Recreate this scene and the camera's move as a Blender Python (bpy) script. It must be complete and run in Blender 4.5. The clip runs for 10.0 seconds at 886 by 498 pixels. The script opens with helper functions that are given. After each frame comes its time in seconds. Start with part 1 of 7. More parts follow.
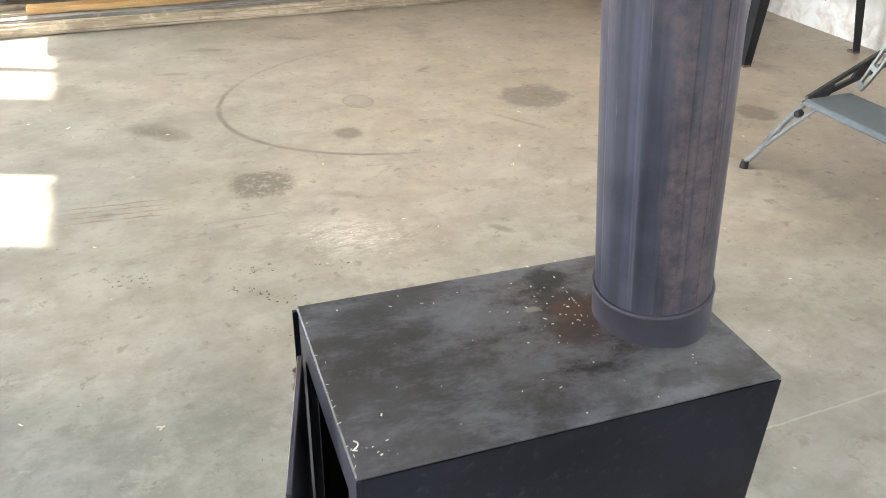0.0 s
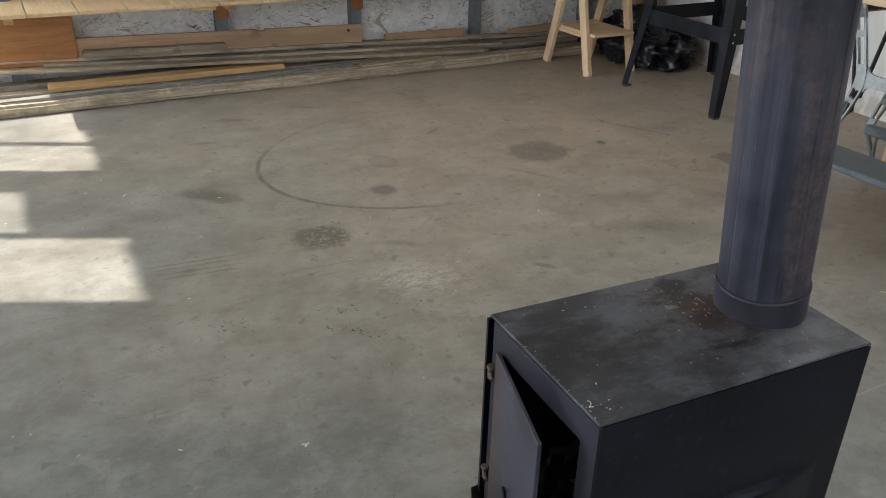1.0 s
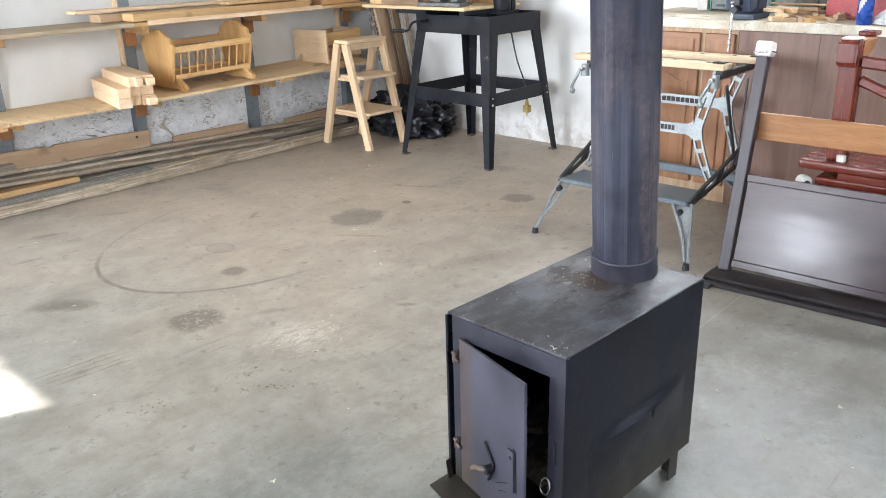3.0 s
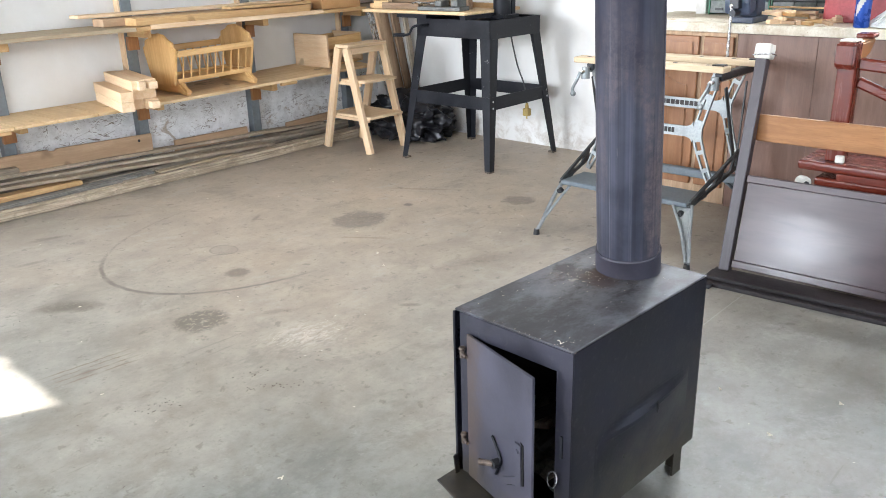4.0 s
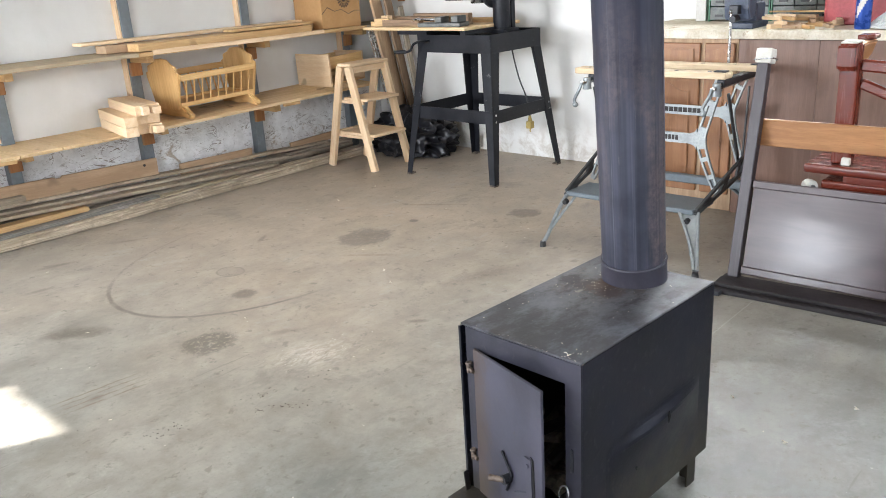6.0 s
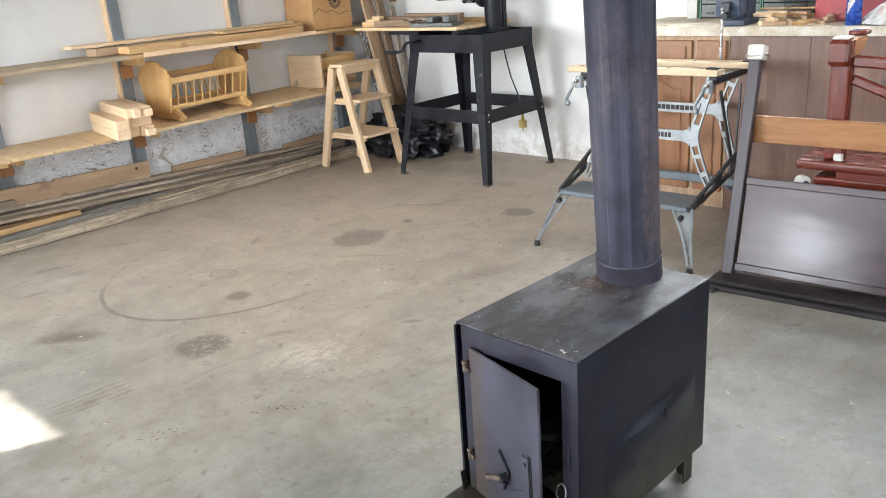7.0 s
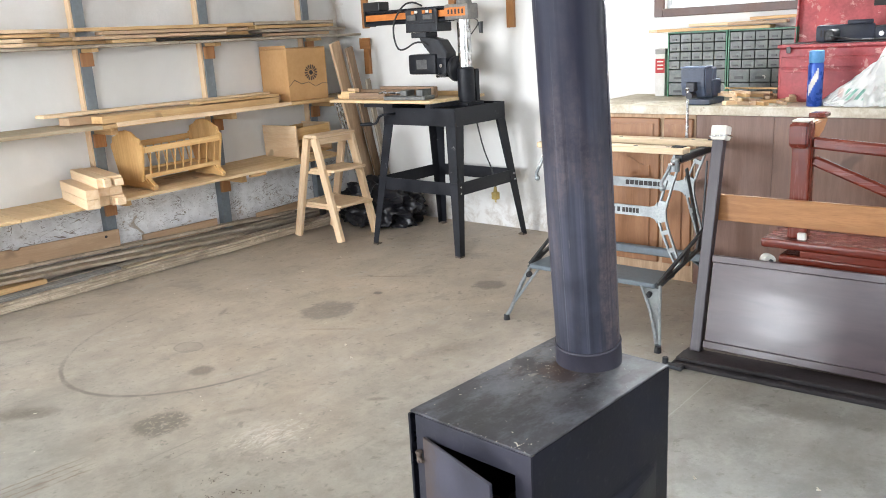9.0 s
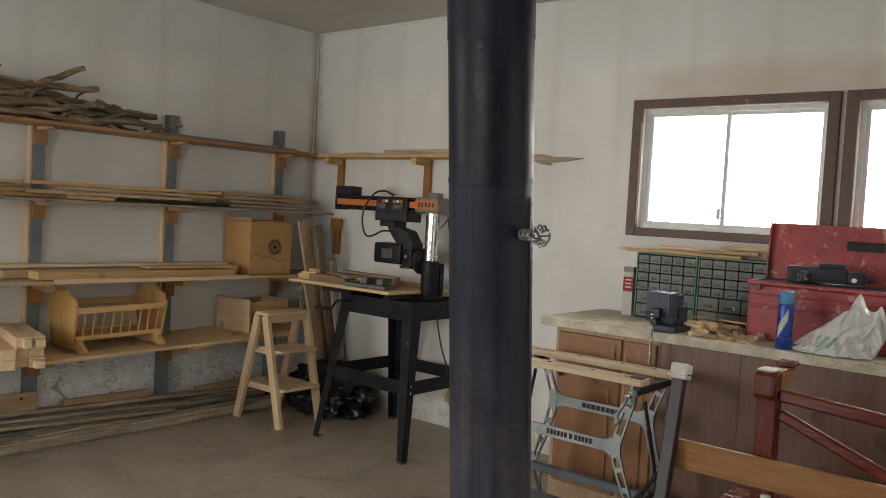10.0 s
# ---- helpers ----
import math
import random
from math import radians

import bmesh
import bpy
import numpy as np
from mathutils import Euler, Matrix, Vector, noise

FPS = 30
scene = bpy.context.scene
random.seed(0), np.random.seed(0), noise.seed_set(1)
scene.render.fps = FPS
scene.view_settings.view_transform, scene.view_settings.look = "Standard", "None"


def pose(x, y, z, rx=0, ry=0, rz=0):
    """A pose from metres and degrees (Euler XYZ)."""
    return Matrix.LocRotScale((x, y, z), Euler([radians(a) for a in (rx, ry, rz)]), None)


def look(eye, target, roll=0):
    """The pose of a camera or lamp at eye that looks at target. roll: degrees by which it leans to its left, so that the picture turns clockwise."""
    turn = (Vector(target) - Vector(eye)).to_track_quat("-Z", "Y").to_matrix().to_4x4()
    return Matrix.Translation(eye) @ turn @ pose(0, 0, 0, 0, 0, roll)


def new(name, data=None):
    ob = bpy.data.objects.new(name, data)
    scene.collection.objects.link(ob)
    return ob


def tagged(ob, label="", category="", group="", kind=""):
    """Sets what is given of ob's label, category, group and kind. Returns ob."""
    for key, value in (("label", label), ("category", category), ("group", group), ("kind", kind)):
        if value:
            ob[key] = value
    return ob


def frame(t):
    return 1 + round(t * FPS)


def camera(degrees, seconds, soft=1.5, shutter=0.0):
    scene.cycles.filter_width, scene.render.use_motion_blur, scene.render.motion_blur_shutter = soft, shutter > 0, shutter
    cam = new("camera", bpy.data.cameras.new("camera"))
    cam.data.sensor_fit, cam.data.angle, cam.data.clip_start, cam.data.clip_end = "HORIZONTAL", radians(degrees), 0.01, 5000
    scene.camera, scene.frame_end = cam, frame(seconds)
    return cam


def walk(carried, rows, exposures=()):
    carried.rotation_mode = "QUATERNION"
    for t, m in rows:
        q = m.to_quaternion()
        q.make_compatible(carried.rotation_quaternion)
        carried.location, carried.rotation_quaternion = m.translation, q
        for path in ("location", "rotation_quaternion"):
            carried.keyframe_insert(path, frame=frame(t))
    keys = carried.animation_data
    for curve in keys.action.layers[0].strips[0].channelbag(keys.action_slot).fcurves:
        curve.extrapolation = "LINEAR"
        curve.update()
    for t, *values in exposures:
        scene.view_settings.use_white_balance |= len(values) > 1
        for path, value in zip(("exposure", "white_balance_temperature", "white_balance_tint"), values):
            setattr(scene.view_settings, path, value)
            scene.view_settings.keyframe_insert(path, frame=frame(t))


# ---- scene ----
cam = camera(57.0, 10.0, soft=0.92)
PATH = [
    (0, (-3.584, -4.713, 1.197), (-2.901, -3.14, 0.168), 1.8),
    (0.2, (-3.674, -4.757, 1.234), (-2.979, -3.149, 0.270), 1.5),
    (0.3, (-3.736, -4.770, 1.239), (-3.028, -3.153, 0.297), 1.4),
    (0.5, (-3.873, -4.797, 1.253), (-3.166, -3.18, 0.312), 0.5),
    (1, (-4.06, -4.823, 1.282), (-3.204, -3.252, 0.387), 1.5),
    (1.5, (-4.219, -4.923, 1.29), (-3.198, -3.419, 0.456), -0.3),
    (2, (-4.354, -4.969, 1.317), (-3.283, -3.472, 0.535), -1.9),
    (2.5, (-4.52, -4.916, 1.328), (-3.203, -3.594, 0.608), -1.7),
    (2.7, (-4.586, -4.911, 1.325), (-3.219, -3.635, 0.616), -1.6),
    (3.8, (-4.661, -4.910, 1.307), (-3.270, -3.649, 0.616), -1.6),
    (4, (-4.668, -4.914, 1.31), (-3.278, -3.651, 0.622), -1.6),
    (4.5, (-4.66, -4.919, 1.311), (-3.274, -3.638, 0.648), -2.5),
    (5, (-4.637, -4.916, 1.3), (-3.254, -3.63, 0.643), -3.0),
    (5.5, (-4.652, -4.918, 1.304), (-3.272, -3.626, 0.651), -3.3),
    (7, (-4.649, -4.912, 1.297), (-3.253, -3.636, 0.647), -4.0),
    (7.5, (-4.652, -4.917, 1.295), (-3.26, -3.636, 0.646), -3.9),
    (8, (-4.648, -4.922, 1.3), (-3.255, -3.642, 0.652), -3.9),
    (8.5, (-4.637, -4.926, 1.305), (-3.228, -3.658, 0.669), -3.5),
    (9, (-4.585, -4.935, 1.336), (-3.12, -3.672, 0.831), -3.1),
    (9.3, (-4.496, -4.945, 1.366), (-3.002, -3.669, 0.994), -2.4),
    (9.5, (-4.449, -4.943, 1.385), (-2.943, -3.664, 1.074), -1.3),
    (9.7, (-4.359, -4.896, 1.421), (-2.840, -3.622, 1.154), 0.4),
    (10, (-4.25, -4.871, 1.433), (-2.709, -3.599, 1.346), 3.3),
]
walk(cam, [(t, look(eye, target, roll)) for t, eye, target, roll in PATH],
     [(0.0, 2.54, 6750, 12), (0.15, 2.08, 6800, 13), (0.3, 1.53, 6800, 13), (0.6, 1.15, 6700, 12), (1.1, 1.15, 6480, 12), (1.6, 1.86, 6550, 13), (2.0, 2.10, 6350, 14), (2.7, 2.35, 6230, 14),
      (4.0, 2.39, 6250, 14), (5.0, 2.30, 6400, 14), (8.3, 2.25, 6420, 14), (9.0, 2.29, 6450, 14), (9.4, 1.74, 6800, 14), (9.7, 1.22, 7150, 14), (10.0, 0.53, 7450, 14)])

# ---- world, sun, window light and added fill lamps ----
SUN_EL, SUN_X, SUN_Y = 38.2, -0.911, 0.412
world = bpy.data.worlds.new("sky")
world.use_nodes = True
scene.world = world
wn, wl = world.node_tree.nodes, world.node_tree.links
sky = wn.new("ShaderNodeTexSky")
sky.sky_type, sky.sun_disc = "NISHITA", False
sky.sun_elevation, sky.sun_rotation = radians(SUN_EL), math.atan2(SUN_X, SUN_Y)
wl.new(sky.outputs[0], wn["Background"].inputs[0])
wn["Background"].inputs[1].default_value = 0.085
sun = new("sun", bpy.data.lights.new("sun", "SUN"))
sun.data.energy, sun.data.angle, sun.data.color = 5.0, radians(0.6), (1.0, 0.95, 0.86)
sun.matrix_world = look((SUN_X * 5, SUN_Y * 5, 5 * math.tan(radians(SUN_EL))), (0, 0, 0))


def window_light(name, eye, target, wide, high, power, color):
    lamp = new(name, bpy.data.lights.new(name, "AREA"))
    lamp.data.shape, lamp.data.size, lamp.data.size_y = "RECTANGLE", wide, high
    lamp.data.energy, lamp.data.color = power, color
    lamp.matrix_world = look(eye, target)
    return lamp


SKYLIGHT = (0.88, 0.95, 1.0)
window_light("skylight_west", (-6.32, -0.1, 1.5), (0, -0.9, 1.15), 2.2, 1.3, 34, SKYLIGHT).data.spread = radians(125)
# added fill from behind the view, softens shadows on the east wall
window_light("fill_west_added", (-6.32, -4.2, 1.68), (0, -1.6, 1.3), 1.5, 0.8, 8, SKYLIGHT).data.spread = radians(95)
# added small lamp that puts the bright reflection on the bed panel
window_light("glint_west_added", (-6.32, -2.78, 0.62), (0, -2.78, 0.62), 0.46, 0.42, 6.0, SKYLIGHT)
# added fill for the north wall and stove side, no known opening there
window_light("fill_south_added", (-2.4, -6.55, 1.2), (-2.2, 0, 0.35), 1.9, 1.0, 3.1, SKYLIGHT).data.spread = radians(120)
window_light("skylight_east", (0.13, -3.2575, 1.75), (-3, -3.2575, 1.35), 0.96, 0.64, 5.6, SKYLIGHT)
window_light("skylight_east", (0.13, -4.3675, 1.75), (-3, -4.3675, 1.35), 0.96, 0.64, 5.6, SKYLIGHT)


# ---- materials ----
class Nodes:
    """Short forms for building a node material."""

    def __init__(self, name):
        self.mat = bpy.data.materials.new(name)
        self.mat.use_nodes = True
        self.tree = self.mat.node_tree
        self.bsdf = self.tree.nodes["Principled BSDF"]
        self.coord = self.tree.nodes.new("ShaderNodeTexCoord")

    def put(self, socket, value):
        if hasattr(value, "is_output"):
            self.tree.links.new(value, socket)
        elif isinstance(value, (tuple, list)) and len(value) == 3 and len(socket.default_value) == 4:
            socket.default_value = (*value, 1)
        else:
            socket.default_value = value

    def scaled(self, scale, offset=(0, 0, 0), source=None):
        node = self.tree.nodes.new("ShaderNodeMapping")
        self.put(node.inputs[0], source or self.coord.outputs["Object"])
        node.inputs["Scale"].default_value = scale
        node.inputs["Location"].default_value = offset
        return node.outputs[0]

    def noise(self, vector, scale, detail=4, rough=0.55, distort=0.0):
        node = self.tree.nodes.new("ShaderNodeTexNoise")
        self.put(node.inputs["Vector"], vector)
        node.inputs["Scale"].default_value, node.inputs["Detail"].default_value = scale, detail
        node.inputs["Roughness"].default_value, node.inputs["Distortion"].default_value = rough, distort
        return node.outputs[0]

    def math(self, op, a, b=0.0, c=0.0):
        node = self.tree.nodes.new("ShaderNodeMath")
        node.operation = op
        for socket, value in zip(node.inputs, (a, b, c)):
            self.put(socket, value)
        return node.outputs[0]

    def step(self, value, low, high, to_low=0.0, to_high=1.0):
        node = self.tree.nodes.new("ShaderNodeMapRange")
        node.interpolation_type = "SMOOTHSTEP"
        for socket, v in zip(node.inputs, (value, low, high, to_low, to_high)):
            self.put(socket, v)
        return node.outputs[0]

    def mix(self, factor, a, b, how="MIX"):
        node = self.tree.nodes.new("ShaderNodeMix")
        node.data_type, node.blend_type = "RGBA", how
        self.put(node.inputs[0], factor)
        self.put(node.inputs[6], a)
        self.put(node.inputs[7], b)
        return node.outputs[2]

    def xyz(self, source=None):
        node = self.tree.nodes.new("ShaderNodeSeparateXYZ")
        self.put(node.inputs[0], source or self.coord.outputs["Object"])
        return node.outputs

    def chance(self):
        return self.tree.nodes.new("ShaderNodeObjectInfo").outputs["Random"]

    def bump(self, height, strength, distance=0.004):
        node = self.tree.nodes.new("ShaderNodeBump")
        node.inputs["Strength"].default_value, node.inputs["Distance"].default_value = strength, distance
        self.put(node.inputs["Height"], height)
        self.put(self.bsdf.inputs["Normal"], node.outputs[0])

    def finish(self, color, rough, metal=0.0):
        self.put(self.bsdf.inputs["Base Color"], color)
        self.put(self.bsdf.inputs["Roughness"], rough)
        self.put(self.bsdf.inputs["Metallic"], metal)
        return self.mat


def surface(name, light, dark, scale=6.0, rough=0.6, metal=0.0, bump=0.15, stretch=(1, 1, 1), fleck=None, fleck_from=0.66, spread=0.12):
    """A worn surface: broad blotches, fine grain, and flecks of another colour where given."""
    n = Nodes(name)
    at = n.scaled(stretch)
    broad = n.noise(at, scale, 5, 0.6)
    fine = n.noise(at, scale * 9, 4, 0.65)
    color = n.mix(n.step(n.math("ADD", n.math("MULTIPLY", broad, 0.7), n.math("MULTIPLY", fine, 0.3)), 0.36, 0.64), dark, light)
    color = n.mix(n.math("MULTIPLY", n.chance(), spread * 2), color, dark)
    if fleck:
        color = n.mix(n.step(n.noise(at, scale * 2.3, 8, 0.7, 0.6), fleck_from, fleck_from + 0.06), color, fleck)
    n.bump(fine, bump)
    return n.finish(color, n.step(broad, 0.3, 0.7, max(rough - 0.08, 0.02), min(rough + 0.12, 1)), metal)


def wood(name, light, dark, axis, rough=0.6, rings=28.0, spread=0.25, split=0.0):
    """Sawn wood with its grain along one axis of the object, knots and a tone of its own for each piece."""
    n = Nodes(name)
    long, cross = 0.9, 11.0
    stretch = {"x": (long, cross, cross), "y": (cross, long, cross), "z": (cross, cross, long)}[axis]
    node = n.tree.nodes.new("ShaderNodeVectorMath")
    node.operation = "ADD"
    n.put(node.inputs[0], n.coord.outputs["Object"])
    n.put(node.inputs[1], n.chance())
    at = n.scaled(stretch, (0, 0, 0), node.outputs[0])
    grain = n.noise(at, rings / 10, 6, 0.65, 0.8)
    fine = n.noise(at, rings, 3, 0.6)
    knots = n.noise(n.scaled((5, 5, 5), (3, 1, 7), node.outputs[0]), 1.0, 2, 0.5)
    color = n.mix(n.step(grain, 0.36, 0.66), dark, light)
    color = n.mix(n.step(fine, 0.48, 0.72, 0, 0.5), color, tuple(c * 0.8 for c in dark))
    stain = n.noise(n.scaled((1, 1, 1), (9, 4, 2), node.outputs[0]), 6.0, 5, 0.65, 0.4)
    color = n.mix(n.step(stain, 0.55, 0.75, 0, 0.35), color, tuple(c * 0.6 for c in dark))
    color = n.mix(n.step(knots, 0.68, 0.74, 0, 0.8), color, tuple(c * 0.45 for c in dark))
    color = n.mix(n.math("MULTIPLY", n.chance(), spread * 2), color, dark)
    if split:
        # drying splits along the grain, dirt in the hollows and pale rubbed patches
        at = n.scaled(tuple(v * (0.55 if v == long else 6.0) for v in stretch), (2, 3, 5), node.outputs[0])
        color = n.mix(n.step(n.noise(at, 1.0, 4, 0.65, 0.25), 0.56, 0.66, 0, split), color, tuple(c * 0.32 for c in dark))
        rub = n.noise(n.scaled((1, 1, 1), (4, 8, 1), node.outputs[0]), 9.0, 7, 0.75, 0.3)
        color = n.mix(n.step(rub, 0.55, 0.68, 0, 0.45), color, tuple(min(1.0, c * 1.35) for c in light))
        color = n.mix(n.step(rub, 0.34, 0.46, 0.5, 0), color, tuple(c * 0.6 for c in dark))
    n.bump(fine, 0.25 + split * 0.5, 0.002 + split * 0.003)
    return n.finish(color, n.step(grain, 0.3, 0.7, rough - 0.05, rough + 0.1))


WOODS = {}
TONES = {
    "pine": ((0.70, 0.49, 0.25), (0.50, 0.30, 0.125), 0.55),
    "new_pine": ((0.83, 0.65, 0.44), (0.72, 0.505, 0.30), 0.55),
    "cradle": ((0.78, 0.52, 0.235), (0.62, 0.36, 0.13), 0.42),
    "old": ((0.48, 0.41, 0.315), (0.26, 0.21, 0.155), 0.8),
    "grey": ((0.52, 0.455, 0.355), (0.28, 0.235, 0.18), 0.85),
    "slate": ((0.35, 0.335, 0.30), (0.18, 0.17, 0.15), 0.85),
    "umber": ((0.34, 0.225, 0.14), (0.19, 0.12, 0.07), 0.65),
    "weathered": ((0.63, 0.53, 0.40), (0.33, 0.265, 0.19), 0.85),
    "brown": ((0.55, 0.39, 0.25), (0.41, 0.27, 0.16), 0.65),
    "orange": ((0.41, 0.190, 0.068), (0.30, 0.128, 0.040), 0.45),
    "red": ((0.172, 0.029, 0.014), (0.122, 0.019, 0.0095), 0.22),
    "dark": ((0.070, 0.055, 0.062), (0.04, 0.031, 0.036), 0.36),
    "ply": ((0.75, 0.57, 0.345), (0.61, 0.42, 0.22), 0.6),
    "door": ((0.37, 0.178, 0.078), (0.26, 0.114, 0.045), 0.4),
    "brownply": ((0.205, 0.113, 0.078), (0.155, 0.080, 0.053), 0.38),
    "jaw": ((0.74, 0.60, 0.42), (0.57, 0.43, 0.27), 0.6),
    "tan": ((0.56, 0.47, 0.33), (0.36, 0.28, 0.18), 0.75),
    "bark": ((0.44, 0.33, 0.195), (0.075, 0.05, 0.032), 0.9),
    "char": ((0.03, 0.026, 0.022), (0.008, 0.007, 0.006), 0.95),
}


def w(tone, axis):
    """The wood of a tone with its grain along an axis."""
    if (tone, axis) not in WOODS:
        light, dark, rough = TONES[tone]
        WOODS[tone, axis] = wood(f"{tone}_wood_{axis}", light, dark, axis, rough, split=0.45 if tone in ("old", "grey", "weathered", "slate") else 0.0)
    return WOODS[tone, axis]


def floor_material():
    n = Nodes("worn_concrete")
    o = n.coord.outputs["Object"]
    x, y, z = n.xyz()
    broad = n.noise(n.scaled((1, 1, 1)), 0.9, 6, 0.6, 0.3)
    mid = n.noise(n.scaled((1, 1.15, 1)), 4.5, 8, 0.74, 0.15)
    fine = n.noise(o, 46, 5, 0.7)
    grit = n.noise(o, 230, 3, 0.7)
    color = n.mix(n.step(mid, 0.32, 0.68), (0.140, 0.147, 0.135), (0.252, 0.262, 0.243))
    # brown dust, thicker towards the back corner, paled to stand for more light there
    dx, dy = n.math("SUBTRACT", x, -0.9), n.math("SUBTRACT", y, -1.3)
    far = n.math("SQRT", n.math("ADD", n.math("MULTIPLY", dx, dx), n.math("MULTIPLY", dy, dy)))
    dust = n.math("ADD", n.step(far, 0.6, 4.2, 0.9, 0.0), n.step(broad, 0.45, 0.68, 0.0, 0.20))
    color = n.mix(dust, color, n.mix(n.step(mid, 0.3, 0.7), (0.335, 0.268, 0.200), (0.482, 0.403, 0.312)))
    color = n.mix(n.step(fine, 0.54, 0.70, 0, 0.32), color, (0.13, 0.115, 0.09))
    color = n.mix(n.step(grit, 0.60, 0.72, 0, 0.25), color, (0.12, 0.11, 0.095))
    color = n.mix(n.step(n.noise(n.scaled((1, 1, 1), (4, 9, 0)), 5.5, 9, 0.8, 0.4), 0.58, 0.70, 0, 0.5), color, (0.17, 0.14, 0.105))
    color = n.mix(n.step(n.noise(n.scaled((1, 1, 1), (1, 3, 0)), 2.2, 8, 0.75, 0.3), 0.56, 0.72, 0, 0.3), color, (0.42, 0.41, 0.36))
    # cloudy scuffs, small blots and pits
    sweep = n.noise(n.scaled((1.0, 1.2, 1), (8, 2, 0)), 3.0, 10, 0.8, 0.25)
    color = n.mix(n.step(sweep, 0.53, 0.64, 0, 0.40), color, (0.155, 0.145, 0.120))
    color = n.mix(n.step(sweep, 0.36, 0.46, 0.30, 0), color, (0.42, 0.415, 0.37))
    blot = n.noise(n.scaled((1.0, 1.0, 1), (3, 7, 0)), 17, 5, 0.7, 0.2)
    color = n.mix(n.step(blot, 0.60, 0.65, 0, 0.48), color, (0.13, 0.12, 0.095))
    color = n.mix(n.step(n.noise(n.scaled((1.0, 1.0, 1), (5, 1, 0)), 75, 4, 0.7), 0.66, 0.71, 0, 0.5), color, (0.11, 0.10, 0.08))
    color = n.mix(n.step(n.noise(n.scaled((1.0, 1.0, 1), (2, 9, 0)), 110, 3, 0.7), 0.70, 0.74, 0, 0.6), color, (0.55, 0.53, 0.48))
    wob = n.math("MULTIPLY", n.math("SUBTRACT", n.noise(o, 14, 8, 0.8, 0.4), 0.5), 1.5)
    speck = n.noise(n.scaled((1, 1, 1), (6, 6, 0)), 42, 5, 0.75)

    def round_spot(cx, cy, rx, ry, turn=0.0):
        mx, my = n.math("SUBTRACT", x, cx), n.math("SUBTRACT", y, cy)
        c, s = math.cos(radians(turn)), math.sin(radians(turn))
        ex = n.math("DIVIDE", n.math("ADD", n.math("MULTIPLY", mx, c), n.math("MULTIPLY", my, s)), rx)
        ey = n.math("DIVIDE", n.math("SUBTRACT", n.math("MULTIPLY", my, c), n.math("MULTIPLY", mx, s)), ry)
        return n.math("SQRT", n.math("ADD", n.math("MULTIPLY", ex, ex), n.math("MULTIPLY", ey, ey)))

    # oil spots: centre, radii, turn, strength, softness, grains, colour
    for cx, cy, rx, ry, turn, power, soft, grains, tint in (
        (-1.955, -1.865, 0.15, 0.135, 0, 0.5, 0.35, 0.4, (0.135, 0.12, 0.10)), (-3.185, -2.30, 0.105, 0.095, 0, 0.58, 0.35, 1.0, (0.115, 0.105, 0.085)),
        (-1.18, -2.32, 0.09, 0.09, 0, 0.5, 0.4, 0.3, (0.14, 0.12, 0.095)), (-2.80, -1.99, 0.06, 0.055, 0, 0.55, 0.5, 0.2, (0.13, 0.115, 0.09)),
        (-3.45, -1.76, 0.16, 0.075, -45, 0.72, 0.8, 0.3, (0.14, 0.125, 0.10)), (-1.61, -1.885, 0.03, 0.03, 0, 0.55, 0.5, 0.2, (0.11, 0.095, 0.08)),
        (-2.06, -2.72, 0.24, 0.07, -20, 0.3, 0.9, 0.6, (0.15, 0.115, 0.08)), (-3.66, -2.36, 0.03, 0.02, 0, 0.4, 0.6, 0.2, (0.14, 0.12, 0.10)),
        (-2.94, -2.47, 0.11, 0.03, -30, 0.35, 0.9, 0.5, (0.15, 0.12, 0.09)), (-2.58, -2.83, 0.05, 0.02, -50, 0.45, 0.8, 0.3, (0.12, 0.10, 0.08)),
        (-2.27, -1.40, 0.09, 0.02, 35, 0.45, 0.9, 0.4, (0.13, 0.11, 0.085)), (-3.12, -0.84, 0.11, 0.03, -15, 0.45, 0.9, 0.4, (0.14, 0.115, 0.09)),
        (-3.33, -1.13, 0.09, 0.025, -8, 0.4, 0.9, 0.4, (0.14, 0.115, 0.09)), (-2.70, -0.78, 0.09, 0.025, -30, 0.35, 0.9, 0.4, (0.14, 0.115, 0.09)),
        (-1.33, -1.74, 0.24, 0.016, -58, 0.4, 0.9, 0.5, (0.16, 0.115, 0.075)), (-2.14, -2.09, 0.17, 0.014, -56, 0.35, 0.9, 0.5, (0.16, 0.115, 0.075)),
    ):
        r = n.math("ADD", round_spot(cx, cy, rx, ry, turn), wob)
        grain = n.step(speck, 0.52, 0.60, 1.0, 1.0 - grains)
        color = n.mix(n.math("MULTIPLY", n.step(r, 1.08 - soft, 1.14, min(power * 1.35, 0.9), 0.0), grain), color, tint)
    # a small round mark, darker at its rim
    r = n.math("ADD", round_spot(-2.668, -1.69, 0.062, 0.075), n.math("MULTIPLY", wob, 0.3))
    color = n.mix(n.math("MAXIMUM", n.step(r, 0.9, 1.05, 0.22, 0.0), n.step(n.math("ABSOLUTE", n.math("SUBTRACT", r, 0.95)), 0.03, 0.12, 0.45, 0.0)), color, (0.13, 0.115, 0.09))
    # pale dust trodden into the floor
    streaky = n.noise(n.scaled((1.0, 2.6, 1), (3, 1, 0)), 22, 7, 0.75, 1.2)
    r = n.math("ADD", round_spot(-3.005, -2.725, 0.20, 0.14, -25), wob)
    color = n.mix(n.math("MULTIPLY", n.step(r, 0.1, 1.2, 1.0, 0.0), n.step(streaky, 0.46, 0.55, 0.06, 0.72)), color, (0.56, 0.51, 0.43))
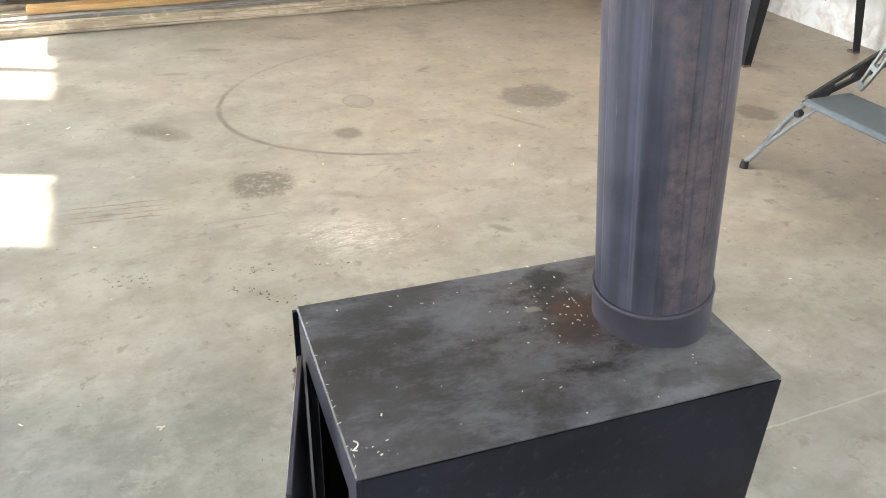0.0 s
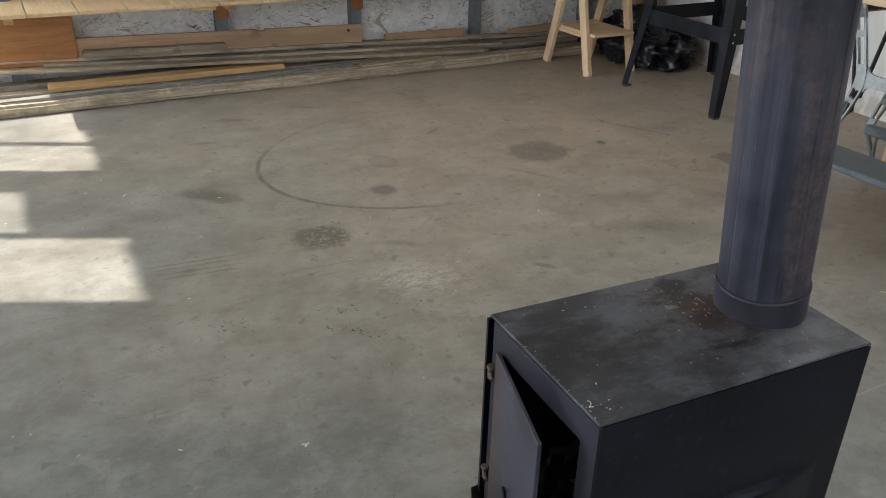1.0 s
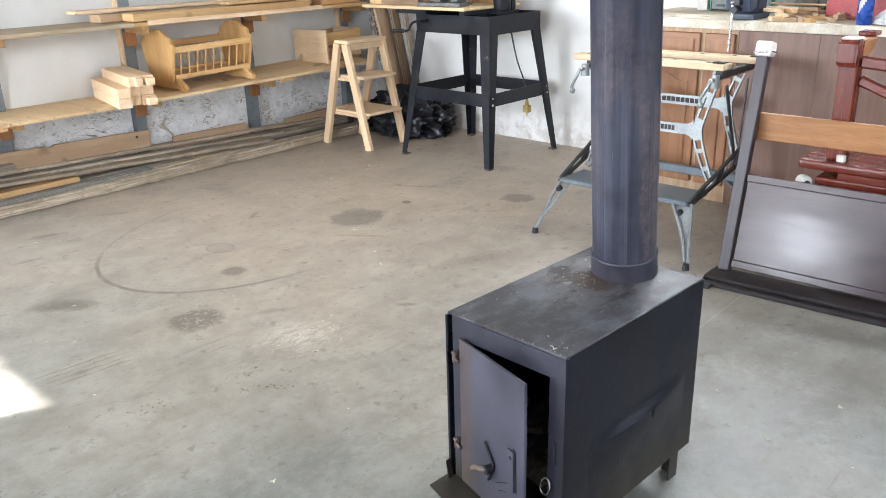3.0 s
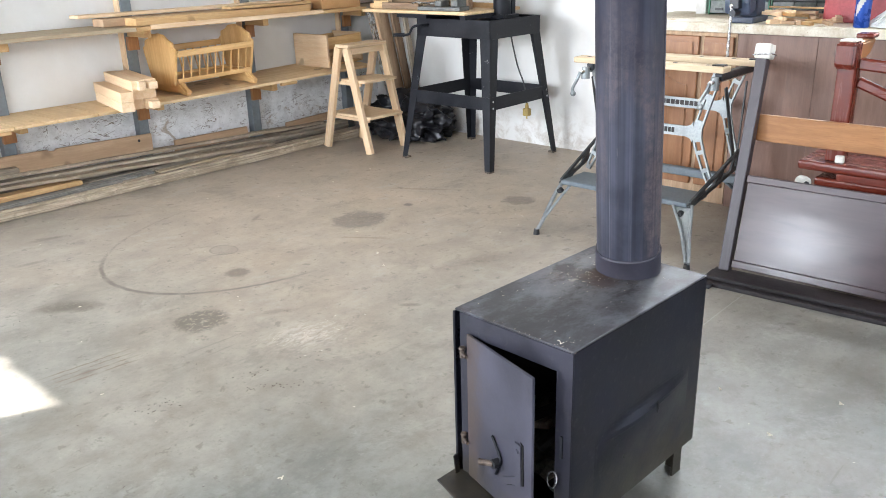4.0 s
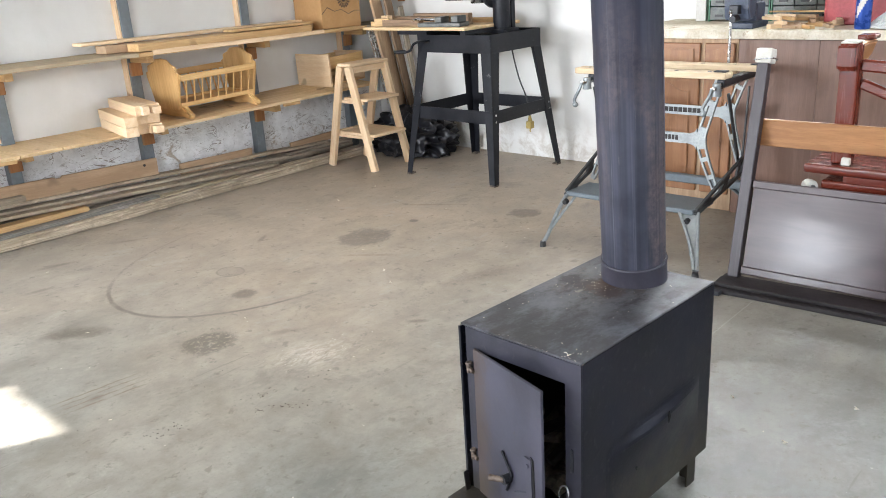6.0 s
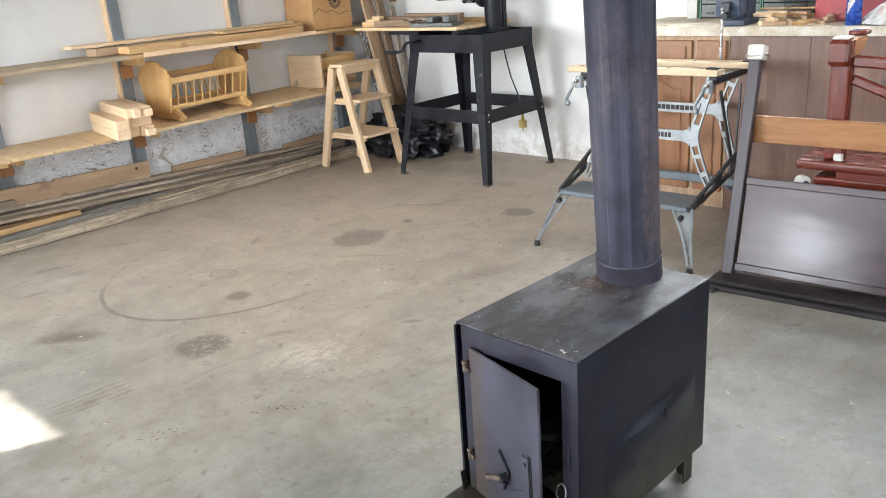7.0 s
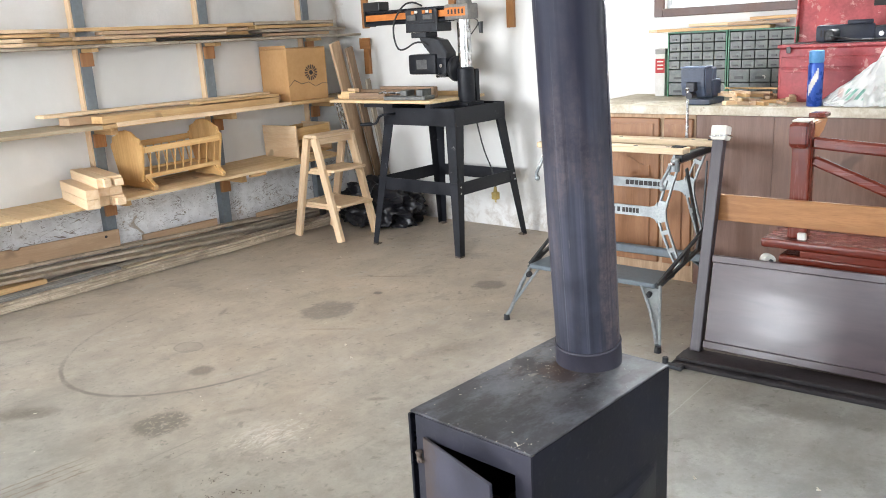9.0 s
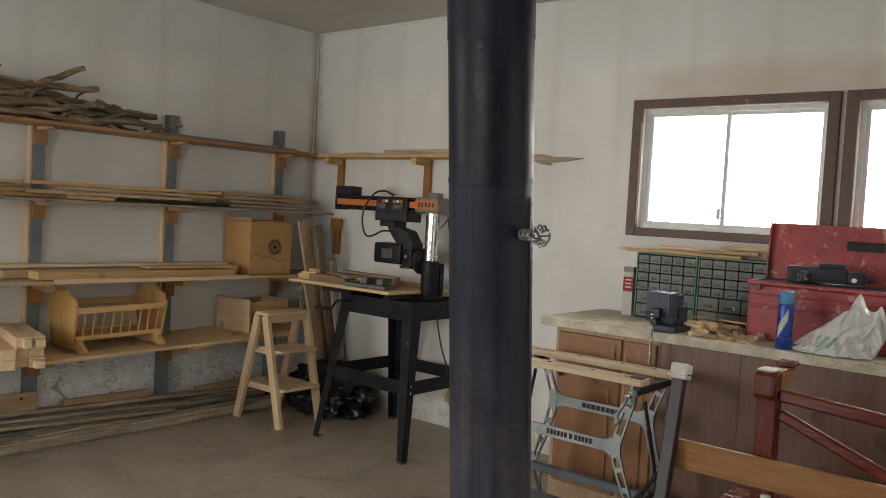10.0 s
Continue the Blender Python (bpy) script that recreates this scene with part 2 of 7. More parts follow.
    scuff = n.noise(n.scaled((1.6, 1.0, 1), (1, 4, 0)), 34, 6, 0.8, 1.6)
    color = n.mix(n.math("MULTIPLY", n.step(r, 0.0, 0.95, 1.0, 0.0), n.step(scuff, 0.55, 0.61, 0, 0.6)), color, (0.17, 0.13, 0.09))
    # the ring that a drum left, broken on its far side
    off = n.math("ABSOLUTE", n.math("ADD", n.math("SUBTRACT", round_spot(-2.329, -1.605, 0.895, 0.635, 10.9), 1.0), n.math("MULTIPLY", wob, 0.02)))
    broken = n.math("MAXIMUM", n.step(y, -1.45, -1.25, 1.0, 0.0), n.step(speck, 0.46, 0.56, 0.1, 0.7))
    arc = n.math("MULTIPLY", n.math("MULTIPLY", n.step(x, -2.78, -2.48, 0.75, 0.0), broken), n.step(n.noise(o, 16, 4, 0.6), 0.3, 0.6, 0.55, 1.0))
    arc = n.math("MAXIMUM", arc, n.math("MULTIPLY", n.math("MULTIPLY", n.step(x, -2.6, -2.15, 0.55, 0.0), n.step(y, -1.3, -1.1)), broken))
    color = n.mix(n.math("MULTIPLY", n.step(off, 0.004, 0.019, 1.0, 0.0), arc), color, (0.12, 0.105, 0.085))
    # dragged scratches
    turn = n.tree.nodes.new("ShaderNodeMapping")
    n.put(turn.inputs[0], o)
    turn.inputs["Rotation"].default_value = (0, 0, radians(28))
    turn.inputs["Scale"].default_value = (1.2, 26, 1)
    scratch = n.noise(turn.outputs[0], 1.6, 3, 0.6)
    color = n.mix(n.math("MULTIPLY", n.step(scratch, 0.68, 0.72, 0, 0.4), n.step(broad, 0.48, 0.62)), color, (0.13, 0.11, 0.085))
    # fine dark smears and a saw-cut joint
    smear = n.noise(n.scaled((1.0, 1.1, 1), (2, 5, 0)), 9, 9, 0.82, 0.5)
    color = n.mix(n.step(smear, 0.61, 0.67, 0, 0.5), color, (0.15, 0.13, 0.105))
    color = n.mix(n.step(n.noise(o, 15, 8, 0.8, 0.6), 0.60, 0.68, 0, 0.25), color, (0.44, 0.43, 0.40))
    joint = n.math("ABSOLUTE", n.math("ADD", n.math("SUBTRACT", y, -3.80), n.math("MULTIPLY", n.math("SUBTRACT", fine, 0.5), 0.012)))
    color = n.mix(n.math("MULTIPLY", n.step(joint, 0.0012, 0.004, 0.55, 0.0), n.step(x, -2.6, -2.4)), color, (0.42, 0.40, 0.35))
    # rake marks
    mx, my = n.math("SUBTRACT", x, -3.64), n.math("SUBTRACT", y, -2.345)
    along = n.math("ADD", n.math("MULTIPLY", mx, 0.996), n.math("MULTIPLY", my, -0.09))
    across = n.math("ADD", n.math("MULTIPLY", mx, 0.09), n.math("MULTIPLY", my, 0.996))
    lines = n.step(n.math("SINE", n.math("MULTIPLY", n.math("ADD", across, n.math("MULTIPLY", mid, 0.05)), 190)), 0.6, 0.95)
    patch = n.math("MULTIPLY", n.step(n.math("ABSOLUTE", along), 0.08, 0.20, 1.0, 0.0), n.step(n.math("ABSOLUTE", across), 0.05, 0.09, 1.0, 0.0))
    color = n.mix(n.math("MULTIPLY", n.math("MULTIPLY", lines, patch), n.step(blot, 0.36, 0.56, 0.15, 0.75)), color, (0.17, 0.12, 0.075))
    n.bump(n.math("ADD", n.math("MULTIPLY", grit, 0.5), mid), 0.25, 0.003)
    return n.finish(color, n.step(mid, 0.3, 0.7, 0.36, 0.6))


def wall_material(name, rough_below=0.0, streaks=True):
    """White paint gone grey; below a height the plaster is bare, cracked and dirty."""
    n = Nodes(name)
    o = n.coord.outputs["Object"]
    x, y, z = n.xyz()
    broad = n.noise(o, 1.3, 6, 0.6, 0.3)
    fine = n.noise(o, 30, 5, 0.7)
    color = n.mix(n.step(broad, 0.35, 0.7), (0.70, 0.69, 0.66), (0.80, 0.80, 0.78))
    color = n.mix(n.step(n.noise(o, 7, 8, 0.75, 0.5), 0.64, 0.74, 0, 0.35), color, (0.48, 0.43, 0.35))
    if streaks:
        bands = n.math("ABSOLUTE", n.math("SINE", n.math("MULTIPLY", n.math("ADD", n.math("ADD", x, y), n.math("MULTIPLY", broad, 0.05)), math.pi / 0.43)))
        color = n.mix(n.math("MULTIPLY", n.step(bands, 0.0, 0.45, 0.22, 0.0), n.step(z, 1.2, 2.3, 0.2, 1.0)), color, (0.52, 0.50, 0.46))
        # grime gathered in the corner
        corner = n.math("ADD", n.math("MULTIPLY", n.math("MINIMUM", x, y), -1.0), n.math("MULTIPLY", n.math("SUBTRACT", n.noise(o, 9, 7, 0.78, 0.4), 0.5), 0.28))
        color = n.mix(n.math("MULTIPLY", n.step(corner, 0.0, 0.10, 0.55, 0.0), n.step(z, 0.9, 1.6)), color, (0.42, 0.34, 0.25))
        color = n.mix(n.step(z, 2.25, 2.45, 0.0, 0.35), color, (0.60, 0.63, 0.62))
    color = n.mix(n.math("MULTIPLY", n.step(z, 0.0, 0.35, 0.6, 0.0), n.step(n.noise(o, 9, 6, 0.7, 0.5), 0.42, 0.66)), color, (0.36, 0.29, 0.22))
    # rusty damp stains high up and small tan scuffs
    damp = n.noise(n.scaled((1, 1, 2.2), (2, 6, 1)), 3.4, 8, 0.72, 0.6)
    soft = n.math("ADD", z, n.math("MULTIPLY", n.math("SUBTRACT", damp, 0.5), 0.22))
    band = n.math("MULTIPLY", n.step(soft, 1.90, 2.16), n.step(soft, 2.24, 2.36, 1.0, 0.0))
    color = n.mix(n.math("MULTIPLY", n.math("MULTIPLY", band, n.step(y, -2.95, -2.45, 1.0, 0.0)), n.step(damp, 0.36, 0.66, 0.38, 0.62)), color, (0.55, 0.46, 0.34))
    color = n.mix(n.step(n.noise(n.scaled((1, 1, 1), (7, 7, 3)), 26, 3, 0.6), 0.775, 0.79, 0, 0.8), color, (0.10, 0.09, 0.08))
    color = n.mix(n.step(n.noise(n.scaled((1, 1, 1.6), (5, 3, 2)), 16, 6, 0.75, 0.4), 0.69, 0.74, 0, 0.6), color, (0.50, 0.37, 0.24))
    height = fine
    if rough_below:
        low = n.step(n.math("ADD", z, n.math("MULTIPLY", broad, 0.06)), rough_below - 0.02, rough_below + 0.03, 1.0, 0.0)
        at = n.scaled((1, 1, 1.7))
        crack = n.noise(at, 5.5, 7, 0.62, 2.2)
        mask = n.noise(o, 3.2, 4, 0.6)
        bare = n.mix(n.step(n.noise(o, 14, 6, 0.7), 0.35, 0.65), (0.70, 0.695, 0.69), (0.86, 0.86, 0.86))
        bare = n.mix(n.step(n.noise(o, 60, 4, 0.7), 0.54, 0.72, 0, 0.30), bare, (0.46, 0.44, 0.41))
        # branching cracks in patches, and a few straws
        for scale, place, thin, most in ((3.4, (0, 0, 0), 0.010, 0.9), (6.5, (4, 0, 2), 0.013, 0.75), (10.0, (7, 0, 5), 0.014, 0.4)):
            vein = n.noise(n.scaled((1, 1, 1.9), place), scale, 5, 0.62, 1.6)
            where = n.noise(n.scaled((1, 1, 1), (place[2], 0, place[0])), 4.6, 5, 0.7)
            line = n.step(n.math("ABSOLUTE", n.math("SUBTRACT", vein, 0.5)), thin * 0.4, thin, most, 0.0)
            bare = n.mix(n.math("MULTIPLY", line, n.step(where, 0.50, 0.57)), bare, (0.115, 0.07, 0.038))
        for turn, scale, place in ((-24, (13, 1, 70), (0, 0, 0)), (14, (10, 1, 80), (3, 0, 5))):
            lay = n.tree.nodes.new("ShaderNodeMapping")
            n.put(lay.inputs[0], o)
            lay.inputs["Rotation"].default_value = (0, radians(turn), 0)
            dash = n.noise(n.scaled(scale, place, lay.outputs[0]), 1.0, 3, 0.6, 0.9)
            bare = n.mix(n.math("MULTIPLY", n.step(dash, 0.62, 0.67, 0, 0.8), n.step(mask, 0.46, 0.56)), bare, (0.14, 0.09, 0.055))
        bare = n.mix(n.step(n.noise(n.scaled((1, 1, 1.5), (3, 0, 1)), 4.2, 7, 0.75, 1.4), 0.585, 0.66, 0, 0.75), bare, (0.33, 0.25, 0.17))
        bare = n.mix(n.step(z, 0.0, 0.22, 0.5, 0.0), bare, (0.38, 0.33, 0.28))
        color = n.mix(low, color, bare)
        height = n.math("ADD", fine, n.math("MULTIPLY", n.math("MULTIPLY", crack, low), 5.0))
    n.bump(height, 0.3, 0.006)
    return n.finish(color, 0.75)


FLOOR = floor_material()
WALL = wall_material("grimy_white_wall")
WALL_NORTH = wall_material("flaking_white_wall", 0.46)
CEILING = surface("ceiling_board", (0.62, 0.60, 0.56), (0.54, 0.51, 0.47), 1.5, 0.8)
POST = surface("grey_steel_paint", (0.20, 0.23, 0.25), (0.13, 0.15, 0.165), 5, 0.5, 0.0, fleck=(0.30, 0.31, 0.30))
BLACK_STEEL = surface("black_enamel_steel", (0.019, 0.020, 0.025), (0.010, 0.011, 0.014), 8, 0.40, 0.0, fleck=(0.17, 0.17, 0.17), fleck_from=0.645)
BLACK_STEEL.node_tree.nodes["Principled BSDF"].inputs["Specular IOR Level"].default_value = 0.2
CHROME = surface("brushed_steel", (0.62, 0.62, 0.62), (0.45, 0.45, 0.45), 20, 0.22, 1.0, bump=0.05)
CAST = surface("cast_aluminium", (0.40, 0.43, 0.43), (0.24, 0.26, 0.265), 9, 0.48, 0.6, bump=0.1, fleck=(0.14, 0.14, 0.14), fleck_from=0.68)
BLUE_GREY = surface("blue_grey_paint", (0.15, 0.18, 0.20), (0.10, 0.12, 0.135), 9, 0.5, fleck=(0.33, 0.32, 0.30), fleck_from=0.72)
BLACK_PLASTIC = surface("black_plastic", (0.022, 0.022, 0.024), (0.013, 0.013, 0.014), 15, 0.42)
DARK_IRON = surface("dark_iron", (0.045, 0.048, 0.055), (0.022, 0.023, 0.026), 16, 0.45, 0.4, fleck=(0.12, 0.11, 0.10))
WHITE_FOAM = surface("white_foam", (0.74, 0.73, 0.68), (0.60, 0.57, 0.50), 24, 0.9)
TRIM = surface("brown_trim_paint", (0.140, 0.082, 0.066), (0.092, 0.053, 0.043), 10, 0.5, fleck=(0.34, 0.27, 0.22), fleck_from=0.63)
ALU = surface("white_aluminium", (0.72, 0.73, 0.74), (0.60, 0.61, 0.62), 18, 0.4)
CARD = surface("cardboard", (0.54, 0.32, 0.145), (0.45, 0.25, 0.10), 5, 0.85, bump=0.08)
INK = surface("dark_ink", (0.035, 0.03, 0.028), (0.025, 0.02, 0.02), 30, 0.7)


def glass_material():
    n = Nodes("window_glass")
    n.bsdf.inputs["Transmission Weight"].default_value = 1.0
    n.bsdf.inputs["IOR"].default_value = 1.1
    return n.finish((0.97, 0.99, 0.98), 0.0)


GLASS = glass_material()


def stove_material(name, light, dark, rough, rust_from=0.68, drips_and_glints=0.0, soot=0.0, foot=0.0, hinge=0.0, upper_tint=None):
    n = Nodes(name)
    o = n.coord.outputs["Object"]
    x, y, z = n.xyz()
    broad = n.noise(o, 5, 6, 0.6, 0.4)
    fine = n.noise(o, 60, 4, 0.7)
    color = n.mix(n.step(broad, 0.33, 0.68), dark, light)
    color = n.mix(n.step(fine, 0.55, 0.75, 0, 0.25), color, (0.11, 0.105, 0.10))
    color = n.mix(n.step(n.noise(n.scaled((1, 1, 1), (5, 2, 1)), 11, 8, 0.75, 0.8), rust_from, rust_from + 0.09, 0, 0.7), color, (0.085, 0.05, 0.028))
    if drips_and_glints:
        # runs down the pipe: broad dark bands, thin black lines, a rusty bloom, pale flecks
        join = n.tree.nodes.new("ShaderNodeCombineXYZ")
        for socket, value in zip(join.inputs, (n.math("MULTIPLY_ADD", z, 0.1405, x), n.math("MULTIPLY_ADD", z, 0.0325, y), z)):
            n.put(socket, value)
        lean = join.outputs[0]
        broad_run = n.noise(n.scaled((24, 24, 0.30), (5, 1, 0), lean), 1.0, 4, 0.6)
        color = n.mix(n.step(broad_run, 0.44, 0.60, 0.0, 0.5), color, tuple(c * 0.42 for c in dark))
        bloom = n.math("MULTIPLY", n.step(n.noise(n.scaled((9, 9, 1.2), (1, 7, 2), lean), 1.0, 5, 0.65), 0.46, 0.62), n.step(n.noise(o, 34, 6, 0.8), 0.36, 0.62, 0.25, 1.0))
        color = n.mix(n.math("MULTIPLY", bloom, 0.8 * drips_and_glints), color, (0.165, 0.128, 0.130))
        color = n.mix(n.step(n.noise(n.scaled((75, 75, 0.35), (3, 3, 0), lean), 1.0, 3, 0.6), 0.60, 0.70, 0, 0.45), color, (0.014, 0.014, 0.019))
        color = n.mix(n.math("MULTIPLY", n.step(n.noise(n.scaled((60, 60, 2.0), (9, 2, 4), lean), 1.0, 5, 0.75), 0.66, 0.71, 0, 0.8 * drips_and_glints), n.step(z, 0.05, 0.4, 1.0, 0.25)), color, (0.36, 0.35, 0.35))
    if upper_tint:
        # paler low down, turning to a near-black blue higher up, with a streaked edge
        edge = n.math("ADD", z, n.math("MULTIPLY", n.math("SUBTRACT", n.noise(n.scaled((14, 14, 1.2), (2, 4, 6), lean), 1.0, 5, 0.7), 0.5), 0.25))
        color = n.mix(n.step(edge, 0.28, 0.80, 0.0, 0.85), color, upper_tint)
    if drips_and_glints:
        # fine pale lines up the pipe, highlights on its dents put into the colour
        pale = n.noise(n.scaled((80, 80, 0.5), (0, 0, 0), lean), 1.0, 3, 0.55)
        broken = n.step(n.noise(n.scaled((16, 16, 1.6), (3, 2, 8), lean), 1.0, 6, 0.75), 0.44, 0.60, 0.08, 1.0)
        color = n.mix(n.math("MULTIPLY", n.step(pale, 0.58, 0.72, 0, 0.35 + 0.25 * drips_and_glints), broken), color, (0.17, 0.18, 0.215))
    if soot:
        dx, dy = n.math("SUBTRACT", x, 0.10), n.math("SUBTRACT", y, 0.05)
        r = n.math("ADD", n.math("SQRT", n.math("ADD", n.math("MULTIPLY", dx, dx), n.math("MULTIPLY", dy, dy))), n.math("MULTIPLY", n.math("SUBTRACT", n.noise(o, 20, 7, 0.75), 0.5), 0.22))
        # grey ash dust rubbed over the plate, most by the edges
        dust = n.noise(n.scaled((1, 1.8, 1), (7, 1, 0)), 7, 8, 0.78, 0.15)
        rub = n.noise(n.scaled((1.4, 4, 1), (2, 5, 0)), 16, 7, 0.8, 0.1)
        color = n.mix(n.step(dust, 0.42, 0.66, 0, 0.75), color, (0.135, 0.140, 0.165))
        color = n.mix(n.step(rub, 0.60, 0.70, 0, 0.45), color, (0.20, 0.205, 0.22))
        color = n.mix(n.step(n.noise(n.scaled((1, 1, 1), (4, 4, 0)), 6, 8, 0.75, 0.1), 0.52, 0.62, 0, 0.7), color, (0.030, 0.028, 0.027))
        color = n.mix(n.math("MULTIPLY", n.step(r, 0.03, 0.17, 1.0, 0.0), n.step(fine, 0.36, 0.52)), color, (0.066, 0.034, 0.019))
        color = n.mix(n.math("MULTIPLY", n.step(r, 0.05, 0.2, 1.0, 0.0), n.step(n.noise(n.scaled((1, 1, 1), (2, 2, 0)), 38, 6, 0.8), 0.62, 0.68)), color, (0.34, 0.28, 0.20))
        color = n.mix(n.math("MULTIPLY", n.step(n.noise(n.scaled((1, 1, 1), (1, 8, 3)), 18, 8, 0.82, 1.0), 0.47, 0.54, 0, 0.95), n.step(r, 0.08, 0.22, 1.0, 0.0)), color, (0.010, 0.009, 0.008))
    if soot:
        color = n.mix(n.math("MULTIPLY", n.step(r, 0.12, 0.26, 0.6, 0.0), n.step(dust, 0.35, 0.55)), color, (0.15, 0.15, 0.165))
        ragged = n.math("MULTIPLY", n.math("SUBTRACT", n.noise(n.scaled((1, 1, 1), (9, 2, 0)), 34, 7, 0.8, 0.3), 0.5), 2.6)
        for cx, cy, rx, ry, power, tint in ((0.085, 0.125, 0.035, 0.028, 0.9, (0.012, 0.010, 0.010)), (0.085, 0.070, 0.050, 0.030, 0.8, (0.018, 0.012, 0.009)), (0.070, 0.0, 0.035, 0.035, 0.7, (0.045, 0.022, 0.014)),
                                            (0.10, 0.045, 0.045, 0.030, 0.8, (0.070, 0.036, 0.022)), (0.035, 0.063, 0.012, 0.007, 0.6, (0.28, 0.26, 0.22)), (0.145, -0.125, 0.030, 0.020, 0.6, (0.020, 0.018, 0.018))):
            ex, ey = n.math("DIVIDE", n.math("SUBTRACT", x, cx), rx), n.math("DIVIDE", n.math("SUBTRACT", y, cy), ry)
            rr = n.math("ADD", n.math("SQRT", n.math("ADD", n.math("MULTIPLY", ex, ex), n.math("MULTIPLY", ey, ey))), ragged)
            color = n.mix(n.step(rr, 0.6, 1.25, power, 0.0), color, tint)
    if hinge:
        # scorched brown along the hinge side
        edge = n.math("ADD", y, n.math("MULTIPLY", n.math("SUBTRACT", n.noise(n.scaled((1, 1, 0.6), (4, 7, 2)), 14, 7, 0.78, 0.4), 0.5), 0.16))
        color = n.mix(n.step(edge, -0.075, 0.0, 0.0, hinge), color, (0.085, 0.058, 0.045))
    if foot:
        # rust creeping up from the lower edge and worn corners
        low = n.math("ADD", z, n.math("MULTIPLY", n.math("SUBTRACT", n.noise(n.scaled((1, 1, 1), (8, 3, 5)), 12, 7, 0.78, 0.5), 0.5), 0.35))
        color = n.mix(n.step(low, 0.09, 0.24, foot, 0.0), color, (0.070, 0.058, 0.032))
        color = n.mix(n.step(n.noise(n.scaled((1, 1, 1), (1, 1, 6)), 90, 5, 0.8), 0.70, 0.74, 0, 0.5), color, (0.22, 0.21, 0.20))
    n.bump(fine, 0.18, 0.002)
    return n.finish(color, n.step(broad, 0.3, 0.7, rough - 0.07, rough + 0.13), 0.15)


# front and door paled, sides near black: light from the west put into paint
STOVE = stove_material("stove_shaded_black_paint", (0.016, 0.017, 0.029), (0.0075, 0.008, 0.014), 0.34, 0.72, foot=0.55)
DOOR_FACE = stove_material("door_lit_face_paint", (0.086, 0.084, 0.114), (0.048, 0.047, 0.066), 0.42, 0.62, foot=0.5, hinge=0.75)
COLLAR = stove_material("collar_paint", (0.064, 0.060, 0.080), (0.038, 0.036, 0.050), 0.45, 0.70)
MIDDLE_PIPE = stove_material("middle_pipe_steel", (0.013, 0.015, 0.032), (0.006, 0.007, 0.017), 0.40, 0.80, drips_and_glints=0.22)
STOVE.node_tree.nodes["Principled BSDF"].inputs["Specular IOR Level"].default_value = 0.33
UPPER_PIPE = stove_material("upper_pipe_paint", (0.015, 0.017, 0.036), (0.008, 0.009, 0.020), 0.42, 0.80, drips_and_glints=0.22)
STOVE_TOP = stove_material("stove_top_plate", (0.062, 0.062, 0.068), (0.024, 0.023, 0.025), 0.48, 0.70, soot=1.0)
STOVE_DOOR = stove_material("stove_lit_door_paint", (0.092, 0.090, 0.120), (0.052, 0.051, 0.070), 0.42, 0.62, foot=0.5)
STOVE_FRONT = stove_material("stove_lit_front_paint", (0.046, 0.045, 0.064), (0.022, 0.022, 0.032), 0.42, 0.66, foot=0.5)
PIPE = stove_material("flue_pipe_steel", (0.083, 0.086, 0.118), (0.046, 0.049, 0.070), 0.46, 0.70, drips_and_glints=0.95, upper_tint=(0.013, 0.015, 0.031))
for metal in (PIPE, MIDDLE_PIPE, UPPER_PIPE):
    metal.node_tree.nodes["Principled BSDF"].inputs["Specular IOR Level"].default_value = 0.28
SOOT_AND_SHADE = surface("soot", (0.02, 0.018, 0.016), (0.006, 0.006, 0.006), 12, 0.95)
ASH = surface("ash_and_splinters", (0.30, 0.26, 0.20), (0.05, 0.045, 0.04), 30, 0.95)


# ---- builders ----
def box(bm, x0, x1, y0, y1, z0, z1, bevel=0.0, segments=1):
    made = bmesh.ops.create_cube(bm, size=1)["verts"]
    for v in made:
        v.co = Vector((x0 + (v.co.x + 0.5) * (x1 - x0), y0 + (v.co.y + 0.5) * (y1 - y0), z0 + (v.co.z + 0.5) * (z1 - z0)))
    if bevel:
        edges = {e for v in made for e in v.link_edges}
        bmesh.ops.bevel(bm, geom=list(edges), offset=bevel, segments=segments, affect="EDGES", profile=0.6)
    return bm


def turned(bm, m, build):
    """Adds to bm what build() makes in a bmesh of its own, moved by m."""
    other = bmesh.new()
    build(other)
    other.transform(m)
    mesh = bpy.data.meshes.new("scratch")
    other.to_mesh(mesh)
    other.free()
    bm.from_mesh(mesh)
    bpy.data.meshes.remove(mesh)
    return bm


def aim(p, q, up=(0, 0, 1)):
    """A pose at p whose z axis points to q and whose x axis is as near to up as can be."""
    z = (Vector(q) - Vector(p)).normalized()
    side = z.cross(Vector(up))
    if side.length < 1e-4:
        side = z.cross(Vector((0, 1, 0)))
    side.normalize()
    return Matrix.Translation(p) @ Matrix((side.cross(z), side, z)).transposed().to_4x4()


def beam(bm, p, q, high, wide, bevel=0.002, up=(0, 0, 1)):
    """A bar from p to q, high along up and wide across."""
    far = (Vector(q) - Vector(p)).length
    return turned(bm, aim(p, q, up), lambda b: box(b, -high / 2, high / 2, -wide / 2, wide / 2, 0, far, bevel))


def rod(bm, p, q, r, r2=None, sides=14, caps=True):
    far = (Vector(q) - Vector(p)).length
    m = aim(p, q) @ Matrix.Translation((0, 0, far / 2))
    bmesh.ops.create_cone(bm, cap_ends=caps, segments=sides, radius1=r, radius2=r if r2 is None else r2, depth=far, matrix=m)
    return bm


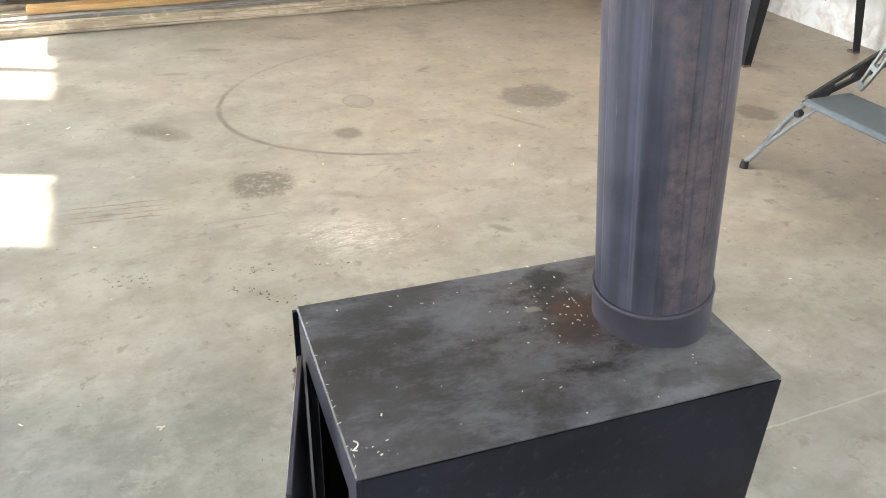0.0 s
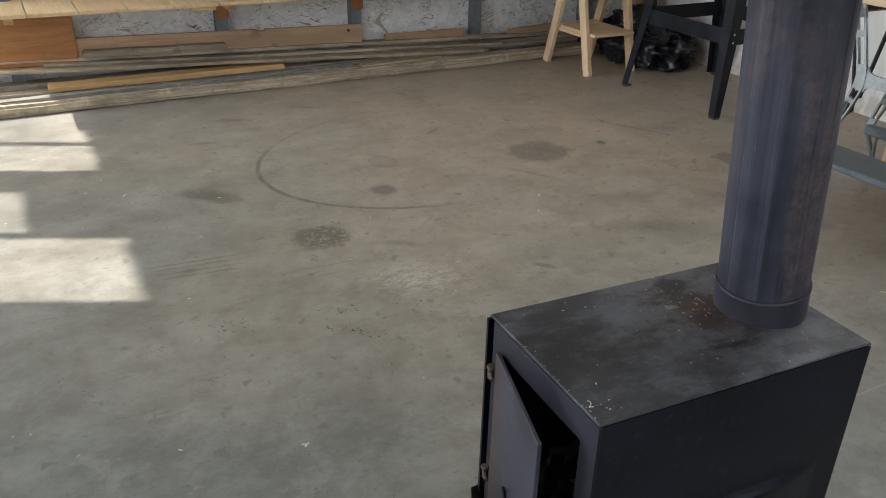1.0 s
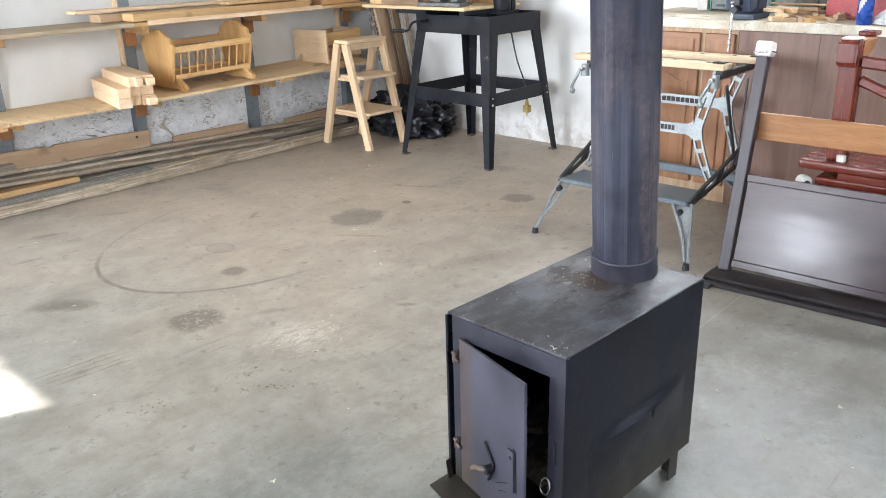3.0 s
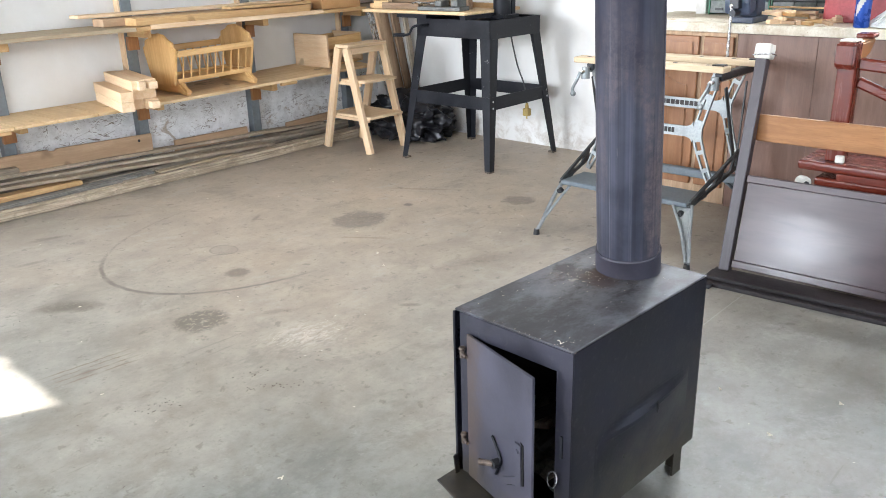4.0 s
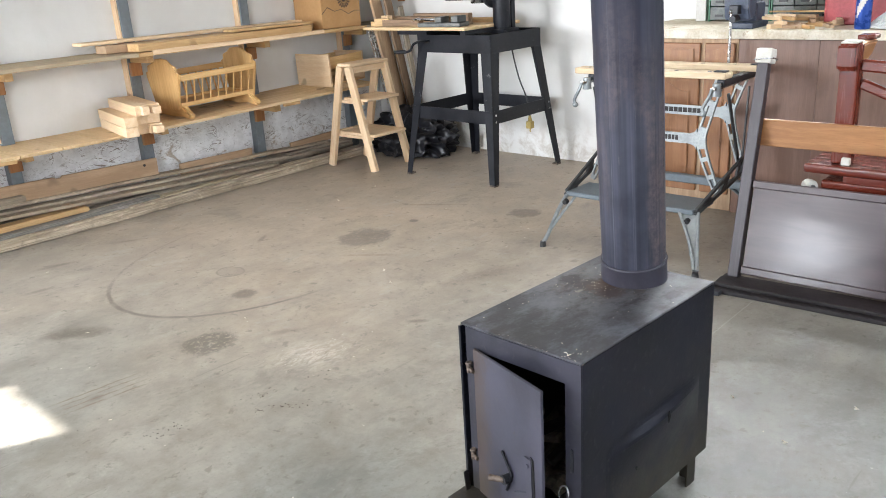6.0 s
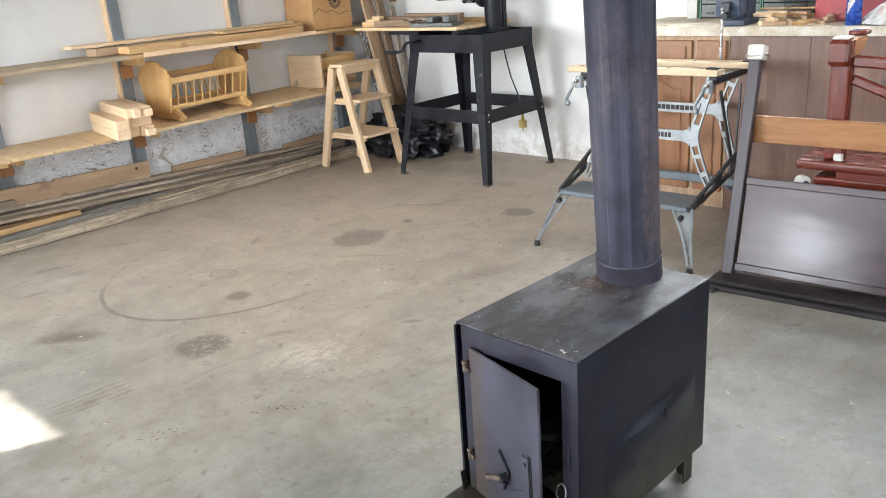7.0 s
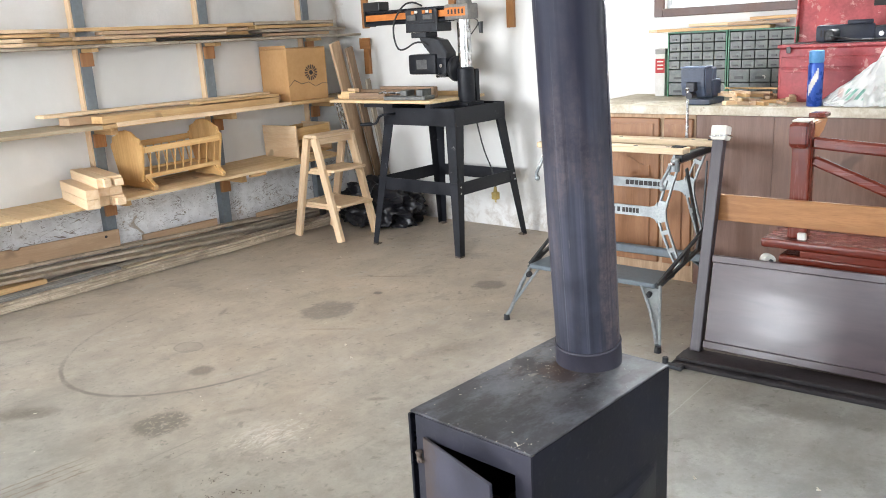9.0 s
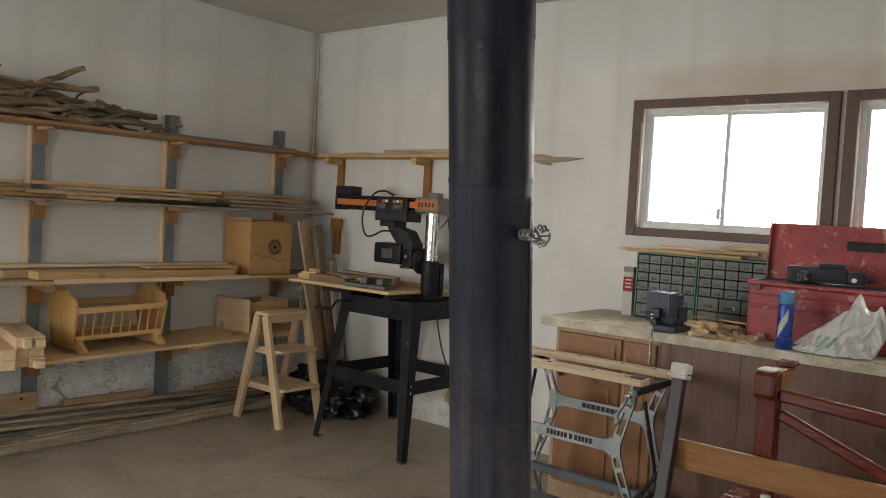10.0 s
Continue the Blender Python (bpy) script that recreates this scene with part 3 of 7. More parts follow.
def tube(bm, points, r, sides=8, radii=None):
    """A round tube through points, eased into a curve where there are many."""
    points = [Vector(p) for p in points]
    if len(points) >= 4 and not radii:
        eased = []
        for i in range(len(points) - 1):
            a, b, c, d = points[max(i - 1, 0)], points[i], points[i + 1], points[min(i + 2, len(points) - 1)]
            for u in (0.0, 0.34, 0.67):
                eased.append(0.5 * (2 * b + (c - a) * u + (2 * a - 5 * b + 4 * c - d) * u * u + (3 * b - a - 3 * c + d) * u ** 3))
        points = eased + [points[-1]]
    rings = []
    for i, p in enumerate(points):
        ahead = points[min(i + 1, len(points) - 1)] - points[max(i - 1, 0)]
        m = aim(p, p + ahead)
        rr = radii[i] if radii else r
        rings.append([bm.verts.new(m @ Vector((rr * math.cos(a), rr * math.sin(a), 0))) for a in (2 * math.pi * k / sides for k in range(sides))])
    for a, b in zip(rings, rings[1:]):
        # keep the ring starts aligned
        k0 = min(range(sides), key=lambda k: (b[k].co - a[0].co).length)
        for k in range(sides):
            bm.faces.new((a[k], a[(k + 1) % sides], b[(k + 1 + k0) % sides], b[(k + k0) % sides]))
    bm.faces.new(rings[0][::-1])
    bm.faces.new(rings[-1])
    return bm


def lathe(bm, profile, sides=32, m=Matrix()):
    """Turns a profile of (radius, height) round the z axis."""
    rings = []
    for r, z in profile:
        rings.append([bm.verts.new(m @ Vector((r * math.cos(2 * math.pi * k / sides), r * math.sin(2 * math.pi * k / sides), z))) for k in range(sides)])
    for a, b in zip(rings, rings[1:]):
        for k in range(sides):
            bm.faces.new((a[k], a[(k + 1) % sides], b[(k + 1) % sides], b[k]))
    bm.faces.new(rings[0][::-1])
    bm.faces.new(rings[-1])
    return bm


def slab(bm, outline, thick, m=Matrix(), bevel=0.0):
    """A flat outline in x, y given thickness along z."""
    verts = [bm.verts.new(m @ Vector((x, y, 0))) for x, y in outline]
    face = bm.faces.new(verts)
    out = bmesh.ops.extrude_face_region(bm, geom=[face])
    up = (m.to_3x3() @ Vector((0, 0, 1))).normalized() * thick
    tops = [v for v in out["geom"] if isinstance(v, bmesh.types.BMVert)]
    bmesh.ops.translate(bm, verts=tops, vec=up)
    bmesh.ops.recalc_face_normals(bm, faces=bm.faces[:])
    if bevel:
        edges = [e for e in bm.edges if e.is_valid and e.calc_face_angle(0) > 0.9]
        bmesh.ops.bevel(bm, geom=edges, offset=bevel, segments=2, affect="EDGES")
    return bm


def finish(name, bm, material, smooth=False):
    mesh = bpy.data.meshes.new(name)
    bmesh.ops.recalc_face_normals(bm, faces=bm.faces[:])
    bm.to_mesh(mesh)
    bm.free()
    for m in material if isinstance(material, (list, tuple)) else (material,):
        mesh.materials.append(m)
    if smooth:
        mesh.polygons.foreach_set("use_smooth", [True] * len(mesh.polygons))
        mesh.set_sharp_from_angle(angle=radians(40))
    return mesh


def part(name, bm, material, parent, label="", m=None, smooth=False):
    """Links a bmesh as one mesh object under a thing or a part."""
    ob = new(name, finish(name, bm, material, smooth))
    ob.parent = parent
    if m is not None:
        ob.matrix_basis = m
    return tagged(ob, label)


def thing(name, label, category, at=(0, 0, 0), rz=0.0, group="", kind=""):
    """The Empty at a thing's base that carries its parts."""
    ob = new(name)
    ob.empty_display_size = 0.1
    ob.matrix_basis = pose(*at, 0, 0, rz)
    return tagged(ob, label, category, group, kind)


def solo(name, bm, material, label, category, m=None, group="", kind="", smooth=False):
    """A thing of one mesh."""
    ob = new(name, finish(name, bm, material, smooth))
    if m is not None:
        ob.matrix_basis = m
    return tagged(ob, label, category, group, kind)


def B(*args, **kw):
    return box(bmesh.new(), *args, **kw)


# ---- structure ----
WEST, SOUTH, TOP = -6.4, -6.6, 2.76
JOG = -4.42  # west of this the north wall steps back, an unseen recess added for the sun


def wall_with_holes(name, axis, at, thick, span, high, holes, material, label):
    """A wall across an axis, with openings (a0, a1, z0, z1) through it."""
    bm = bmesh.new()
    cuts_a = sorted({span[0], span[1], *(h[0] for h in holes), *(h[1] for h in holes)})
    cuts_z = sorted({0.0, high, *(h[2] for h in holes), *(h[3] for h in holes)})
    for a0, a1 in zip(cuts_a, cuts_a[1:]):
        for z0, z1 in zip(cuts_z, cuts_z[1:]):
            open_here = any(h[0] <= a0 and a1 <= h[1] and h[2] <= z0 and z1 <= h[3] for h in holes)
            if open_here:
                continue
            if axis == "x":
                box(bm, at, at + thick, a0, a1, z0, z1)
            else:
                box(bm, a0, a1, at, at + thick, z0, z1)
    bmesh.ops.remove_doubles(bm, verts=bm.verts[:], dist=1e-5)
    seen = {}
    for f in bm.faces:
        seen.setdefault(tuple(round(c, 4) for c in f.calc_center_median()), []).append(f)
    bmesh.ops.delete(bm, geom=[f for fs in seen.values() if len(fs) > 1 for f in fs], context="FACES_ONLY")
    return solo(name, bm, material, label, "wall", kind="structure")


bm = bmesh.new()
bmesh.ops.create_grid(bm, x_segments=24, y_segments=30, size=0.5)
for v in bm.verts:
    v.co = Vector((WEST - 0.1 + (v.co.x + 0.5) * (0.2 - WEST + 0.1), SOUTH - 0.1 + (v.co.y + 0.5) * (2.0 - SOUTH), 0))
solo("floor", bm, FLOOR, "worn stained concrete floor with dust and oil spots", "floor", kind="structure")
bm = bmesh.new()
bmesh.ops.create_grid(bm, x_segments=4, y_segments=4, size=300)
bmesh.ops.translate(bm, verts=bm.verts[:], vec=(0, 0, -0.12))
solo("ground", bm, surface("dry_earth", (0.34, 0.29, 0.22), (0.24, 0.20, 0.15), 0.4, 0.95), "dry pale earth outside the workshop", "ground", kind="structure")
solo("ceiling", B(WEST - 0.1, 0.2, SOUTH - 0.1, 1.9, TOP, TOP + 0.1), CEILING, "dull off-white ceiling boards", "ceiling", kind="structure")
solo("wall_north", B(JOG, 0.2, 0.0, 0.2, 0, TOP), WALL_NORTH, "white painted wall, plaster bare and cracked near the floor", "wall", kind="structure")
solo("wall_recess", B(WEST, JOG, 1.7, 1.9, 0, TOP), WALL, "plain white wall of the added unseen recess", "wall", kind="structure")
solo("wall_recess_side", B(JOG, JOG + 0.12, 0.2, 1.9, 0, TOP), WALL, "plain white side of the added unseen recess", "wall", kind="structure")
EAST_WINDOWS = [(-3.745, -2.770, 1.418, 2.082), (-4.855, -3.880, 1.418, 2.082)]
wall_with_holes("wall_east", "x", 0.0, 0.2, (SOUTH, 0.0), TOP, EAST_WINDOWS, WALL, "grimy white wall with two sliding windows")
# the first and last openings are unseen additions for the added west lamps
WEST_PANES = [(-5.0, -3.4, 1.25, 2.1), (0.275, 1.03, 0.8, 2.33), (-0.125, 0.26, 0.8, 2.33), (-0.79, -0.35, 0.7, 2.06), (-0.855, -0.805, 0.7, 2.33), (-1.33, -0.85, 0.7, 2.31), (-3.04, -2.52, 0.38, 0.86)]
wall_with_holes("wall_west", "x", WEST - 0.1, 0.1, (SOUTH, 1.9), TOP, WEST_PANES, WALL, "white wall with daylight openings, two of them added")
# unseen opening added to go with the south fill
wall_with_holes("wall_south", "y", SOUTH - 0.1, 0.1, (WEST, 0.2), TOP, [(-3.4, -1.4, 0.65, 1.75)], WALL, "plain white wall with an added opening for the fill lamp")
# unseen sheet added outside, blocks the sun from the added west openings
solo("porch_roof", B(-9.6, WEST - 0.1, -5.5, -1.47, 2.36, 2.40), CEILING, "unseen sheet added to keep sun off the west openings", "roof", kind="structure")


def sliding_window(name, y0, y1, z0, z1):
    """An aluminium slider in a brown wooden surround, seen from inside."""
    win = thing(name, "aluminium sliding window in a brown-painted wooden surround", "window", (0, (y0 + y1) / 2, z0), kind="structure")
    h, a, b = z1 - z0, (y0 - y1) / 2, (y1 - y0) / 2
    for lo, hi, zlo, zhi in ((a - 0.055, a, -0.045, h + 0.048), (b, b + 0.055, -0.045, h + 0.048), (a, b, h, h + 0.048), (a, b, -0.045, 0)):
        part("casing", B(-0.028, 0.0, lo, hi, zlo, zhi, bevel=0.003), TRIM, win)
    for lo, hi, zlo, zhi in ((a, a + 0.022, 0, h), (b - 0.022, b, 0, h), (a + 0.022, b - 0.022, h - 0.022, h), (a + 0.022, b - 0.022, 0, 0.022)):
        part("frame_rail", B(0.03, 0.09, lo, hi, zlo, zhi, bevel=0.002), ALU, win)
    for k, (lo, hi, x) in enumerate(((a + 0.022, 0.034, 0.062), (0.010, b - 0.022, 0.044))):
        sash = part("sash", B(x, x + 0.012, lo, lo + 0.02, 0.022, h - 0.022), ALU, win)
        for l2, h2, zl, zh in ((hi - 0.02, hi, 0.022, h - 0.022), (lo + 0.02, hi - 0.02, 0.022, 0.04), (lo + 0.02, hi - 0.02, h - 0.04, h - 0.022)):
            part("sash_rail", B(x, x + 0.012, l2, h2, zl, zh), ALU, sash)
        pane = part("pane", B(x + 0.004, x + 0.008, lo + 0.02, hi - 0.02, 0.04, h - 0.04), GLASS, sash, "clear window pane")
        pane.visible_shadow = False
    part("latch", B(0.028, 0.044, 0.030, 0.048, h * 0.1, h * 0.1 + 0.06, bevel=0.003), ALU, win)
    return win


for k, (y0, y1, z0, z1) in enumerate(EAST_WINDOWS):
    sliding_window(f"window_{k + 1}", y0, y1, z0, z1)

bm = tube(bmesh.new(), [Vector((-0.014 + 0.004 * noise.noise(Vector((k * 0.9, 1, 0))), -0.014 + 0.004 * noise.noise(Vector((k * 0.9, 5, 0))), 1.83 + 0.0465 * k)) for k in range(20)], 0.008, 8)
solo("corner_trim", bm, WALL, "rough white plaster bead down the wall corner", "trim", kind="structure", smooth=True)

# thin plaster cove where the walls meet the ceiling
solo("ceiling_trim", B(WEST + 0.01, -0.016, -0.014, -0.001, TOP - 0.018, TOP - 0.001, bevel=0.004), WALL, "thin white cove along the ceiling edge", "trim", kind="structure")
solo("ceiling_trim", B(-0.014, -0.001, SOUTH + 0.01, -0.016, TOP - 0.018, TOP - 0.001, bevel=0.004), WALL, "thin white cove along the ceiling edge", "trim", kind="structure")

# ---- stove ----
stove = thing("wood_stove", "black-painted sheet steel wood stove with its door ajar", "stove", (-3.1375, -3.9755, 0), -2.93)
HL, HW, LOW, HIGH = 0.2735, 0.162, 0.085, 0.549
part("top_plate", B(-HL, HL, -HW, HW + 0.006, HIGH - 0.006, HIGH, bevel=0.002), STOVE_TOP, stove, "scuffed top plate with rust and flakes by the flue")
bm = bmesh.new()
bmesh.ops.create_grid(bm, x_segments=60, y_segments=56, size=0.5)
for v in bm.verts:
    # the side is buckled by heat: a sharp fold with flat facets above it
    x, z = (v.co.x + 0.5) * 2 * HL - HL, LOW + (v.co.y + 0.5) * (HIGH - 0.006 - LOW)
    ridge = 0.283 + 0.06 * (x + 0.04)
    swell = max(0.0, 1.0 - ((x - 0.02) / 0.20) ** 2)
    rise = math.exp(-((z - ridge) / 0.020) ** 2) if z > ridge else math.exp(-((z - ridge) / 0.09) ** 2)
    v.co = Vector((x, -HW - 0.015 * swell * rise, z))
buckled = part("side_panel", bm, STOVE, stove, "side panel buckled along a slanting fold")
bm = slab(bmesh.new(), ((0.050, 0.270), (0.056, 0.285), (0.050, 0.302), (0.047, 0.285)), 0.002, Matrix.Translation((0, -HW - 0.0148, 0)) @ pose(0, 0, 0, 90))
part("tear", bm, SOOT_AND_SHADE, buckled, "small black tear in the steel")
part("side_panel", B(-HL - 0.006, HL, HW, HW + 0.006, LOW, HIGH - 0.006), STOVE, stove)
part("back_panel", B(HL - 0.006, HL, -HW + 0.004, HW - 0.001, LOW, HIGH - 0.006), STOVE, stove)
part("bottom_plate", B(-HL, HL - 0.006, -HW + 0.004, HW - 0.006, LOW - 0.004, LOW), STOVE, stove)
# front frame round the door opening
OY0, OY1, OZ0, OZ1 = -0.122, 0.118, 0.135, 0.492
bm = bmesh.new()
for lo, hi, zl, zh in ((-HW, OY0, LOW, HIGH - 0.006), (OY1, HW - 0.010, LOW, HIGH - 0.006), (OY0, OY1, OZ1, HIGH - 0.006), (OY0, OY1, LOW, OZ0)):
    box(bm, -HL, -HL + 0.006, lo, hi, zl, zh)
part("front_frame", bm, STOVE_FRONT, stove, "worn front frame in a lit tone")
part("hinge_channel", B(-HL + 0.02, -HL + 0.024, HW - 0.0095, HW - 0.0005, LOW, HIGH - 0.006), SOOT_AND_SHADE, stove)
part("catch_plate", B(-HL - 0.004, -HL, -0.143, -0.136, 0.29, 0.345, bevel=0.001), DARK_IRON, stove)
bm = bmesh.new()
for lo, hi, zl, zh in ((-HW + 0.012, -HW + 0.014, LOW, HIGH - 0.01), (HW - 0.03, HW - 0.028, LOW, HIGH - 0.01)):
    box(bm, -HL + 0.03, HL - 0.01, lo, hi, zl, zh)
box(bm, HL - 0.012, HL - 0.010, -HW + 0.014, HW - 0.03, LOW, HIGH - 0.01)
part("firebox_lining", bm, SOOT_AND_SHADE, stove, "sooty firebox")
# ash bed and charred sticks
bm = bmesh.new()
bmesh.ops.create_grid(bm, x_segments=20, y_segments=14, size=0.5)
for v in bm.verts:
    x, y = v.co.x * 0.48, v.co.y * 0.26
    v.co = Vector((x, y, 0.20 + 0.05 * noise.noise(Vector((x * 14, y * 14, 3))) - 0.05 * max(0, -x - 0.19) * 8))
part("ash_bed", bm, ASH, stove, "ash and charred splinters in the firebox")
rng = random.Random(5)
for k in range(16):
    a = Vector((rng.uniform(-0.25, 0.1), rng.uniform(-0.10, 0.09), rng.uniform(0.15, 0.30)))
    q = a + Vector((rng.uniform(-0.02, 0.12), rng.uniform(-0.1, 0.1), rng.uniform(-0.03, 0.06)))
    q.y = min(max(q.y, -0.125), 0.11)
    part("charred_stick", beam(bmesh.new(), a, q, 0.018, 0.022), w("char", "x") if k % 3 else w("old", "x"), stove)
for sx, sy in ((1, -1), (1, 1), (-1, -1), (-1, 1)):
    x, y = sx * (HL - 0.055), sy * (HW - 0.03)
    bm = B(x - 0.02, x + 0.02, y - 0.02 if sy < 0 else y + 0.015, y - 0.015 if sy < 0 else y + 0.02, 0, LOW)
    box(bm, x + 0.015 if sx > 0 else x - 0.02, x + 0.02 if sx > 0 else x - 0.015, y - 0.02, y + 0.02, 0, LOW)
    part("leg", bm, STOVE, stove)
# door, hung on the north side and swung out
DOOR = Matrix.Translation((-HL - 0.006, OY1 + 0.004, 0)) @ pose(0, 0, 0, 0, 0, -14.0)
door = part("door", B(-0.004, 0.003, -0.244, 0.0, OZ0 - 0.008, OZ1 + 0.008, bevel=0.001), DOOR_FACE, stove, "grey scuffed steel door left ajar, toned as lit", DOOR)
BRASS = surface("dull_brass", (0.17, 0.13, 0.105), (0.075, 0.052, 0.04), 90, 0.6, 0.2)
for z in (0.222, 0.448):
    bm = rod(bmesh.new(), (-0.007, 0.014, z - 0.011), (-0.007, 0.014, z + 0.011), 0.006)
    rod(bm, (-0.007, 0.014, z + 0.011), (-0.007, 0.014, z + 0.015), 0.0085, 0.007)
    rod(bm, (-0.007, 0.014, z), (-0.010, -0.006, z - 0.002), 0.005, 0.004)
    part("hinge", bm, BRASS, door, "rusty grey-brown hinge pin", smooth=True)
bm = bmesh.new()
beam(bm, (-0.008, -0.105, 0.295), (-0.008, -0.14, 0.25), 0.006, 0.006)
beam(bm, (-0.008, -0.14, 0.25), (-0.008, -0.118, 0.20), 0.006, 0.006)
part("latch_guide", bm, BLACK_STEEL, door)
FLAT = pose(0, 0, 0, 90, 0, 90)
bm = slab(bmesh.new(), ((-0.190, 0.325), (-0.212, 0.325), (-0.214, 0.226), (-0.150, 0.198), (-0.146, 0.212), (-0.193, 0.238)), 0.004, Matrix.Translation((-0.0095, 0, 0)) @ FLAT)
rod(bm, (-0.008, -0.201, 0.308), (-0.013, -0.201, 0.308), 0.005, sides=10)
part("latch_bracket", bm, STOVE_DOOR, door, "bent grey latch bracket")
# thin black sheet that draws the bracket's shadow on the door
part("latch_slot", slab(bmesh.new(), ((-0.207, 0.331), (-0.216, 0.326), (-0.219, 0.228), (-0.155, 0.195), (-0.213, 0.226), (-0.2115, 0.325)), 0.002, Matrix.Translation((-0.0062, 0, 0)) @ FLAT), SOOT_AND_SHADE, door)
bm = rod(bmesh.new(), (-0.004, -0.125, 0.235), (-0.022, -0.125, 0.235), 0.011)
part("latch_pivot", bm, DARK_IRON, door)
bm = rod(bmesh.new(), (-0.018, -0.125, 0.235), (-0.034, -0.092, 0.229), 0.0065, 0.0075)
part("handle", bm, BRASS, door, "short dull brass handle", smooth=True)
bm = bmesh.new()
slab(bm, ((-0.125, 0.0), (0.0, 0.0), (0.0, 0.20), (-0.07, 0.20)), 0.004, pose(-HL, -0.03, 0.118))
part("ash_shelf", bm, STOVE, stove, "sooty ash lip under the door")
bm = beam(bmesh.new(), (-HL - 0.012, HW - 0.008, 0.085), (-HL - 0.020, HW - 0.006, 0.175), 0.003, 0.016, up=(0, 1, 0))
part("bent_flange", bm, STOVE, stove, "bent scorched flange")
# wire ring by the catch
bm = bmesh.new()
tube(bm, [(-HL - 0.012 + 0.004 * math.sin(a), -0.125 + 0.012 * math.cos(a), 0.235 + 0.018 * math.sin(a)) for a in (k * 0.5 for k in range(14))], 0.0018, 6)
part("wire_ring", bm, CHROME, stove)

# flue pipe, which leans a little
FOOT, SLOPE = Vector((-2.9495, -3.9775, HIGH)), Vector((-0.1405, -0.0325, 1.0))
def on_pipe(z):
    return FOOT + SLOPE * (z - HIGH)
PIPE_UP = aim(FOOT, FOOT + SLOPE, (1, 0, 0))
LEN = SLOPE.length
flue = thing("flue_pipe", "scuffed dark steel flue pipe rising from the stove", "flue pipe", FOOT)
INV = Matrix.Translation(-FOOT)
def pipe_piece(name, profile, material, label=""):
    bm = lathe(bmesh.new(), [(r, (z - HIGH) * LEN) for r, z in profile], 48, INV @ PIPE_UP)
    return part(name, bm, material, flue, label, smooth=True)
pipe_piece("collar", ((0.070, HIGH), (0.0798, HIGH), (0.0798, 0.602), (0.0810, 0.604), (0.0798, 0.608), (0.070, 0.608)), COLLAR, "black welded collar")
pipe_piece("lower_pipe", ((0.074, 0.56), (0.0765, 0.56), (0.0765, 0.90), (0.0748, 1.497), (0.072, 1.497)), PIPE, "steel pipe streaked with rust, grey runs and painted highlight lines")
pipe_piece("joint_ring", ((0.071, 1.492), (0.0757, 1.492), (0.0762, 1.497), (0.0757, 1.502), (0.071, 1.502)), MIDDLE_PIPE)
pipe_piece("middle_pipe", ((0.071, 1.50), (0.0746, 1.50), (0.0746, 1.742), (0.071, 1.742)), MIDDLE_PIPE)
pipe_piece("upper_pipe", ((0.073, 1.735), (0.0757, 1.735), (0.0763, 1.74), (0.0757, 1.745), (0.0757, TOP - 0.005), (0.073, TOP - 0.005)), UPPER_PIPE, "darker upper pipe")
# seam down the pipe, rivet, damper handle
bm = bmesh.new()
side = Vector((0.20, -0.98, 0)).normalized()
p = on_pipe(0.61) - FOOT + side * 0.0762
beam(bm, p, p + SLOPE * 0.86, 0.0012, 0.008, 0.001, up=side)
part("seam", bm, PIPE, flue)
bm = bmesh.new()
side = Vector((-0.92, -0.38, 0))
p = on_pipe(1.71) - FOOT + side * 0.0746
rod(bm, p - side * 0.003, p + side * 0.003, 0.006, sides=10)
part("rivet", bm, DARK_IRON, flue)
out = Vector((-0.22, -1.0, 0)).normalized()
across = out.cross(Vector((0, 0, 1)))
c = on_pipe(1.405) - FOOT
WIRE = surface("dull_wire", (0.40, 0.40, 0.39), (0.22, 0.22, 0.22), 40, 0.38, 0.85, bump=0.05)
damper = part("damper_rod", rod(bmesh.new(), c + out * 0.05, c + out * 0.116, 0.004), CHROME, flue, "bright damper rod")
bm = bmesh.new()
tube(bm, [c + out * (0.080 + 0.0011 * k) + Vector((0, 0, 1)) * 0.0085 * math.cos(k * 0.9) + across * 0.0085 * math.sin(k * 0.9) for k in range(24)], 0.0018, 6)
part("spring", bm, WIRE, damper, smooth=True)
bm = bmesh.new()
hub = c + out * 0.126
for k in range(11):
    a = 2 * math.pi * k / 11
    way = Vector((0, 0, 1)) * math.cos(a) + across * math.sin(a)
    twist = Vector((0, 0, 1)) * math.cos(a + 1.0) + across * math.sin(a + 1.0)
    tube(bm, [hub + out * (-0.012 + 0.024 * s) + way * (0.0125 * math.sin(math.pi * s) + 0.0035) + twist * 0.007 * s for s in (0, 0.15, 0.35, 0.5, 0.65, 0.85, 1)], 0.0017, 6)
part("wire_knob", bm, WIRE, damper, "coiled wire heat-proof knob", smooth=True)

# ---- wall posts and shelves ----
POSTS = (-4.02, -2.935, -2.115, -1.255, -0.365)
for x in POSTS:
    bm = B(x - 0.034, x + 0.034, -0.06, 0.0, 0.0, 1.972, bevel=0.003)
    post = solo("wall_post", bm, POST, "grey-blue painted steel wall post", "post", kind="structure")
    part("batten", B(x - 0.048, x - 0.036, -0.050, -0.001, 0.52, 1.86), w("new_pine", "z"), post, "thin pale batten beside the post")


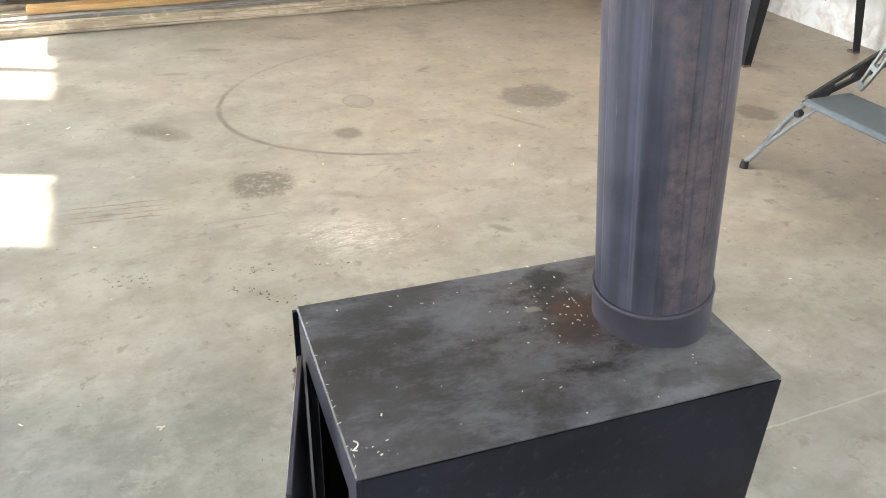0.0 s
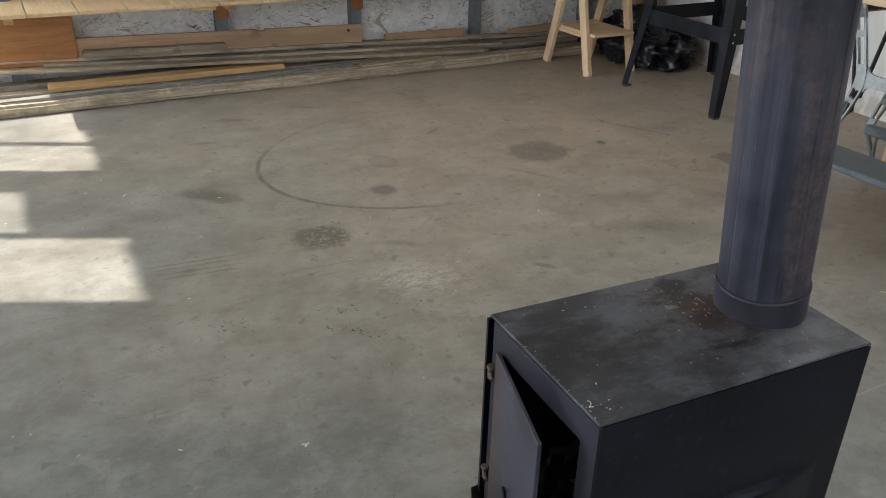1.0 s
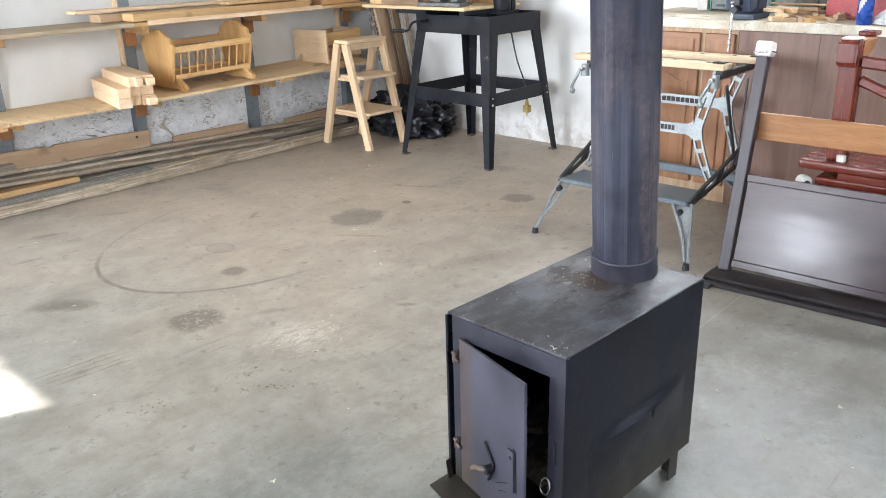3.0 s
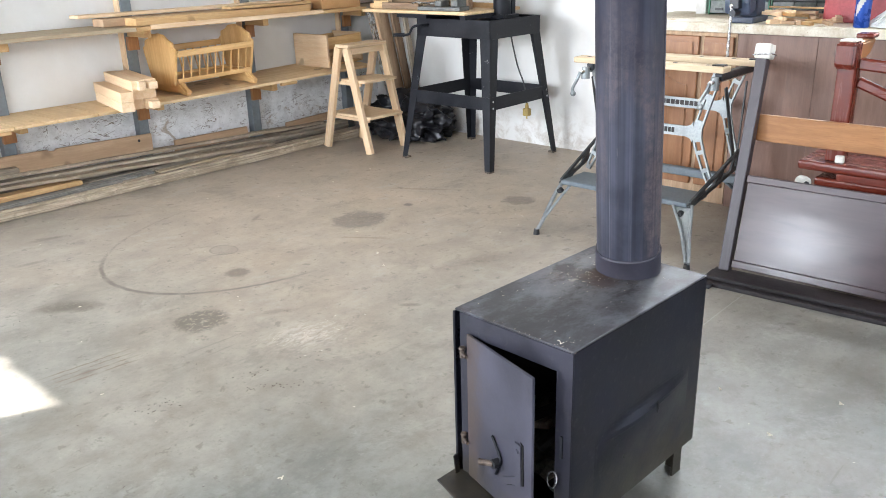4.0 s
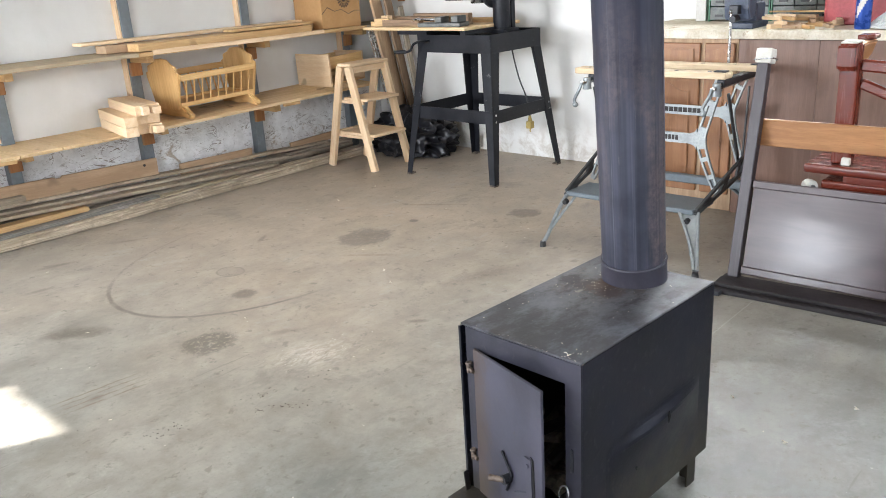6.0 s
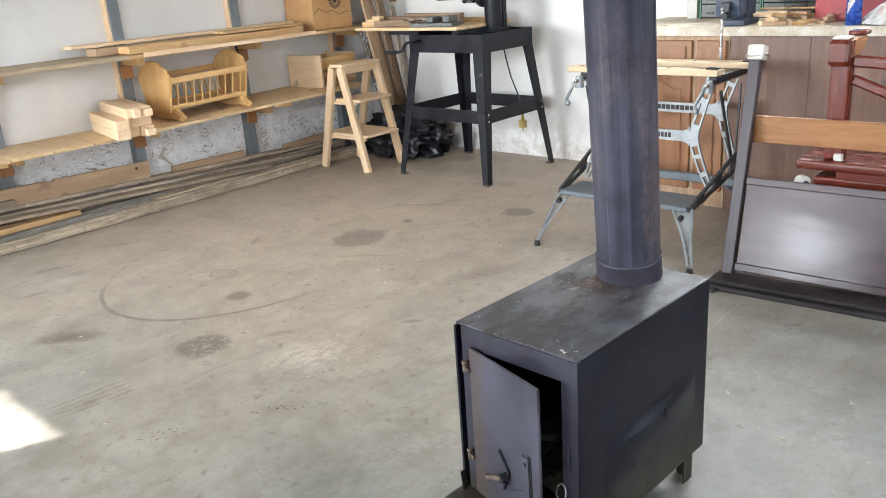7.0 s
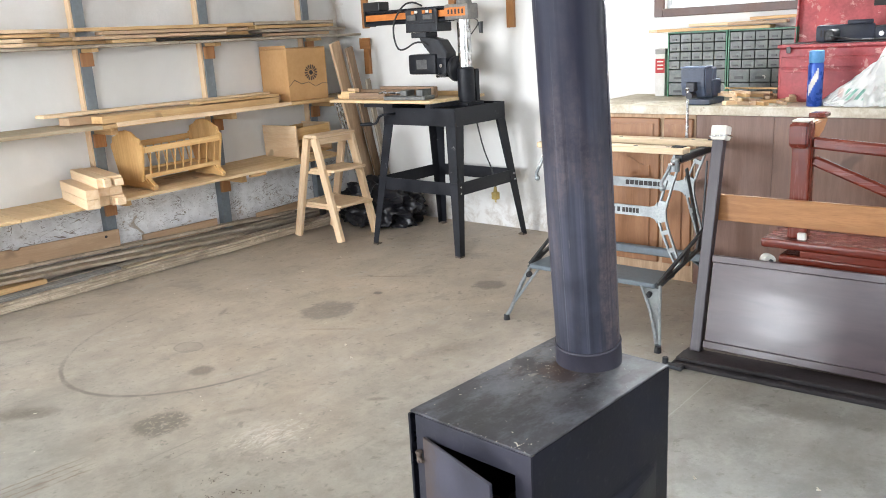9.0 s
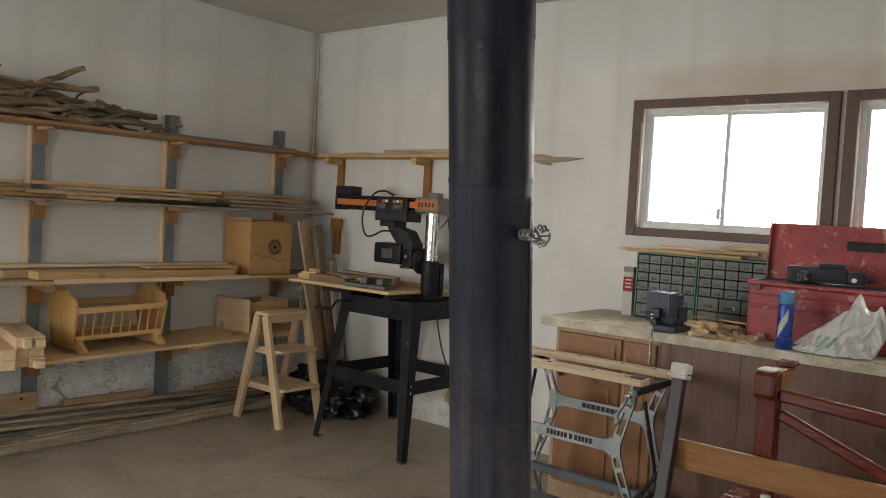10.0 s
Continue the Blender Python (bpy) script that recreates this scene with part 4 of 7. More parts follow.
def wall_shelf(z, depth, boards, label, posts=POSTS, drop=0.0):
    """Boards on wooden brackets fixed to the wall posts."""
    sh = thing("wall_shelf", label, "shelf", (0, 0, z), group="shelves on the wall")
    for x0, x1, tone, t in boards:
        part("board", B(x0, x1, -depth, -0.002, 0, t, bevel=0.002), w(tone, "x"), sh)
    for x in posts:
        arm = part("bracket", B(x - 0.022, x + 0.022, -0.062 - (depth - 0.062) * 0.62, -0.062, -0.022 - drop, -0.001, bevel=0.002), w("pine", "y"), sh)
        part("bracket_block", B(x - 0.036, x + 0.036, -0.088, -0.0625, -0.105 - drop, -0.023 - drop, bevel=0.002), w("orange", "z"), arm)
    return sh


wall_shelf(1.800, 0.27, ((JOG + 0.03, -2.2, "orange", 0.022), (-2.197, -0.002, "orange", 0.022)), "orange-brown plank shelf holding a bundle of branches")
wall_shelf(1.372, 0.27, ((JOG + 0.03, -1.6, "old", 0.018), (-1.597, -0.002, "grey", 0.018)), "weathered plank shelf stacked with thin boards")
wall_shelf(0.918, 0.40, ((JOG + 0.03, -2.25, "tan", 0.022), (-2.247, -0.45, "pine", 0.022), (-0.447, -0.002, "grey", 0.022)), "pale plank shelf with loose boards and a carton", drop=0.03)
SHELF3, SHELF4 = 0.941, 0.507
low = wall_shelf(0.488, 0.45, (), "low plywood shelf holding beams, a cradle and an open box", POSTS[:-1], drop=0.03)
x = JOG + 0.03
while x < -2.5:
    part("board", B(x, x + 0.222, -0.45, -0.002, 0, 0.018, bevel=0.002), w("ply", "y"), low)
    x += 0.2265
RISE = 0.027  # the long sheet climbs towards the corner, most at the wall
def shelf4(x, y):
    """Height of the low shelf's upper face."""
    return SHELF4 + RISE * max(0.0, x + 2.47) * (1.0 + y)


sheet = B(x, -0.47, -0.45, -0.002, 0, 0.018, bevel=0.0015)
for v in sheet.verts:
    v.co.z += RISE * max(0.0, v.co.x + 2.47) * (1.0 + v.co.y)
part("board", sheet, w("ply", "x"), low)
for x in (-3.18, -1.30):
    lift = RISE * max(0.0, x + 2.47) * 0.55
    part("cleat", B(x, x + 0.13, -0.446, -0.42, lift - 0.020, lift - 0.001, bevel=0.002), w("pine", "x"), low)

east = thing("wall_shelf", "thin broken plank shelf on pine brackets", "shelf", (0, 0, 1.795), group="shelves on the wall")
part("board", B(-0.19, -0.002, -1.62, -0.255, 0, 0.026, bevel=0.002), w("pine", "y"), east)
part("board", B(-0.20, -0.004, -1.98, -0.95, 0.027, 0.050, bevel=0.002), w("tan", "y"), east)
part("board", B(-0.15, -0.02, -0.75, -0.50, 0.027, 0.036, bevel=0.002), w("brown", "y"), east)
bm = bmesh.new()
slab(bm, ((-1.99, 0.030), (-1.99, -0.012), (-2.06, -0.010), (-2.13, -0.030), (-2.19, -0.034), (-2.16, -0.016), (-2.27, -0.010), (-2.41, 0.010), (-2.30, 0.018), (-2.22, 0.016), (-2.12, 0.034)), 0.022, Matrix.Translation((-0.026, 0, 0)) @ pose(0, 0, 0, 90, 0, 90))
part("split_board", bm, w("weathered", "y"), east, "split weathered board end")
for y, zlow in ((-0.345, -0.375), (-1.205, -0.30), (-1.695, -0.43)):
    arm = part("bracket", B(-0.17, -0.032, y - 0.025, y + 0.025, -0.045, -0.001, bevel=0.002), w("pine", "x"), east)
    part("bracket_batten", B(-0.031, -0.002, y - 0.028, y + 0.028, zlow, -0.001, bevel=0.002), w("orange", "z"), arm)
solo("wall_batten", B(-0.03, -0.002, -0.365, -0.310, 1.08, 1.35, bevel=0.002), w("orange", "z"), "short pine batten screwed to the wall", "batten", kind="structure")
solo("wall_batten", B(-0.05, -0.032, -0.395, -0.29, 1.27, 1.35, bevel=0.002), w("orange", "y"), "pine block on the batten", "batten", kind="structure")


def plank(x, y, z, long, wide, thick, rz=0.0, tone="pine", name="plank", label="loose sawn pine plank lying on the shelf", group="loose planks", rx=0.0, ry=0.0):
    bm = bmesh.new()
    n = 6
    box(bm, 0, long, -wide / 2, wide / 2, 0, thick)
    bmesh.ops.subdivide_edges(bm, edges=[e for e in bm.edges if abs((e.verts[0].co - e.verts[1].co).x) > 0.1], cuts=n)
    seed = hash_of(x, y, z)
    for v in bm.verts:
        v.co.y += 0.003 * noise.noise(Vector((v.co.x * 2.3, seed, 0)))
        v.co.z += 0.0035 * noise.noise(Vector((v.co.x * 1.7, seed, 5))) + 0.0035
    bmesh.ops.bevel(bm, geom=[e for e in bm.edges if e.calc_face_angle(0) > 1], offset=0.0018, segments=1, affect="EDGES")
    return solo(name, bm, w(tone, "x"), label, "plank", pose(x, y, z, rx, ry, rz), group)


def hash_of(*values):
    return sum(v * k for v, k in zip(values, (12.9, 78.2, 37.7))) % 40.0


# boards stacked on the second shelf
rng = random.Random(11)
tops = {}
for y, x0, x1 in ((-0.215, -4.35, -2.3), (-0.215, -2.25, -0.98), (-0.11, -4.3, -2.0), (-0.11, -1.98, -0.75)):
    for layer in range(4):
        a, b = x0 + rng.uniform(0, 0.35), x1 - rng.uniform(0, 0.3)
        tone = rng.choice(("pine", "pine", "pine", "new_pine", "brown"))
        plank(a, y + rng.uniform(-0.012, 0.012), 1.391 + layer * 0.0245, b - a, 0.092, 0.020, rng.uniform(-0.8, 0.8), tone, label="thin sawn board in the stack on the shelf", group="boards stacked on the shelf")
for layer in range(4):
    plank(-0.97 + rng.uniform(-0.02, 0.05), -0.145 + rng.uniform(-0.01, 0.01), 1.391 + layer * 0.0265, 0.72 + rng.uniform(-0.05, 0.05), 0.20, 0.021, rng.uniform(-1, 1), ("brown", "old", "pine", "old")[layer], label="short wide board in the stack on the shelf", group="boards stacked on the shelf")
plank(-1.75, -0.266, 1.392, 0.80, 0.02, 0.018, 0, "char", label="dark thin strip in the stack on the shelf", group="boards stacked on the shelf")
# loose boards on the third shelf
plank(-2.37, -0.19, SHELF3, 1.55, 0.125, 0.044, 0.4, "brown", label="thick greyish plank lying on the shelf")
plank(-2.24, -0.322, SHELF3, 1.30, 0.125, 0.042, 0.8, "pine", label="thick sawn pine plank lying on the shelf")
plank(-2.47, -0.115, SHELF3 + 0.049, 1.62, 0.11, 0.018, 0.3, "new_pine", label="long thin pale board on the thick planks")
plank(-1.57, -0.30, SHELF3 + 0.047, 0.66, 0.10, 0.016, 1.0, "pine", label="short thin board on the thick planks")
plank(-2.16, -0.397, SHELF3 - 0.024, 1.30, 0.012, 0.026, 0.0, "new_pine", label="pale lath along the shelf edge")

# carton with a round printed emblem
carton = thing("cardboard_box", "brown cardboard carton printed with a dark round emblem", "box", (-0.640, -0.195, SHELF3 + 0.001), -4)
part("carton_body", B(-0.172, 0.172, -0.165, 0.165, 0, 0.362, bevel=0.004), CARD, carton)
for y0, y1 in ((-0.166, 0.0), (0.002, 0.165)):
    part("flap", B(-0.172, 0.172, y0, y1, 0.363, 0.367), CARD, carton)
part("open_flap", B(-0.172, -0.169, -0.16, 0.16, 0.364, 0.385), CARD, carton)
bm = bmesh.new()
m = pose(0.028, -0.1665, 0.190, 90)
for k in range(16):
    a = 2 * math.pi * k / 16
    slab(bm, [(r * math.cos(a + d), r * math.sin(a + d)) for r, d in ((0.024, -0.09), (0.052, -0.12), (0.058, 0.0), (0.052, 0.12), (0.024, 0.09))], 0.0006, m)
slab(bm, [(0.017 * math.cos(k * 0.4), 0.017 * math.sin(k * 0.4)) for k in range(16)], 0.0006, m)
part("printed_emblem", bm, INK, carton, "dark sunflower-like printed emblem")
bm = bmesh.new()
pts = [(-0.172, 0.10), (-0.12, 0.145), (-0.06, 0.115), (0.0, 0.125), (0.06, 0.09), (0.12, 0.11), (0.172, 0.105)]
for (x0, z0), (x1, z1) in zip(pts, pts[1:]):
    beam(bm, (x0, -0.1662, z0), (x1, -0.1662, z1), 0.005, 0.0006, 0)
part("stain_line", bm, w("bark", "x"), carton, "brown water stain line")

# open wooden box on the low shelf
bx = thing("wooden_box", "open plain pine box lying on its side", "box", (-0.635, -0.168, shelf4(-0.635, -0.168)), 4)
bx.rotation_euler.y = -math.atan(RISE * 0.83)
part("side", B(-0.205, -0.187, -0.195, 0.145, 0, 0.228, bevel=0.002), w("new_pine", "y"), bx)
part("side", B(0.187, 0.205, -0.145, 0.145, 0, 0.205, bevel=0.002), w("new_pine", "y"), bx)
part("back", B(-0.187, 0.187, 0.127, 0.145, 0, 0.190), w("pine", "x"), bx)
part("bottom", B(-0.187, 0.187, -0.145, 0.127, 0, 0.012), w("pine", "x"), bx)
part("front_rail", B(-0.187, 0.187, -0.145, -0.127, 0.118, 0.200), w("cradle", "x"), bx)

# tenoned beams stacked on the low shelf
rng = random.Random(3)
BEAM = 0.056
for layer, col, back, front, tenon in ((0, 0, 0.54, 0.0, 0), (1, 0, 0.55, 0.006, 0), (0, 1, 0.50, -0.075, 0), (1, 1, 0.52, -0.055, 0), (0, 2, 0.50, -0.035, 1), (1, 2, 0.48, -0.06, 0), (2, 0.95, 0.55, 0.0, 2), (2, 1.95, 0.53, -0.02, 1)):
    bm = B(0, 0.071, -front, back, 0, BEAM - 0.001, bevel=0.002)
    if tenon == 1:
        box(bm, 0.012, 0.059, -front - 0.065, -front, 0.008, 0.047, bevel=0.002)
    elif tenon == 2:
        box(bm, 0.030, 0.068, -front - 0.040, -front, 0.004, 0.050, bevel=0.002)
    m = pose(-2.500, -0.575, SHELF4 + layer * BEAM, 0, 0, -12.0) @ Matrix.Translation((col * 0.0725, 0, 0))
    solo("tenoned_beam", bm, w("new_pine", "y"), "pale planed beam with a tenon on its end" if tenon else "pale planed square-ended beam", "beam", m, "beams stacked on the shelf")

# baby cradle
cradle = thing("baby_cradle", "varnished pine cradle with slatted sides on rockers", "cradle", (-1.742, -0.222, shelf4(-1.742, -0.222)), 0.0)
cradle.rotation_euler.y = -math.atan(RISE * 0.78)
end = [(-0.125, 0.035), (0.125, 0.035), (0.182, 0.225), (0.185, 0.255), (0.162, 0.262), (0.155, 0.295), (0.105, 0.312), (0.065, 0.337), (0, 0.345), (-0.065, 0.337), (-0.105, 0.312), (-0.155, 0.295), (-0.162, 0.262), (-0.185, 0.255), (-0.182, 0.225)]
rocker = [(-0.205, 0.032), (-0.212, 0.008), (-0.195, 0.0), (-0.155, 0.004), (-0.11, 0.012), (0, 0.004), (0.11, 0.012), (0.155, 0.004), (0.18, 0.0), (0.18, 0.030), (0.155, 0.055), (0.125, 0.095), (-0.125, 0.095), (-0.155, 0.060)]
for x in (-0.277, 0.277):
    bm = slab(bmesh.new(), end, 0.018, Matrix.Translation((x - 0.009, 0, 0.02)) @ pose(0, 0, 0, 90, 0, 90), 0.003)
    ep = part("end_panel", bm, w("cradle", "z"), cradle)
    bm = slab(bmesh.new(), rocker, 0.044, Matrix.Translation((x - 0.009 + (0.019 if x < 0 else -0.045), 0, 0.001)) @ pose(0, 0, 0, 90, 0, 90), 0.009)
    part("rocker", bm, w("cradle", "y"), ep)
for s in (-1, 1):
    part("top_rail", beam(bmesh.new(), (-0.268, s * 0.176, 0.248), (0.268, s * 0.176, 0.248), 0.036, 0.016), w("cradle", "x"), cradle)
    part("bottom_rail", beam(bmesh.new(), (-0.268, s * 0.136, 0.085), (0.268, s * 0.136, 0.085), 0.026, 0.016), w("cradle", "x"), cradle)
    for k in range(9):
        x = -0.228 + k * 0.057
        part("slat", beam(bmesh.new(), (x, s * 0.139, 0.098), (x, s * 0.173, 0.231), 0.009, 0.007, 0.001, up=(1, 0, 0)), w("cradle", "z"), cradle)
part("floor_board", B(-0.268, 0.268, -0.127, 0.127, 0.072, 0.082), w("cradle", "x"), cradle)

# heap of dry branches on the top shelf
def branch(points, r, seed, label, fork=None):
    """A gnarled branch: a bent, lumpy tube with a stub or fork and a sawn end."""
    path, radii = [], []
    ends = [Vector(p) for p in points]
    steps = 7
    for a, b in zip(ends, ends[1:]):
        for i in range(steps):
            path.append(a.lerp(b, i / steps))
    path.append(ends[-1])
    for i, p in enumerate(path):
        u = i / (len(path) - 1)
        shift = noise.noise_vector(Vector((u * 5.0, seed * 3.7, 1.3)))
        p += Vector((shift.x * 0.012, shift.y * 0.014, shift.z * 0.018)) * min(1.0, 6 * u + 0.2)
        lump = 1 + 0.30 * noise.noise(Vector((u * 11, seed * 2.1, 4))) + 0.35 * max(0.0, noise.noise(Vector((u * 17, seed, 9))) - 0.25)
        radii.append(r * (1.08 - 0.38 * u) * lump)
        p.y = min(max(p.y, -0.262), -0.02)
        p.z = max(p.z, 1.8225 + radii[-1])
    bm = tube(bmesh.new(), path, r, 9, radii)
    if fork is not None:
        i = int(len(path) * fork)
        q, side = path[i], Vector((0.5, -0.15, 0.9 if seed % 2 else 0.35)).normalized()
        tube(bm, [q, q + side * r * 2.2, q + side * r * 4.0 + Vector((r * 1.5, 0, 0))], r, 7, (radii[i] * 0.75, radii[i] * 0.5, radii[i] * 0.32))
    return solo("branch", bm, w("bark", "x"), label, "branch", group="branches on the shelf", smooth=True)


for k, (pts, r, fork) in enumerate((
    (((-2.62, -0.19, 1.875), (-2.33, -0.17, 1.935), (-2.10, -0.17, 2.066), (-1.93, -0.17, 2.150)), 0.022, None),
    (((-2.70, -0.15, 1.975), (-2.35, -0.16, 1.985), (-2.12, -0.18, 2.020), (-1.85, -0.18, 2.045)), 0.024, None),
    (((-2.75, -0.22, 1.890), (-2.38, -0.21, 1.900), (-2.17, -0.20, 1.935), (-1.99, -0.22, 1.868)), 0.031, 0.5),
    (((-2.30, -0.20, 1.850), (-2.00, -0.22, 1.915), (-1.82, -0.21, 1.950)), 0.024, None),
    (((-1.84, -0.16, 1.958), (-1.66, -0.17, 1.925), (-1.45, -0.17, 1.935)), 0.029, None),
    (((-2.05, -0.23, 1.850), (-1.86, -0.235, 1.855), (-1.66, -0.23, 1.875), (-1.44, -0.22, 1.872)), 0.024, 0.4),
    (((-2.10, -0.14, 1.900), (-1.85, -0.14, 1.900), (-1.55, -0.13, 1.895)), 0.028, None),
    (((-2.55, -0.24, 1.850), (-2.25, -0.24, 1.852), (-1.90, -0.245, 1.842)), 0.022, 0.7),
    (((-2.90, -0.12, 2.020), (-2.55, -0.13, 2.010), (-2.20, -0.14, 2.030)), 0.022, 0.6),
    (((-2.80, -0.18, 1.945), (-2.45, -0.19, 1.950), (-2.15, -0.16, 1.975)), 0.024, None),
    (((-3.30, -0.16, 1.880), (-2.80, -0.18, 1.900), (-2.40, -0.17, 1.885)), 0.028, 0.5),
    (((-1.52, -0.15, 1.850), (-1.36, -0.16, 1.870), (-1.26, -0.17, 1.905)), 0.009, 0.7),
    (((-2.40, -0.11, 1.940), (-2.10, -0.10, 1.955), (-1.80, -0.10, 1.925)), 0.025, None),
)):
    branch(pts, r, k + 1, "thick gnarled dry branch in a heap on the top shelf", fork)
rng = random.Random(21)
for k in range(22):
    x, z, y = rng.uniform(-3.7, -2.1), rng.uniform(1.84, 2.0), rng.uniform(-0.22, -0.06)
    far = min(x + rng.uniform(0.4, 0.8), -1.55)
    drop = max(0.0, (far + 2.0) * 0.25)
    branch(((x, y, z), ((x + far) / 2, y + rng.uniform(-0.03, 0.03), z + rng.uniform(-0.03, 0.03)), (far, y + rng.uniform(-0.04, 0.04), z + rng.uniform(-0.05, 0.04) - drop)),
           rng.uniform(0.009, 0.019), 20 + k, "thin crooked dry branch in a heap on the top shelf", 0.6 if k % 3 == 0 else None)
bm = bmesh.new()
for k in range(40):
    a = 2 * math.pi * k / 13
    p = Vector((-2.62 + 0.0018 * k, -0.14 + 0.085 * math.cos(a), 1.925 + 0.075 * math.sin(a)))
    bm.verts.new(p)
pts = [v.co.copy() for v in bm.verts]
bm.free()
solo("twine", tube(bmesh.new(), pts, 0.004, 6), surface("twine", (0.50, 0.38, 0.20), (0.34, 0.25, 0.12), 60, 0.9), "pale twine tied round the branches", "twine", smooth=True)
for x, z, r in ((-1.50, 1.823, 0.010), (-1.42, 1.823, 0.006)):
    solo("conduit", rod(bmesh.new(), (x, -0.20, z + r), (x + 1.15, -0.21, z + r - 0.004), r), CHROME if r < 0.01 else BLUE_GREY, "thin grey metal tube on the top shelf", "tube", group="tubes on the shelf", smooth=True)

# boards and rods leaning in the corner
for k, (x0, y0, x1, y1, z1, wide, tone) in enumerate(((-0.125, -0.45, -0.425, -0.415, 1.33, 0.125, "brown"), (-0.05, -0.47, -0.31, -0.44, 1.29, 0.09, "umber"), (-0.19, -0.49, -0.40, -0.44, 0.92, 0.06, "brown"), (-0.02, -0.52, -0.16, -0.46, 1.05, 0.06, "old"))):
    bm = beam(bmesh.new(), (x0, y0, 0), (x1, y1, z1), 0.020, wide, 0.002, up=(0.3, -1, 0))
    solo("leaning_board", bm, w(tone, "z"), "narrow brown board leaning in the corner", "board", group="boards leaning in the corner")
for k in range(3):
    bm = rod(bmesh.new(), (-0.30 + 0.022 * k, -0.50, 0), (-0.47 + 0.022 * k, -0.42, 0.93), 0.007)
    solo("steel_rod", bm, CHROME, "thin bright steel rod leaning in the corner", "rod", group="rods leaning in the corner", smooth=True)

# ---- pile of old timber along the wall ----
def timber(a, b, high, wide, tone, label, rough=0.004, worn=0.006):
    """A weathered length of timber, worn round at its edges."""
    a, b = Vector(a), Vector(b)
    long = (b - a).length
    bm = B(0, long, -wide / 2, wide / 2, -high / 2, high / 2)
    bmesh.ops.subdivide_edges(bm, edges=[e for e in bm.edges if abs((e.verts[0].co - e.verts[1].co).x) > 0.1], cuts=18)
    bmesh.ops.bevel(bm, geom=[e for e in bm.edges if e.calc_face_angle(0) > 1], offset=min(worn, high * 0.25), segments=2, affect="EDGES")
    seed = hash_of(a.x, a.y, b.z)
    for v in bm.verts:
        v.co += rough * noise.noise_vector(Vector((v.co.x * 6, v.co.y * 9 + seed, v.co.z * 9))) + Vector((0, rough * 1.5 * noise.noise(Vector((v.co.x * 1.1, seed, 0))), 0))
    ahead = (b - a).normalized()
    m = Matrix.Translation(a) @ ahead.to_track_quat("X", "Z").to_matrix().to_4x4()
    return solo("old_timber", bm, w(tone, "x"), label, "timber", m, "timber piled along the wall")


timber((-4.35, -0.366, 0.031), (-0.45, -0.338, 0.031), 0.060, 0.052, "weathered", "long weathered grey-brown timber on the floor", 0.005, 0.014)
timber((-2.42, -0.285, 0.026), (-0.48, -0.262, 0.026), 0.050, 0.085, "weathered", "weathered flat timber beside the long one", 0.004)
timber((-4.3, -0.300, 0.034), (-2.20, -0.225, 0.034), 0.066, 0.070, "slate", "blue-grey weathered timber on the floor", 0.004)
timber((-4.3, -0.185, 0.036), (-1.3, -0.150, 0.036), 0.070, 0.080, "grey", "grey weathered timber under the pile")
timber((-4.3, -0.075, 0.050), (-0.45, -0.070, 0.045), 0.090, 0.090, "old", "broad weathered timber against the wall")
timber((-3.9, -0.200, 0.0865), (-2.64, -0.190, 0.0865), 0.030, 0.095, "pine", "yellow pine length lying on the pile", 0.002)
timber((-2.18, -0.262, 0.0565), (-1.62, -0.250, 0.0565), 0.010, 0.055, "tan", "splintered yellowish offcut on the pile", 0.003)
timber((-4.3, -0.105, 0.178), (-1.27, -0.225, 0.066), 0.018, 0.085, "weathered", "long thin old board sloping down the pile", 0.003)
timber((-3.9, -0.085, 0.182), (-1.12, -0.150, 0.084), 0.014, 0.080, "grey", "long thin grey board sloping down the pile", 0.003)
timber((-4.3, -0.062, 0.215), (-0.70, -0.090, 0.104), 0.018, 0.075, "weathered", "long thin old board on the pile", 0.003)
timber((-1.55, -0.155, 0.078), (-0.50, -0.145, 0.060), 0.020, 0.080, "grey", "short grey board on the pile", 0.003)
timber((-3.7, -0.115, 0.228), (-2.94, -0.115, 0.208), 0.034, 0.060, "old", "short old length on top of the pile")
for x0, x1, z0, high, tilt, tone, y in ((-4.05, -2.09, 0.196, 0.118, 1.55, "brown", -0.066), (-1.93, -1.36, 0.112, 0.078, 0.9, "brown", -0.062), (-1.02, -0.60, 0.100, 0.055, -1.5, "brown", -0.066)):
    outline = [(0, 0), (x1 - x0, 0), (x1 - x0, high)]
    if high > 0.1:
        outline += [(1.355, high), (1.345, high - 0.012), (1.315, high - 0.010), (1.30, high)]
    bm = slab(bmesh.new(), outline + [(0, high - 0.004)], 0.020, pose(0, 0, 0, 90), 0.002)
    board = solo("upright_board", bm, w(tone, "x"), "brown board standing on edge against the wall", "board", pose(x0, y, z0, 0, tilt, 0), "boards against the wall")
    if high > 0.1:
        part("knot_hole", rod(bmesh.new(), (1.87, -0.0215, 0.085), (1.87, -0.019, 0.085), 0.009, sides=12), INK, board, "dark knot hole")
bm = B(-4.15, -3.72, -0.10, -0.062, 0.18, 0.44, bevel=0.003)
solo("upright_board", bm, w("orange", "x"), "orange-brown board standing against the wall", "board", group="boards against the wall")

# ---- step stool ----
stool = thing("step_stool", "unvarnished pine step stool with three treads", "step stool", (-0.746, -0.632, 0))
for x in (-0.168, 0.168):
    for s in (-1, 1):
        bm = beam(bmesh.new(), (x, s * 0.222, 0), (x, s * 0.038, 0.705), 0.030, 0.058, 0.003, up=(1, 0, 0))
        part("leg", bm, w("new_pine", "z"), stool)
